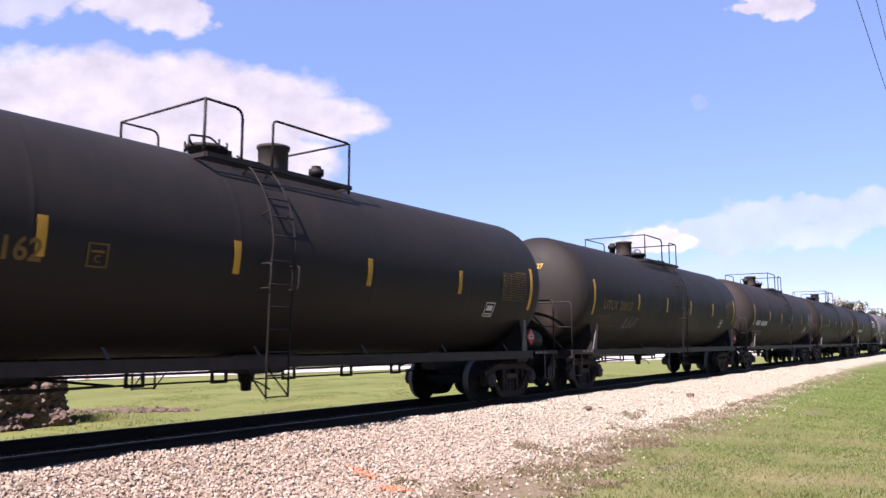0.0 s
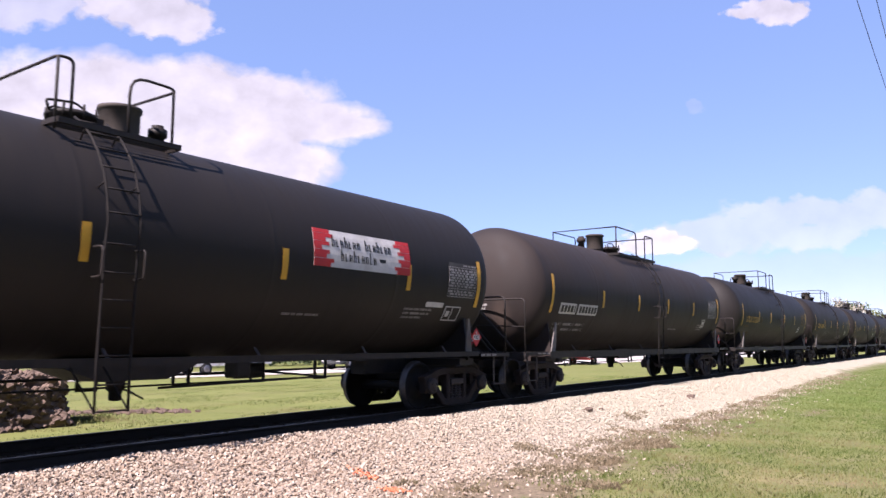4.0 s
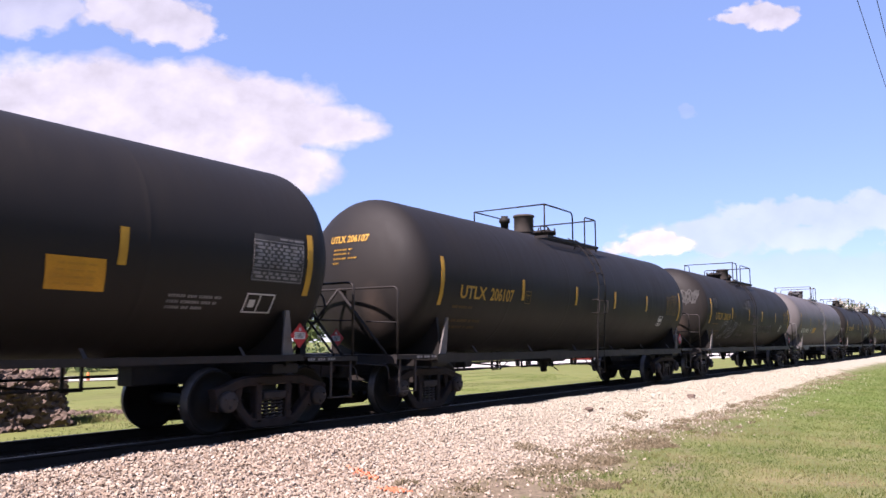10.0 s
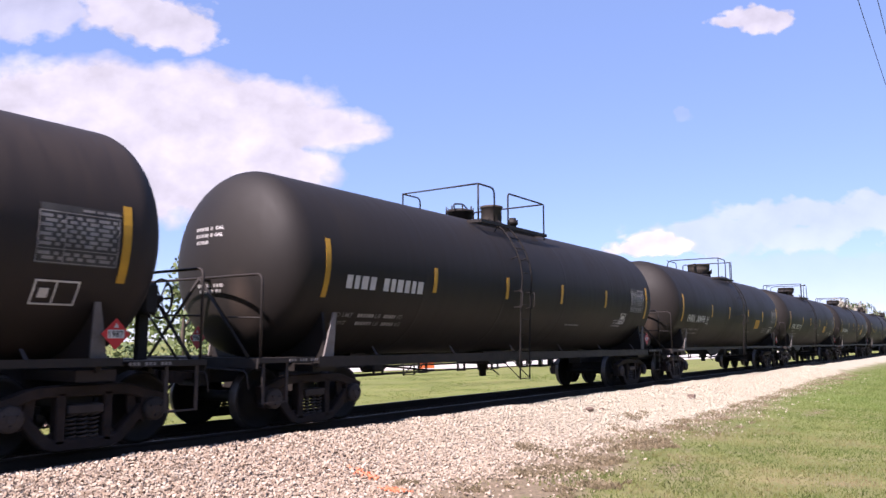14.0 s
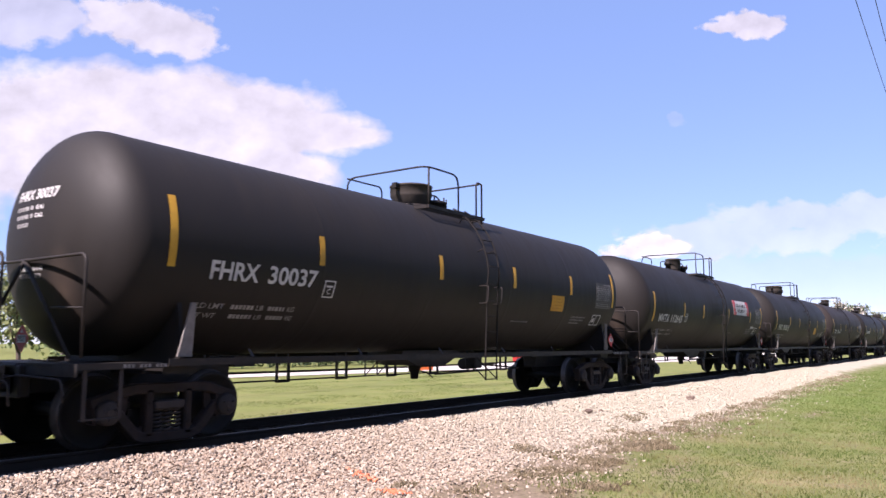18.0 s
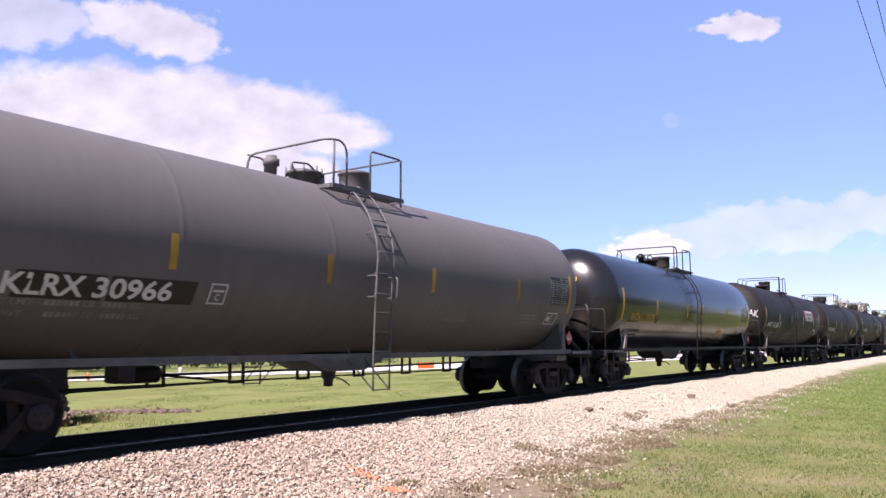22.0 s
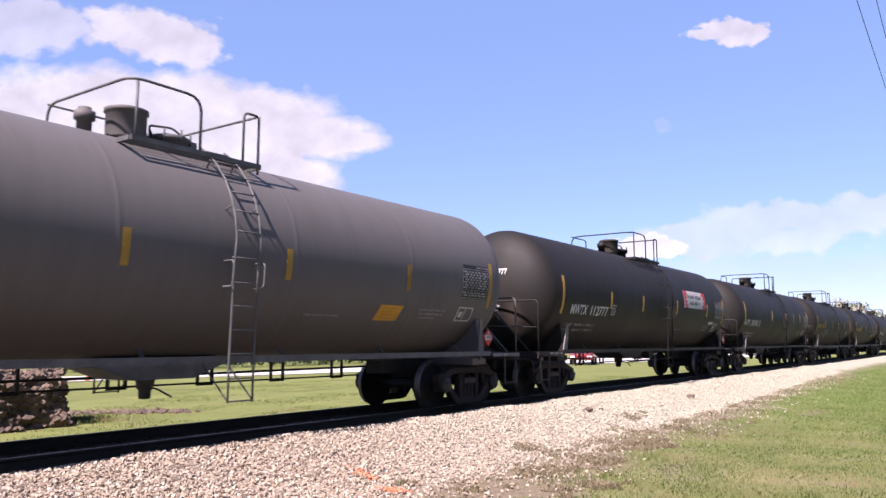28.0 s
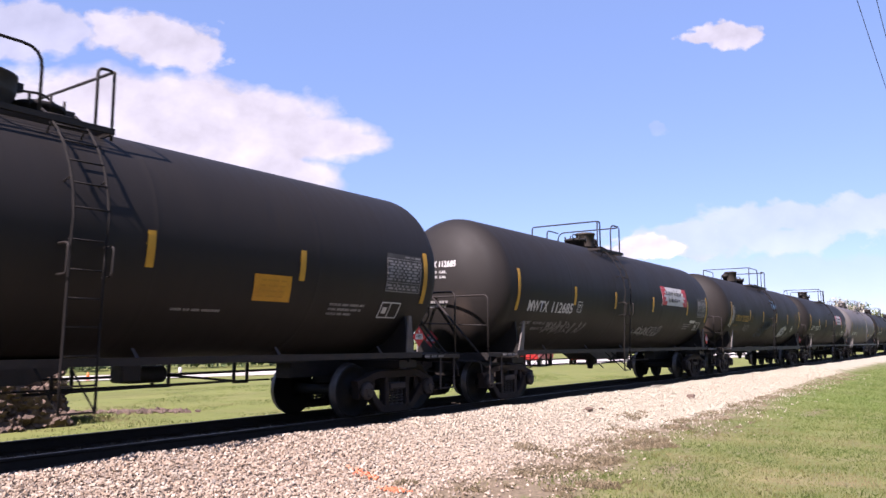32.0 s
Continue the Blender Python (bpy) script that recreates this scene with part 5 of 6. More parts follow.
        l.new(e.outputs[0], d.inputs[0])
        worn = math_node("ADD", math_node("SUBTRACT", 1.0, d.outputs["Value"]), math_node("MULTIPLY", math_node("SUBTRACT", tex(2.5, 6, 0.7), 0.5), 3.0))
        bare = math_node("MAXIMUM", bare, math_node("MULTIPLY", worn, 1.2, True))
    col = mix(bare, g, dirt)
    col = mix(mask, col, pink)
    # the bed by the rails is coloured dark for the shade under the train
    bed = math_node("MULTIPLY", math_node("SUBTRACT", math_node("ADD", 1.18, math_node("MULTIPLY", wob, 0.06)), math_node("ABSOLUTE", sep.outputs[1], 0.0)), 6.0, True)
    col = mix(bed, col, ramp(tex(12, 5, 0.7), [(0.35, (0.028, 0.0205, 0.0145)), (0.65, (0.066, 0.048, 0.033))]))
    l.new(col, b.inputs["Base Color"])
    b.inputs["Roughness"].default_value = 0.9
    b.inputs["Specular IOR Level"].default_value = 0.2
    bp = n.new("ShaderNodeBump")
    bp.inputs["Strength"].default_value, bp.inputs["Distance"].default_value = 0.2, 0.03
    hgt = math_node("ADD", math_node("MULTIPLY", vor.outputs["Distance"], -1.5), tex(30, 4, 0.7))
    l.new(hgt, bp.inputs["Height"])
    l.new(bp.outputs[0], b.inputs["Normal"])
    return m


def build_ground():
    xs = [-3000, -800, -200, -80, -40, -20] + [-10 + 0.4 * k for k in range(130)] + [42 + 1.0 * k for k in range(29)] + [75, 85, 100, 130, 170, 230, 320, 500, 900, 3000]
    ys = [-3000, -500, -120, -50, -25, -15] + [-11 + 0.35 * k for k in range(20)] + [-4 + 0.1 * k for k in range(34)] + [-0.6 + 0.35 * k for k in range(21)] + [8, 12, 18, 26, 40, 70, 120, 250, 600, 3000]
    verts = [(x, y, ground_z(x, y)) for x in xs for y in ys]
    ny = len(ys)
    faces = [(i * ny + j, (i + 1) * ny + j, (i + 1) * ny + j + 1, i * ny + j + 1) for i in range(len(xs) - 1) for j in range(ny - 1)]
    me = bpy.data.meshes.new("ground")
    me.from_pydata(verts, [], faces)
    me.polygons.foreach_set("use_smooth", [True] * len(faces))
    me.materials.append(ground_material())
    tagged(new("ground", me), "mown grass with a pinkish stone ballast bed", "ground", kind="structure")


RAIL = surface("rail_steel", (0.026, 0.0185, 0.0135), 0.75, 0.1, (0.013, 0.0095, 0.007), 8, 60, 0.3)
RAILHEAD = surface("worn_rail_head", (0.09, 0.08, 0.075), 0.55, 0.5, (0.06, 0.05, 0.046), 3, 40, 0.05)
TIE = surface("creosoted_timber", (0.03, 0.0215, 0.0145), 0.85, 0, (0.055, 0.042, 0.031), 3, 30, 0.6, per_object=0.5)


def build_track():
    track = thing("track", "steel rails on dark timber ties in ballast", "railway track", kind="structure", at=(0, 0, RAIL_Z))
    for sy in (-1, 1):
        c = sy * 0.755
        bm = bmesh.new()
        prof = [(-0.07, -0.17), (0.07, -0.17), (0.07, -0.155), (0.012, -0.135), (0.012, -0.045), (0.036, -0.03), (0.036, -0.005), (-0.036, -0.005), (-0.036, -0.03), (-0.012, -0.045), (-0.012, -0.135), (-0.07, -0.155)]
        plate(bm, [(-300, c + y, z) for y, z in prof], (1, 0, 0), 1200)
        rail = part("rail", bm, RAIL, track, "steel rail with a worn bright head")
        bm = bmesh.new()
        plate(bm, [(-300, c - 0.034, -0.005), (-300, c + 0.034, -0.005), (-300, c + 0.03, 0.0), (-300, c - 0.03, 0.0)], (1, 0, 0), 1200)
        part("rail_head", bm, RAILHEAD, rail)
    tie = to_mesh("tie", bm_box(bmesh.new(), -0.115, 0.115, -1.3, 1.3, -0.36, -0.165, 0.01), TIE)
    for k in range(240):
        ob = new("tie", tie)
        ob.parent = track
        ob.location = (-6 + 0.51 * k, random.uniform(-0.03, 0.03), random.uniform(-0.01, 0.006))
        ob.rotation_euler.z = random.uniform(-0.01, 0.01)
    spike = to_mesh("tie_plate", bm_box(bmesh.new(), -0.09, 0.09, -0.17, 0.17, -0.168, -0.158), RUST)
    for k in range(60):
        for sy in (-1, 1):
            ob = new("tie_plate", spike)
            ob.parent = track
            ob.location = (-6 + 0.51 * k, sy * 0.755, 0)


def stones_material():
    m, n, l, b = node_mat("crushed_stone")
    geo = n.new("ShaderNodeNewGeometry")
    r = n.new("ShaderNodeValToRGB")
    e = r.color_ramp.elements
    for _ in range(3):
        e.new(0.5)
    for q, (p, c) in zip(e, [(0.0, (0.13, 0.094, 0.065)), (0.08, (0.2015, 0.1492, 0.1053)), (0.5, (0.2639, 0.205, 0.1501)), (0.8, (0.3022, 0.25, 0.1911)), (1.0, (0.3613, 0.3192, 0.2603))]):
        q.position, q.color = p, (*c, 1)
    l.new(geo.outputs["Random Per Island"], r.inputs[0])
    tc = n.new("ShaderNodeTexCoord")
    t = n.new("ShaderNodeTexNoise")
    t.inputs["Scale"].default_value = 50
    l.new(tc.outputs["Object"], t.inputs["Vector"])
    mx = n.new("ShaderNodeMix")
    mx.data_type, mx.blend_type = "RGBA", "OVERLAY"
    mx.inputs[0].default_value = 0.5
    l.new(r.outputs[0], mx.inputs[6])
    l.new(t.outputs[0], mx.inputs[7])
    # the stone turns paler further along the line
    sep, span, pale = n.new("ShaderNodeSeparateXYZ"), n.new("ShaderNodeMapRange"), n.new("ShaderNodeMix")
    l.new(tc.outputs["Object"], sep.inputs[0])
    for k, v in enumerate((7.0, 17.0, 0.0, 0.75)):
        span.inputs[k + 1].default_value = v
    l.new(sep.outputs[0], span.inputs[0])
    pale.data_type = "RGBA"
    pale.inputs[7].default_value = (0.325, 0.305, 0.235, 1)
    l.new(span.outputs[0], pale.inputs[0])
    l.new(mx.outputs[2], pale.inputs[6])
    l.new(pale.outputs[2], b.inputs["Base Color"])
    b.inputs["Roughness"].default_value = 0.85
    return m


def scatter(name, base_v, base_f, places, sizes, squash, material, label, category):
    """One joined mesh of many small turned copies of a low-poly shape."""
    bv, bf = np.array(base_v, float), np.array(base_f, int)
    n, k = len(places), len(bv)
    ang = np.random.rand(n, 3) * 6.283
    ca, sa = np.cos(ang), np.sin(ang)
    v = bv[None] * (1 + (np.random.rand(n, k, 1) - 0.5) * 0.5)
    x, y, z = v[..., 0], v[..., 1], v[..., 2]
    y, z = y * ca[:, :1] - z * sa[:, :1], y * sa[:, :1] + z * ca[:, :1]
    x, z = x * ca[:, 1:2] - z * sa[:, 1:2], x * sa[:, 1:2] + z * ca[:, 1:2]
    x, y = x * ca[:, 2:] - y * sa[:, 2:], x * sa[:, 2:] + y * ca[:, 2:]
    v = np.stack([x, y, z * squash], -1) * sizes[:, None, None] + np.array(places)[:, None, :]
    f = (bf[None] + (np.arange(n) * k)[:, None, None]).reshape(-1, bf.shape[1])
    me = bpy.data.meshes.new(name)
    me.from_pydata(v.reshape(-1, 3).tolist(), [], f.tolist())
    me.materials.append(material)
    return tagged(new(name, me), label, category, kind="stuff")


OCTA_V = [(1, 0, 0), (-1, 0, 0), (0, 1, 0), (0, -1, 0), (0, 0, 1), (0, 0, -1), (0.62, 0.62, 0.5), (-0.62, 0.62, -0.5), (-0.6, -0.62, 0.5), (0.6, -0.6, -0.5)]
OCTA_F = [(0, 6, 4), (6, 2, 4), (2, 0, 6), (0, 2, 7), (2, 7, 1), (0, 5, 7), (7, 5, 1), (1, 8, 4), (8, 3, 4), (1, 3, 8), (2, 1, 4), (0, 4, 3), (3, 9, 0), (0, 9, 5), (3, 1, 5), (9, 3, 5)]


def build_ballast():
    rng = np.random.default_rng(4)
    pts = []
    while len(pts) < 90000:
        x = 2 + 46 * rng.random() ** 1.7
        y = -6.2 + 5.1 * rng.random()
        e = gravel_edge(x)
        if y < e - 0.2:
            keep = math.exp((y - e) / 0.5) * 0.5 * (0.4 + 1.2 * max(0.0, noise.noise((x * 0.8, y * 0.8, 9.0))))
            if rng.random() > keep:
                continue
        elif y < e + 1.5 and rng.random() > 0.14 + 0.86 * min(1.0, max(0.0, (y - e + 0.1) / 1.5 + max(0.0, (x - 13.0) / 9.0) + 0.5 * noise.noise((x * 0.7, y * 1.3, 31.0)))):
            continue
        if y > -1.15:
            continue
        pts.append((x, y, ground_z(x, y) + 0.008 + 0.03 * rng.random() ** 2))
    sizes = 0.012 + 0.017 * rng.random(len(pts)) ** 1.6
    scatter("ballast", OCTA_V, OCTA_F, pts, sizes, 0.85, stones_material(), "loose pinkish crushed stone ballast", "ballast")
    # stones on which a surveyor's mark was sprayed, and a few dark strays
    pts = []
    for cx, cy, rx, ry, m in ((7.62, -3.2, 0.09, 0.2, 40), (7.27, -4.0, 0.08, 0.16, 80)):
        for _ in range(m):
            x, y = cx + rx * rng.normal(0, 0.6), cy + ry * rng.normal(0, 0.6)
            pts.append((x, y, ground_z(x, y) + 0.03 + 0.012 * rng.random()))
    paint = surface("orange_marking_paint", (0.6, 0.125, 0.05), 0.7, 0, (0.42, 0.15, 0.08), 9, 60, 0.2)
    scatter("sprayed_stones", OCTA_V, OCTA_F, pts, 0.014 + 0.016 * rng.random(len(pts)), 0.7, paint, "ballast stones sprayed with an orange mark", "ballast")
    for x, y, r in ((16.0, -2.5, 0.11), (22.3, -2.8, 0.13), (16.6, -2.55, 0.06), (19.6, -2.9, 0.07)):
        bm = bmesh.new()
        bmesh.ops.create_icosphere(bm, subdivisions=3, radius=r)
        for v in bm.verts:
            v.co *= 1 + 0.5 * noise.noise(v.co * 9 + Vector((x, y, 0)))
            v.co.z *= 0.6
        tagged(new("stone", to_mesh("stone", bm, CLAY)), "dark brown lump of stone on the ballast", "stone", "dark stones").location = (x, y, ground_z(x, y) + 0.3 * r)
    # stones of the track bed, with the train's shade put into their colour
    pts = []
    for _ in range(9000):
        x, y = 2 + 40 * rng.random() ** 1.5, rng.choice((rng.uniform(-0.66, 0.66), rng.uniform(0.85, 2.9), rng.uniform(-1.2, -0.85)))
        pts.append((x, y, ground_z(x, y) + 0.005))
    scatter("ballast_between_rails", OCTA_V, OCTA_F, pts, 0.018 + 0.02 * rng.random(len(pts)), 0.85, surface("fouled_stone", (0.07, 0.051, 0.035), 0.9, 0, (0.03, 0.022, 0.0155), 6, 50, 0.4), "crushed stone between the rails, coloured dark for the train's shade", "ballast")


def grass_material():
    m, n, l, b = node_mat("grass_blades")
    geo = n.new("ShaderNodeNewGeometry")
    r = n.new("ShaderNodeValToRGB")
    e = r.color_ramp.elements
    e.new(0.5), e.new(0.8)
    for q, (p, c) in zip(e, [(0.0, (0.048, 0.07, 0.0145)), (0.35, (0.088, 0.104, 0.027)), (0.58, (0.142, 0.128, 0.054)), (1.0, (0.2, 0.154, 0.096))]):
        q.position, q.color = p, (*c, 1)
    tc, t = n.new("ShaderNodeTexCoord"), n.new("ShaderNodeTexNoise")
    t.inputs["Scale"].default_value, t.inputs["Detail"].default_value = 0.8, 5
    l.new(tc.outputs["Object"], t.inputs["Vector"])
    k = n.new("ShaderNodeMath")
    k.operation, k.use_clamp = "MULTIPLY_ADD", True
    k.inputs[1].default_value, k.inputs[2].default_value = 4.5, -2.0
    l.new(t.outputs[0], k.inputs[0])
    mean = n.new("ShaderNodeMix")
    mean.inputs[0].default_value = 0.68
    l.new(geo.outputs["Random Per Island"], mean.inputs[2])
    l.new(k.outputs[0], mean.inputs[3])
    l.new(mean.outputs[0], r.inputs[0])
    sep, fresh, lush = n.new("ShaderNodeSeparateXYZ"), n.new("ShaderNodeMapRange"), n.new("ShaderNodeMix")
    l.new(tc.outputs["Object"], sep.inputs[0])
    for i, v in enumerate((10.0, 24.0, 0.0, 0.7)):
        fresh.inputs[i + 1].default_value = v
    l.new(sep.outputs[0], fresh.inputs[0])
    lush.data_type = "RGBA"
    lush.inputs[7].default_value = (0.075, 0.12, 0.02, 1)
    l.new(fresh.outputs[0], lush.inputs[0])
    l.new(r.outputs[0], lush.inputs[6])
    l.new(lush.outputs[2], b.inputs["Base Color"])
    b.inputs["Roughness"].default_value = 0.6
    b.inputs["Specular IOR Level"].default_value = 0.2
    return m


def build_grass():
    rng = np.random.default_rng(9)
    pts, hs = [], []
    while len(pts) < 120000:
        x = 5 + 62 * rng.random() ** 1.9
        y = -2.6 - 6.4 * rng.random()
        e = gravel_edge(x)
        patch = noise.noise((x * 0.9, y * 0.9, 3.0)) + 0.4 * noise.noise((x * 3, y * 3, 7.0))
        d = e - y
        if d < -0.5 or rng.random() > 0.04 + 0.3 * max(0.0, d + 0.1) or patch < -0.7 + 0.42 * max(0, 1.9 - d):
            continue
        pts.append((x, y, ground_z(x, y) - 0.004))
        weed = 1 + 1.1 * max(0.0, 1 - abs(d - 0.8) / 1.1) * max(0.0, patch + 0.25)
        hs.append((0.018 + 0.034 * rng.random() ** 1.5) * (1 + 0.5 * patch) * weed)
    for _ in range(2600):  # weeds by the clay heap
        x, y = 9.3 + rng.normal(0, 0.5), 6.9 + rng.normal(0, 0.35)
        pts.append((x, y, ground_z(x, y)))
        hs.append(0.04 + 0.09 * rng.random())
    while len(pts) < 165000:  # uncut grass and weeds of the field
        x, y = 4 + 34 * rng.random() ** 1.3, 3.3 + 12 * rng.random()
        tall = noise.noise((x * 0.25, y * 0.6, 21.0)) + 0.6 * noise.noise((x * 0.9, y * 1.6, 4.0))
        if tall < -0.1 or (y < 4.6 and rng.random() < 0.7):
            continue
        pts.append((x, y, ground_z(x, y)))
        hs.append((0.015 + 0.04 * rng.random() ** 2) * (0.7 + 1.3 * tall))
    n = len(pts)
    p, h = np.array(pts), np.array(hs)
    a = rng.random(n) * 6.283
    w = 0.004 + 0.004 * rng.random(n)
    lean = rng.normal(0, 0.45, (n, 2)) * h[:, None]
    side = np.stack([np.cos(a) * w, np.sin(a) * w, np.zeros(n)], -1)
    tip = p + np.concatenate([lean, h[:, None]], 1)
    mid = p + np.concatenate([lean * 0.3, 0.6 * h[:, None]], 1)
    v = np.stack([p - side, p + side, mid + side * 0.7, tip, mid - side * 0.7], 1).reshape(-1, 3)
    me = bpy.data.meshes.new("grass")
    me.from_pydata(v.tolist(), [], (np.arange(n)[:, None] * 5 + np.arange(5)[None]).tolist())
    me.materials.append(grass_material())
    tagged(new("grass", me), "short green and straw-coloured grass blades", "grass", kind="stuff")


def build_weeds():
    """Dead stalks and straw that stand among the last stones of the ballast."""
    rng = np.random.default_rng(17)
    pts, hs = [], []
    while len(pts) < 30000:
        x = 6 + 42 * rng.random() ** 1.4
        d = -0.9 + 2.6 * rng.random()
        y = gravel_edge(x) - d
        patch = noise.noise((x * 1.1, y * 1.1, 13.0)) + 0.5 * noise.noise((x * 3.5, y * 3.5, 1.0))
        if patch < 0.02 + 0.35 * abs(d - 0.3) or (x > 18 and (d < 0.1 or rng.random() < 0.5)):
            continue
        pts.append((x, y, ground_z(x, y) - 0.004))
        hs.append((0.02 + 0.045 * rng.random() ** 1.4) * (1 + patch))
    n = len(pts)
    p, h = np.array(pts), np.array(hs)
    a = rng.random(n) * 6.283
    w = 0.003 + 0.004 * rng.random(n)
    lean = rng.normal(0, 0.6, (n, 2)) * h[:, None]
    side = np.stack([np.cos(a) * w, np.sin(a) * w, np.zeros(n)], -1)
    tip = p + np.concatenate([lean, h[:, None]], 1)
    mid = p + np.concatenate([lean * 0.3, 0.6 * h[:, None]], 1)
    v = np.stack([p - side, p + side, mid + side * 0.7, tip, mid - side * 0.7], 1).reshape(-1, 3)
    me = bpy.data.meshes.new("weeds")
    me.from_pydata(v.tolist(), [], (np.arange(n)[:, None] * 5 + np.arange(5)[None]).tolist())
    me.materials.append(leaf_material("dead_stalks", (0.085, 0.068, 0.032), (0.21, 0.162, 0.1)))
    tagged(new("weeds", me), "dry brown weeds along the edge of the ballast", "weeds", kind="stuff")


CONCRETE = surface("pale_road_surface", (0.4, 0.37, 0.34), 0.9, 0, (0.32, 0.3, 0.27), 0.3, 8, 0.2)
CLAY = surface("turned_clay", (0.15, 0.108, 0.084), 0.95, 0, (0.06, 0.043, 0.034), 2.5, 14, 1.0)
BARK = surface("bark", (0.09, 0.07, 0.055), 0.9, 0, (0.05, 0.04, 0.03), 4, 30, 0.8)


DRIVEN = []
WHITE_RUN, DARK_RUN = ((19.6, 24.7), (-4.0, 0.12)), ((28.3, 23.9), (-4.6, 0.13))


def build_far_side():
    bm = bmesh.new()
    near = [(-120, 27.5), (0, 25.0), (18.8, 23.4), (32.4, 20.6), (47, 18.0), (61.4, 15.6), (90, 13.0), (150, 12.0)]
    far = [(-120, 33.0), (0, 30.2), (22, 28.2), (39.6, 26.4), (60, 26.0), (84, 25.5), (110, 25.0), (150, 24.5)]
    a = [bm.verts.new((x, y, -0.385)) for x, y in near]
    b = [bm.verts.new((x, y, -0.385)) for x, y in far]
    for i in range(len(a) - 1):
        bm.faces.new((a[i], a[i + 1], b[i + 1], b[i]))
    me = to_mesh("road", bm, CONCRETE)
    tagged(new("road", me), "pale concrete road beyond the grass field", "road", kind="structure")
    # heap of dug earth
    bm = bmesh.new()
    bmesh.ops.create_icosphere(bm, subdivisions=6, radius=1.0)
    for v in bm.verts:
        c = v.co.copy()
        k = 1 + 0.26 * noise.noise(c * 1.7) + 0.2 * noise.noise(c * 4.3) + 0.11 * abs(noise.noise(c * 9)) + 0.05 * noise.noise(c * 21)
        flat = math.hypot(c.x, c.y)
        w = flat ** 0.55 / max(flat, 1e-4)
        v.co = Vector((c.x * w * 1.55 * k, c.y * w * 1.05 * k, max(-0.15, c.z) * 1.16 * k))
    tagged(new("earth_heap", to_mesh("earth_heap", bm, CLAY)), "heap of dug reddish-brown clay on the grass", "earth heap").location = (7.75, 7.15, -0.45)
    r2 = np.random.default_rng(8)
    clods = []
    for _ in range(520):
        t = r2.random()
        lump = 0.2 + 0.2 * math.sin(t * 23) ** 2
        clods.append((10.2 + 2.2 * t + r2.normal(0, 0.15), 9.0 - 1.9 * t + r2.normal(0, lump), -0.43 + 0.05 * r2.random()))
    heap = bpy.data.objects["earth_heap"]
    tops = [heap.location + v.co for v in heap.data.vertices if v.co.z > 0.05]
    for k in r2.integers(0, len(tops), 1700):
        clods.append(tuple(tops[k]))
    lumps = len(clods)
    for _ in range(120):
        q = r2.normal(0, 1, 2)
        clods.append((7.6 + q[0] * 0.9, 6.75 + q[1] * 0.3, -0.4 + 0.05 * r2.random()))
    scatter("clods", OCTA_V, OCTA_F, clods, np.where((np.arange(len(clods)) >= 520) & (np.arange(len(clods)) < lumps), 0.03 + 0.1 * r2.random(len(clods)) ** 2.2, 0.02 + 0.075 * r2.random(len(clods)) ** 2.5), 0.75, CLAY, "clods of clay strewn along the grass", "clods")


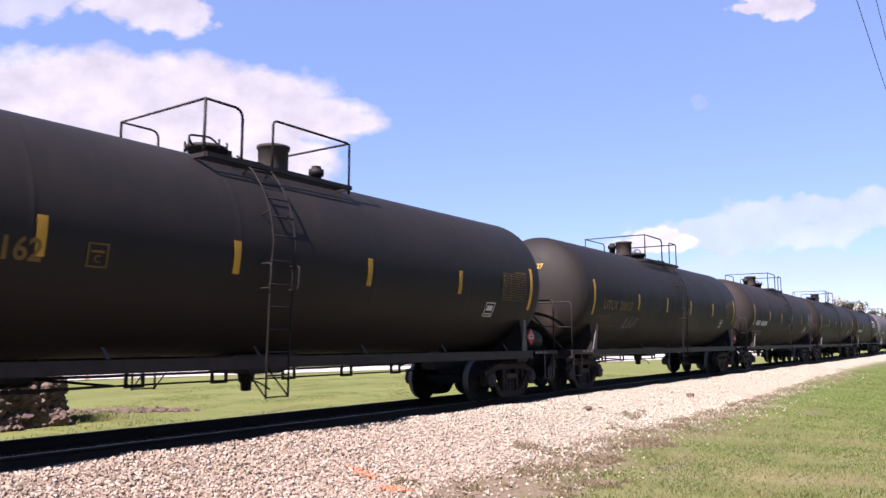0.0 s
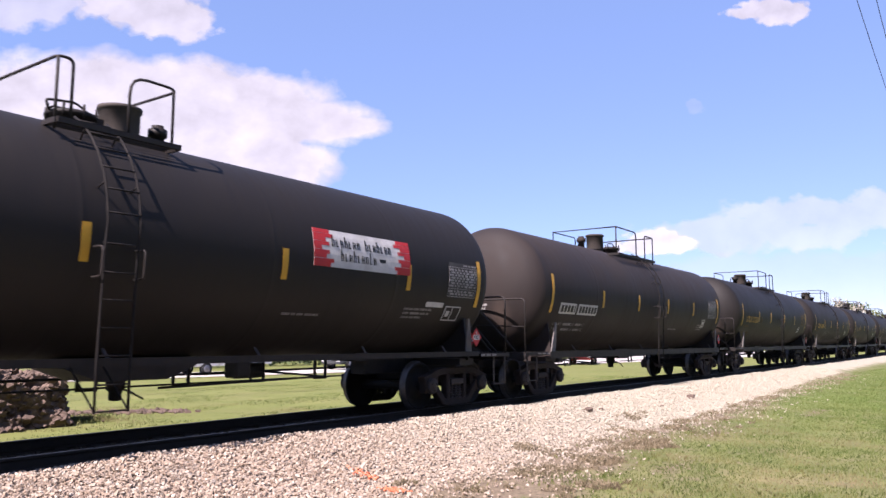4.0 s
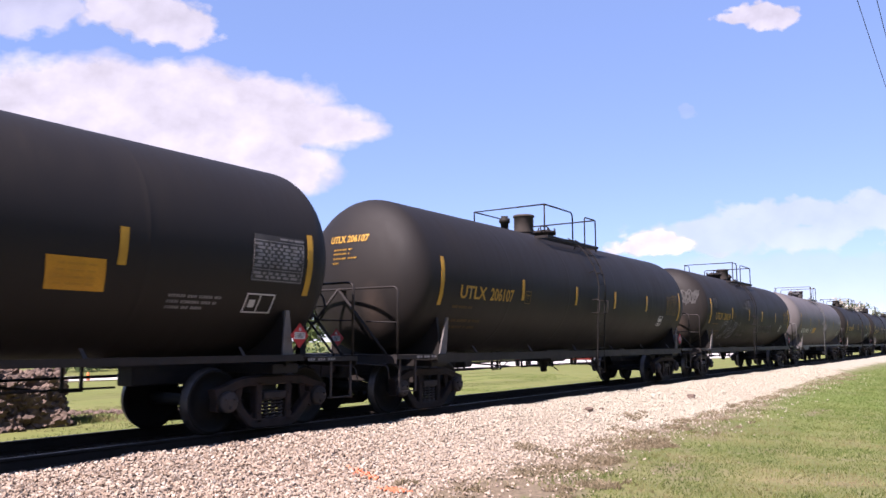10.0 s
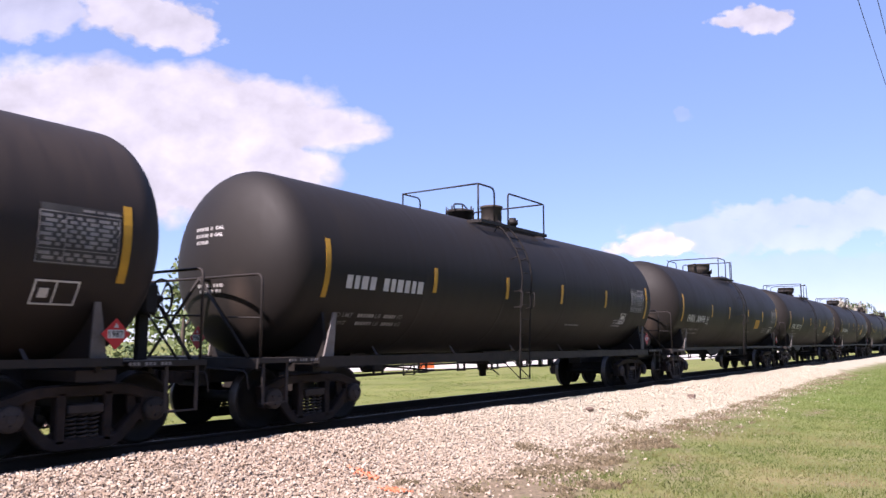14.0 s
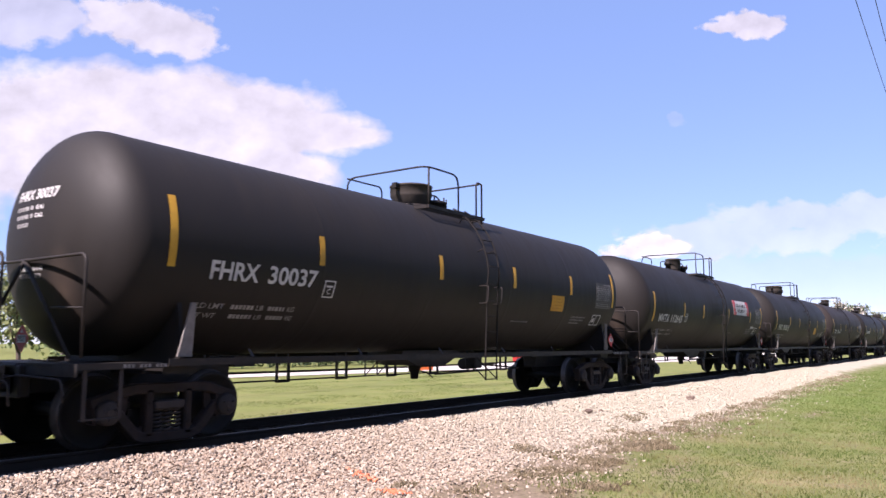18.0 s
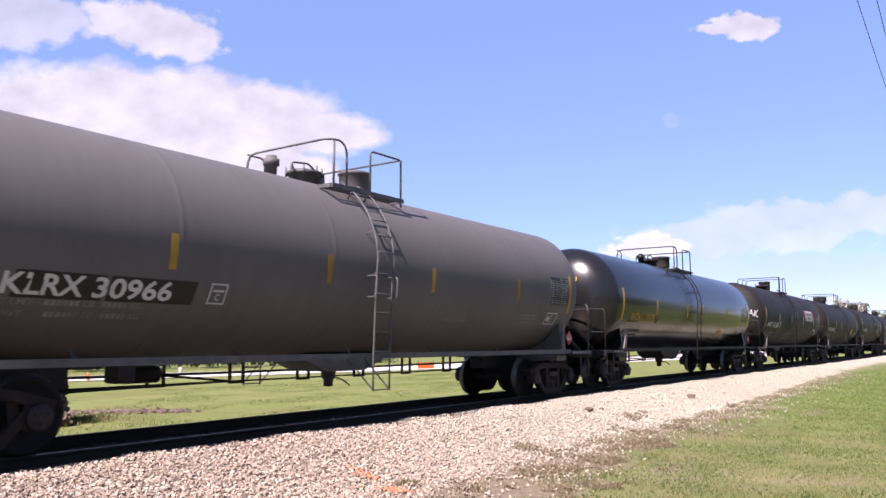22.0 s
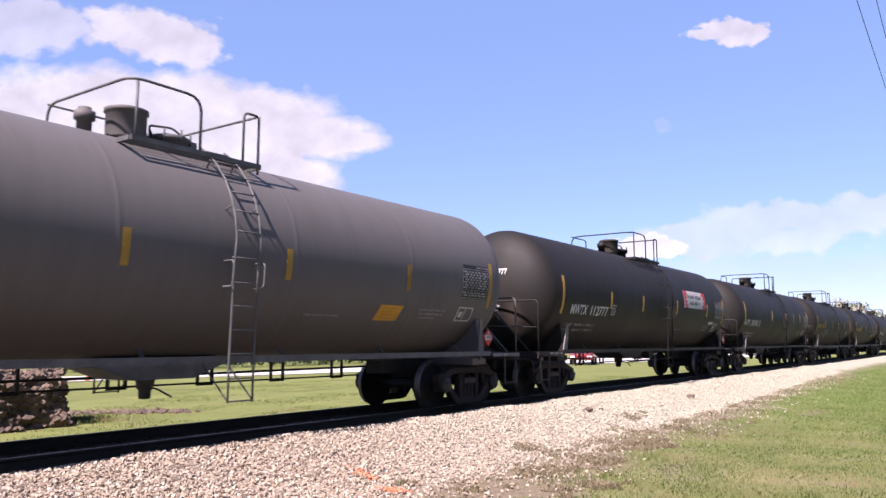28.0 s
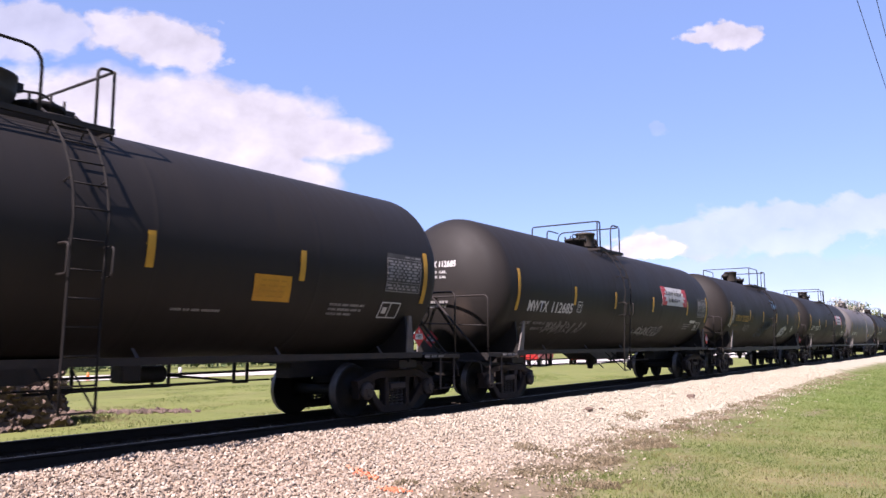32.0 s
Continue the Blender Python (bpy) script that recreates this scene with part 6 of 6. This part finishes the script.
def build_vehicles():
    glass = surface("dark_car_glass", (0.02, 0.022, 0.025), 0.08, 0, None, 4, 40, 0.0)
    tyre = surface("tyre_rubber", (0.02, 0.02, 0.02), 0.8, 0, None, 6, 60, 0.2)
    rim = surface("wheel_alloy", (0.2, 0.2, 0.21), 0.35, 0.8, None, 6, 60, 0.1)
    lamp = surface("lamp_glass", (0.7, 0.7, 0.68), 0.15, 0, None, 6, 60, 0.0)
    # outlines from nose to tail: (x, z) of the body, and of the glazed cabin
    shapes = {
        "saloon": ([(2.2, 0.35), (2.25, 0.62), (2.1, 0.78), (1.0, 0.92), (-1.6, 0.95), (-2.2, 0.88), (-2.28, 0.4)], [(1.0, 0.92), (0.25, 1.4), (-1.0, 1.42), (-1.7, 0.95)]),
        "pickup": ([(2.7, 0.45), (2.75, 0.95), (2.55, 1.12), (1.2, 1.2), (-2.6, 1.2), (-2.7, 0.5)], [(1.2, 1.2), (0.55, 1.8), (-0.75, 1.82), (-0.95, 1.2)]),
    }
    made = []
    for kind, color, name, label, at, yaw in (
            ("pickup", (0.75, 0.75, 0.76), "pickup_truck", "white pickup truck driving on the far road", (0, 0), 170),
            ("saloon", (0.05, 0.055, 0.06), "car", "dark grey saloon car driving on the far road", (0, 0), 170),
            ("pickup", (0.4, 0.03, 0.03), "pickup_truck", "red pickup truck parked beside the far road", (50.5, 17.6), 195),
            ("saloon", (0.25, 0.03, 0.03), "car", "dark red saloon car parked beside the far road", (56.5, 16.4), 200)):
        body, cabin = shapes[kind]
        paint = surface(label.replace(" ", "_")[:30] + "_paint", color, 0.3, 0.1, None, 3, 60, 0.02, coat=0.5)
        v = thing(name, label, "pickup truck" if kind == "pickup" else "car", at=(at[0], at[1], -0.385))
        v.rotation_euler.z = radians(yaw)
        part("body", bm_bevel(plate(bmesh.new(), [(x, -0.9, z) for x, z in body][::-1], (0, 1, 0), 1.8), 0.06), paint, v)
        part("cabin", bm_bevel(plate(bmesh.new(), [(x, -0.76, z) for x, z in cabin][::-1], (0, 1, 0), 1.52), 0.05), paint, v)
        (x0, z0), (x1, z1), (x2, z2), (x3, z3) = cabin
        for sy in (-1, 1):
            y = sy * 0.768 - 0.004
            part("side_window", plate(bmesh.new(), [(x0 - 0.25, y, z0 + 0.06), (x1 - 0.02, y, z1 - 0.08), (x2 + 0.05, y, z2 - 0.08), (x3 + 0.2, y, z3 + 0.06)][::-1], (0, 1, 0), 0.008), glass, v)
            part("headlight", bm_box(bmesh.new(), body[1][0] - 0.1, body[1][0] + 0.02, sy * 0.65 - 0.18, sy * 0.65 + 0.18, body[1][1] - 0.1, body[1][1] + 0.06, 0.02), lamp, v)
            for x in (1.4, -1.4) if kind == "saloon" else (1.75, -1.7):
                w = part("wheel", bm_lathe(bmesh.new(), [(-0.11, 0.2), (-0.11, 0.31), (-0.08, 0.34), (0.08, 0.34), (0.11, 0.31), (0.11, 0.2)], "y", 20), tyre, v)
                w.location = (x, sy * 0.82, 0.34)
                part("rim", bm_lathe(bmesh.new(), [(-0.112, 0.05), (-0.115, 0.2), (0.115, 0.2), (0.112, 0.05)], "y", 16), rim, w)
        part("windscreen", plate(bmesh.new(), [(x0 + 0.0, -0.66, z0 + 0.06), (x0 + 0.0, 0.66, z0 + 0.06), (x1 + 0.07, 0.62, z1 - 0.04), (x1 + 0.07, -0.62, z1 - 0.04)], (0.5, 0, 0.8), 0.012), glass, v)
        made.append(v)
    DRIVEN.append((made[0], WHITE_RUN))
    DRIVEN.append((made[1], DARK_RUN))
    # road cone and marker posts
    orange = surface("orange_plastic", (0.7, 0.16, 0.03), 0.5, 0, (0.55, 0.12, 0.03), 4, 50, 0.05)
    cone = thing("traffic_cone", "thin orange marker cone at the road's edge", "traffic cone", at=(19.3, 23.6, -0.42))
    part("cone", bm_lathe(bmesh.new(), [(0.03, 0.075), (0.36, 0.05), (0.38, 0.02)], "z", 16), orange, cone)
    part("base", bm_box(bmesh.new(), -0.12, 0.12, -0.12, 0.12, 0.0, 0.03, 0.01), tyre, cone)
    for x, y in ((21.6, 24.1), (25.2, 25.0)):
        post = thing("marker_post", "short white marker post beside the road", "post", "marker posts", at=(x, y, -0.42))
        part("post", bm_lathe(bmesh.new(), [(0.0, 0.09), (0.4, 0.09), (0.44, 0.05)], "z", 12), WHITE, post)
    net = thing("barrier_net", "low orange plastic barrier beyond the grass", "barrier", at=(40.5, 20.2, -0.42))
    part("net", bm_box(bmesh.new(), -0.7, 0.7, -0.01, 0.01, 0.05, 0.42), orange, net)
    for x in (-0.65, 0.65):
        part("stake", bm_box(bmesh.new(), x - 0.02, x + 0.02, 0.012, 0.05, 0.0, 0.5), IRON, net)
    net.rotation_euler.z = radians(-12)


def bm_bevel(bm, r):
    bmesh.ops.bevel(bm, geom=bm.edges[:], offset=r, segments=2, affect="EDGES")
    return bm


def leaf_material(name, a, b_):
    m, n, l, b = node_mat(name)
    geo = n.new("ShaderNodeNewGeometry")
    r = n.new("ShaderNodeValToRGB")
    r.color_ramp.elements[0].color, r.color_ramp.elements[1].color = (*a, 1), (*b_, 1)
    l.new(geo.outputs["Random Per Island"], r.inputs[0])
    l.new(r.outputs[0], b.inputs["Base Color"])
    b.inputs["Roughness"].default_value = 0.65
    return m


LEAF = [leaf_material("green_leaves", (0.035, 0.06, 0.014), (0.10, 0.13, 0.035)), leaf_material("spring_leaves", (0.075, 0.1, 0.022), (0.17, 0.18, 0.065)),
        leaf_material("pale_blossom_leaves", (0.16, 0.15, 0.11), (0.36, 0.33, 0.29))]


def tree_meshes(seed, height, spread):
    rng = random.Random(seed)
    bm = bmesh.new()
    tips = []
    def limb(p, d, length, r, depth):
        pts = [p]
        for k in range(3):
            d = (d + Vector((rng.uniform(-0.22, 0.22), rng.uniform(-0.22, 0.22), rng.uniform(0, 0.15)))).normalized()
            pts.append(pts[-1] + d * length / 3)
        rings = len(pts)
        for q, s, k in zip(pts, pts[1:], range(rings)):
            bm_tube(bm, [q, s], r * (1 - 0.22 * k), 6, False)
        tips.append(pts[-1])
        if depth:
            for _ in range(rng.randint(3, 4)):
                a = rng.uniform(0, math.tau)
                nd = (d * 0.6 + Vector((math.cos(a), math.sin(a), rng.uniform(0.1, 0.7))) * spread).normalized()
                limb(pts[rng.randint(1, 3)], nd, length * rng.uniform(0.55, 0.75), r * 0.5, depth - 1)
    limb(Vector((0, 0, -0.1)), Vector((0, 0, 1)), height * 0.42, height * 0.022, 3)
    trunk = to_mesh("trunk", bm, BARK)
    nrng = np.random.default_rng(seed)
    vs, fs = [], []
    for t in tips:
        if t.z < height * 0.22:
            continue
        m = nrng.integers(26, 42)
        c = np.array(t) + nrng.normal(0, height * 0.045, (m, 3)) * np.array([1, 1, 0.75])
        for q in c:
            a = nrng.normal(0, 1, 3)
            a /= np.linalg.norm(a)
            b = np.cross(a, nrng.normal(0, 1, 3))
            b /= np.linalg.norm(b)
            s = height * nrng.uniform(0.012, 0.03)
            i = len(vs)
            vs += [(q - a * s).tolist(), (q + b * s * 0.6).tolist(), (q + a * s).tolist(), (q - b * s * 0.6).tolist()]
            fs.append((i, i + 1, i + 2, i + 3))
    crown = bpy.data.meshes.new("crown")
    crown.from_pydata(vs, [], fs)
    return trunk, crown


def build_trees():
    kinds = [tree_meshes(21, 10.0, 0.9), tree_meshes(22, 10.0, 1.1), tree_meshes(23, 10.0, 0.75)]
    crowns = []
    for i, (t, c) in enumerate(kinds):
        for j, lm in enumerate(LEAF):
            cc = c.copy()
            cc.materials.append(lm)
            crowns.append(cc)
    labels = ("leafy green tree beyond the road", "tree in fresh light green leaf", "pale tree in blossom beside the line")
    rows = [(41, 46.5, 10.6, 0, 0), (35, 49, 8.5, 1, 0), (30, 52, 8.0, 2, 1), (24, 51, 9.0, 1, 0), (47, 47, 7.5, 2, 0), (16, 55, 8.5, 0, 1), (53, 52, 9.5, 1, 1), (60, 58, 8.5, 2, 0),
            (190, 31, 14.5, 0, 1), (202, 26, 12.0, 1, 0), (200, 14.5, 12.6, 2, 2), (188, 9.5, 11.0, 1, 1), (215, 18, 13.0, 0, 0), (225, 40, 12.0, 2, 0), (240, 8, 13.0, 0, 1), (176, 36, 9, 1, 0),
            (96, 62, 9.5, 0, 0), (110, 70, 10.5, 1, 0), (125, 66, 9.5, 2, 1), (80, 66, 8.5, 0, 1), (70, 62, 9, 1, 0), (140, 75, 11, 0, 0), (3, 56, 9, 2, 0), (-10, 58, 10, 1, 1), (155, 80, 12, 2, 0)]
    for x, y, h, k, c in rows:
        tr = thing("tree", labels[c], "tree", "trees beyond the road" if x < 160 else "trees by the line", at=(x, y, -0.42))
        add_mesh("trunk", kinds[k][0], tr)
        add_mesh("crown", crowns[k * 3 + c], tr)
        tr.scale = (h / 10, h / 10, h / 10)
        tr.rotation_euler.z = x * 1.7


def build_far_woods():
    rng = np.random.default_rng(31)
    vs, fs = [], []
    spots = []
    for k in range(150):
        a = -0.25 + 1.75 * rng.random()
        d = rng.uniform(150, 260)
        cx, cy, h = d * math.cos(a), d * math.sin(a) - 9, rng.uniform(6, 11)
        if cy < 25:
            continue
        spots.append((cx, cy, h, 2.6))
    for k in range(120):  # the wood behind the camera's lawn
        spots.append((-70 + 210 * rng.random(), -36 - 14 * rng.random(), rng.uniform(8, 13), 2.8))
    for k in range(42):  # low scrub beyond the far road
        spots.append((24 + 28 * k / 41, 34.5 - 1.5 * k / 41 + rng.normal(0, 0.4), rng.uniform(0.7, 1.7), 0.7))
    for cx, cy, h, wide in spots:
        for _ in range(110):
            q = np.array([cx, cy, -0.4]) + np.array([rng.normal(0, wide), rng.normal(0, wide), h * (0.08 + 0.92 * rng.random() ** 0.8)])
            q[:2] += (np.array([cx, cy]) - q[:2]) * 0.6 * max(0, (q[2] / h - 0.4))
            u, w = rng.normal(0, 1, 3), rng.normal(0, 1, 3)
            u /= np.linalg.norm(u)
            w = np.cross(u, w)
            w /= np.linalg.norm(w)
            s = rng.uniform(0.3, 0.8) * wide / 2.6
            i = len(vs)
            vs += [(q - u * s).tolist(), (q + w * s * 0.7).tolist(), (q + u * s).tolist(), (q - w * s * 0.7).tolist()]
            fs.append((i, i + 1, i + 2, i + 3))
    me = bpy.data.meshes.new("far_woods")
    me.from_pydata(vs, [], fs)
    me.materials.append(LEAF[0])
    tagged(new("far_woods", me), "green woods along the horizon and scrub by the road", "woods", kind="stuff")


# ---- sky ----
DEPTH = 2600.0


def cloud(name, label, cx, cy, w, h, blobs, amp, scale, thin, drift, seed, order, glow=1.0):
    """A far sheet on which billows of vapour stand, cut out by noise round a few round masses; it drifts slowly."""
    m = bpy.data.materials.new(name)
    m.use_nodes = True
    n, l = m.node_tree.nodes, m.node_tree.links
    n.remove(n["Principled BSDF"])
    out = n["Material Output"]
    tc = n.new("ShaderNodeTexCoord")

    def op(kind, a, b=None, c=None, clamp=False):
        t = n.new("ShaderNodeMath")
        t.operation, t.use_clamp = kind, clamp
        for i, v in enumerate((a, b, c)):
            if v is None:
                continue
            if isinstance(v, (int, float)):
                t.inputs[i].default_value = v
            else:
                l.new(v, t.inputs[i])
        return t.outputs[0]

    def tex(sc, detail, off, rough=0.55):
        mp = n.new("ShaderNodeMapping")
        mp.inputs["Location"].default_value = (off, off * 0.7, seed)
        mp.inputs["Scale"].default_value = (1, 1.35, 1)
        l.new(tc.outputs["Object"], mp.inputs[0])
        t = n.new("ShaderNodeTexNoise")
        t.inputs["Scale"].default_value, t.inputs["Detail"].default_value, t.inputs["Roughness"].default_value = sc, detail, rough
        l.new(mp.outputs[0], t.inputs["Vector"])
        return t.outputs[0]

    field = None
    for bx, by, rx, ry in blobs:
        s = n.new("ShaderNodeVectorMath")
        s.operation = "MULTIPLY_ADD"
        s.inputs[1].default_value = (1 / rx, 1 / ry, 0)
        s.inputs[2].default_value = (-bx / rx, -by / ry, 0)
        l.new(tc.outputs["Object"], s.inputs[0])
        d = n.new("ShaderNodeVectorMath")
        d.operation = "LENGTH"
        l.new(s.outputs[0], d.inputs[0])
        v = op("SUBTRACT", 1.0, d.outputs["Value"])
        field = v if field is None else op("MAXIMUM", field, v)
    rag = tex(scale, 6, 11.0, 0.52)
    dens = op("ADD", field, op("MULTIPLY", op("SUBTRACT", rag, 0.5), amp * 2.6))
    alpha = op("MULTIPLY", op("MULTIPLY", dens, 3.4, clamp=True), thin)
    shade = n.new("ShaderNodeMapRange")
    shade.inputs[1].default_value, shade.inputs[2].default_value = 0.25, 0.75
    shade.inputs[3].default_value, shade.inputs[4].default_value = 0.74, 1.14
    l.new(tex(scale * 0.55, 5, 3.0), shade.inputs[0])
    em = n.new("ShaderNodeEmission")
    em.inputs["Color"].default_value = (0.985, 0.975, 1.0, 1)
    l.new(op("MULTIPLY", shade.outputs[0], CLOUD_GLOW * glow), em.inputs["Strength"])
    tr = n.new("ShaderNodeBsdfTransparent")
    mx = n.new("ShaderNodeMixShader")
    l.new(alpha, mx.inputs[0])
    l.new(tr.outputs[0], mx.inputs[1])
    l.new(em.outputs[0], mx.inputs[2])
    l.new(mx.outputs[0], out.inputs[0])
    bm = bmesh.new()
    vs = [bm.verts.new((x, y, 0)) for x, y in ((-w / 2, -h / 2), (w / 2, -h / 2), (w / 2, h / 2), (-w / 2, h / 2))]
    bm.faces.new(vs)
    ob = tagged(new("cloud", to_mesh("cloud", bm, m)), label, "cloud", "clouds in the sky", kind="structure")
    z = DEPTH + 12 * order
    unit = z / FOCAL
    ob.scale = (unit, unit, unit)
    base = pose(*EYE, 90 + TILT, 0, YAW)
    ends = []
    for t, k in ((0, 0.0), (16, 0.5), (32, 1.0)):
        x, y = cx + drift[0] * k, cy + drift[1] * k
        ends.append((t, base @ Matrix.Translation(((x - 784) * unit, (441 - y) * unit, -z))))
    ob.matrix_world = ends[0][1] @ Matrix.Diagonal((unit, unit, unit, 1))
    CLOUDS.append((ob, ends))
    return ob


CLOUDS = []
CLOUD_GLOW = 0.365


def build_sky():
    # in units of a thousandth part of the view; x to the right, y up from each cloud's middle
    cloud("great_cumulus", "great white cumulus with a flat grey base", 290, 220, 1300, 560,
          [(-140, 52, 215, 92), (20, 58, 190, 74), (140, 38, 190, 70), (225, 8, 170, 52), (305, 0, 105, 27), (190, -66, 135, 62), (0, -60, 300, 110), (-290, 0, 230, 140)], 0.27, 0.018, 1.0, (2, 34), 1.3, 0, 1.06)
    cloud("small_cumulus", "white cumulus high above the train", 270, 22, 420, 200,
          [(0, 10, 110, 48), (-60, 30, 90, 40), (60, -5, 60, 42)], 0.6, 0.02, 0.95, (20, 62), 4.1, 1)
    cloud("high_cumulus", "soft white cloud near the zenith", 20, -15, 520, 200,
          [(0, 0, 150, 50), (60, -8, 80, 38), (-60, -30, 130, 45)], 0.7, 0.016, 0.7, (20, 62), 7.7, 2)
    cloud("torn_cloud", "small torn white cloud in the blue", 1378, 16, 260, 130,
          [(0, 4, 62, 26), (-45, -2, 40, 12), (45, 6, 30, 18)], 0.75, 0.028, 0.95, (-93, 50), 2.9, 3)
    cloud("wisp", "tiny wisp of cloud in the blue", 1238, 182, 70, 50, [(0, 0, 16, 13)], 0.7, 0.05, 0.16, (-75, 45), 5.5, 4)
    cloud("low_cumulus", "bright low cumulus over the train", 1170, 425, 240, 110,
          [(0, 0, 62, 22), (-40, -12, 50, 16), (40, -4, 34, 16)], 0.7, 0.03, 0.95, (-22, 10), 8.2, 5, 1.3)
    cloud("long_bank", "long thin bank of cloud above the horizon", 1420, 400, 760, 260,
          [(90, 22, 260, 34), (-70, -10, 200, 34), (150, 42, 90, 26), (-120, -30, 90, 26), (240, 40, 130, 30)], 0.85, 0.016, 0.42, (-46, 9), 6.4, 6, 1.2)
    cloud("horizon_veil", "pale veil of cloud low over the horizon", 1400, 500, 900, 260,
          [(0, 0, 330, 60), (150, 20, 250, 40), (-150, -30, 250, 50)], 0.7, 0.012, 0.22, (-40, 6), 3.3, 7)


STEEL_WIRE = surface("wire", (0.04, 0.04, 0.045), 0.6, 0.5)


def build_wires():
    for (x0, y0), (x1, y1) in (((1516, 0), (1568, 155)), ((1551, 0), (1580, 110))):
        base = pose(*EYE, 90 + TILT, 0, YAW)
        far, near = 22.5, 16.5
        a = base @ Vector(((x0 - 784) / FOCAL * near, (441 - y0) / FOCAL * near, -near))
        b = base @ Vector(((x1 - 784) / FOCAL * far, (441 - y1) / FOCAL * far, -far))
        d = b - a
        bm = bmesh.new()
        pts = [a + d * (-1.2 + 4.4 * k / 24) - Vector((0, 0, 0.25 * (1 - (k / 12 - 1) ** 2) - 0.25)) for k in range(25)]
        bm_tube(bm, pts, 0.008, 6)
        tagged(new("power_line", to_mesh("power_line", bm, STEEL_WIRE)), "thin dark overhead power line", "power line", "power lines")


def motions():
    for car, c in CARS:
        walk(car, [(t, pose(c + SPEED * t + more, 0, 0)) for t, more in AHEAD])
    for wheels, x in ((WHEELS[0], -0.89), (WHEELS[1], 0.89)):
        turn = math.degrees(SPEED / FPS / 0.457)
        walk(wheels[0], [(k / FPS, pose(x, 0, 0.457, 0, turn * k, 0)) for k in range(32 * FPS + 1)])
        first = wheels[0].animation_data
        for w in wheels[1:]:
            w.rotation_mode = "QUATERNION"
            keys = w.animation_data_create()
            keys.action = first.action
            keys.action_slot = first.action_slot
    for ob, rows in CLOUDS:
        walk(ob, rows)
    for ob, ((x, y), (vx, vy)) in DRIVEN:
        yaw = math.degrees(math.atan2(vy, vx))
        walk(ob, [(t, pose(x + vx * (t - 6), y + vy * (t - 6), -0.385, 0, 0, yaw)) for t in (0, 8, 16, 24, 32)])


build_ground()
build_far_side()
build_vehicles()
build_trees()
build_far_woods()
build_sky()
build_wires()
train()
build_ballast()
build_grass()
build_weeds()
build_track()
motions()
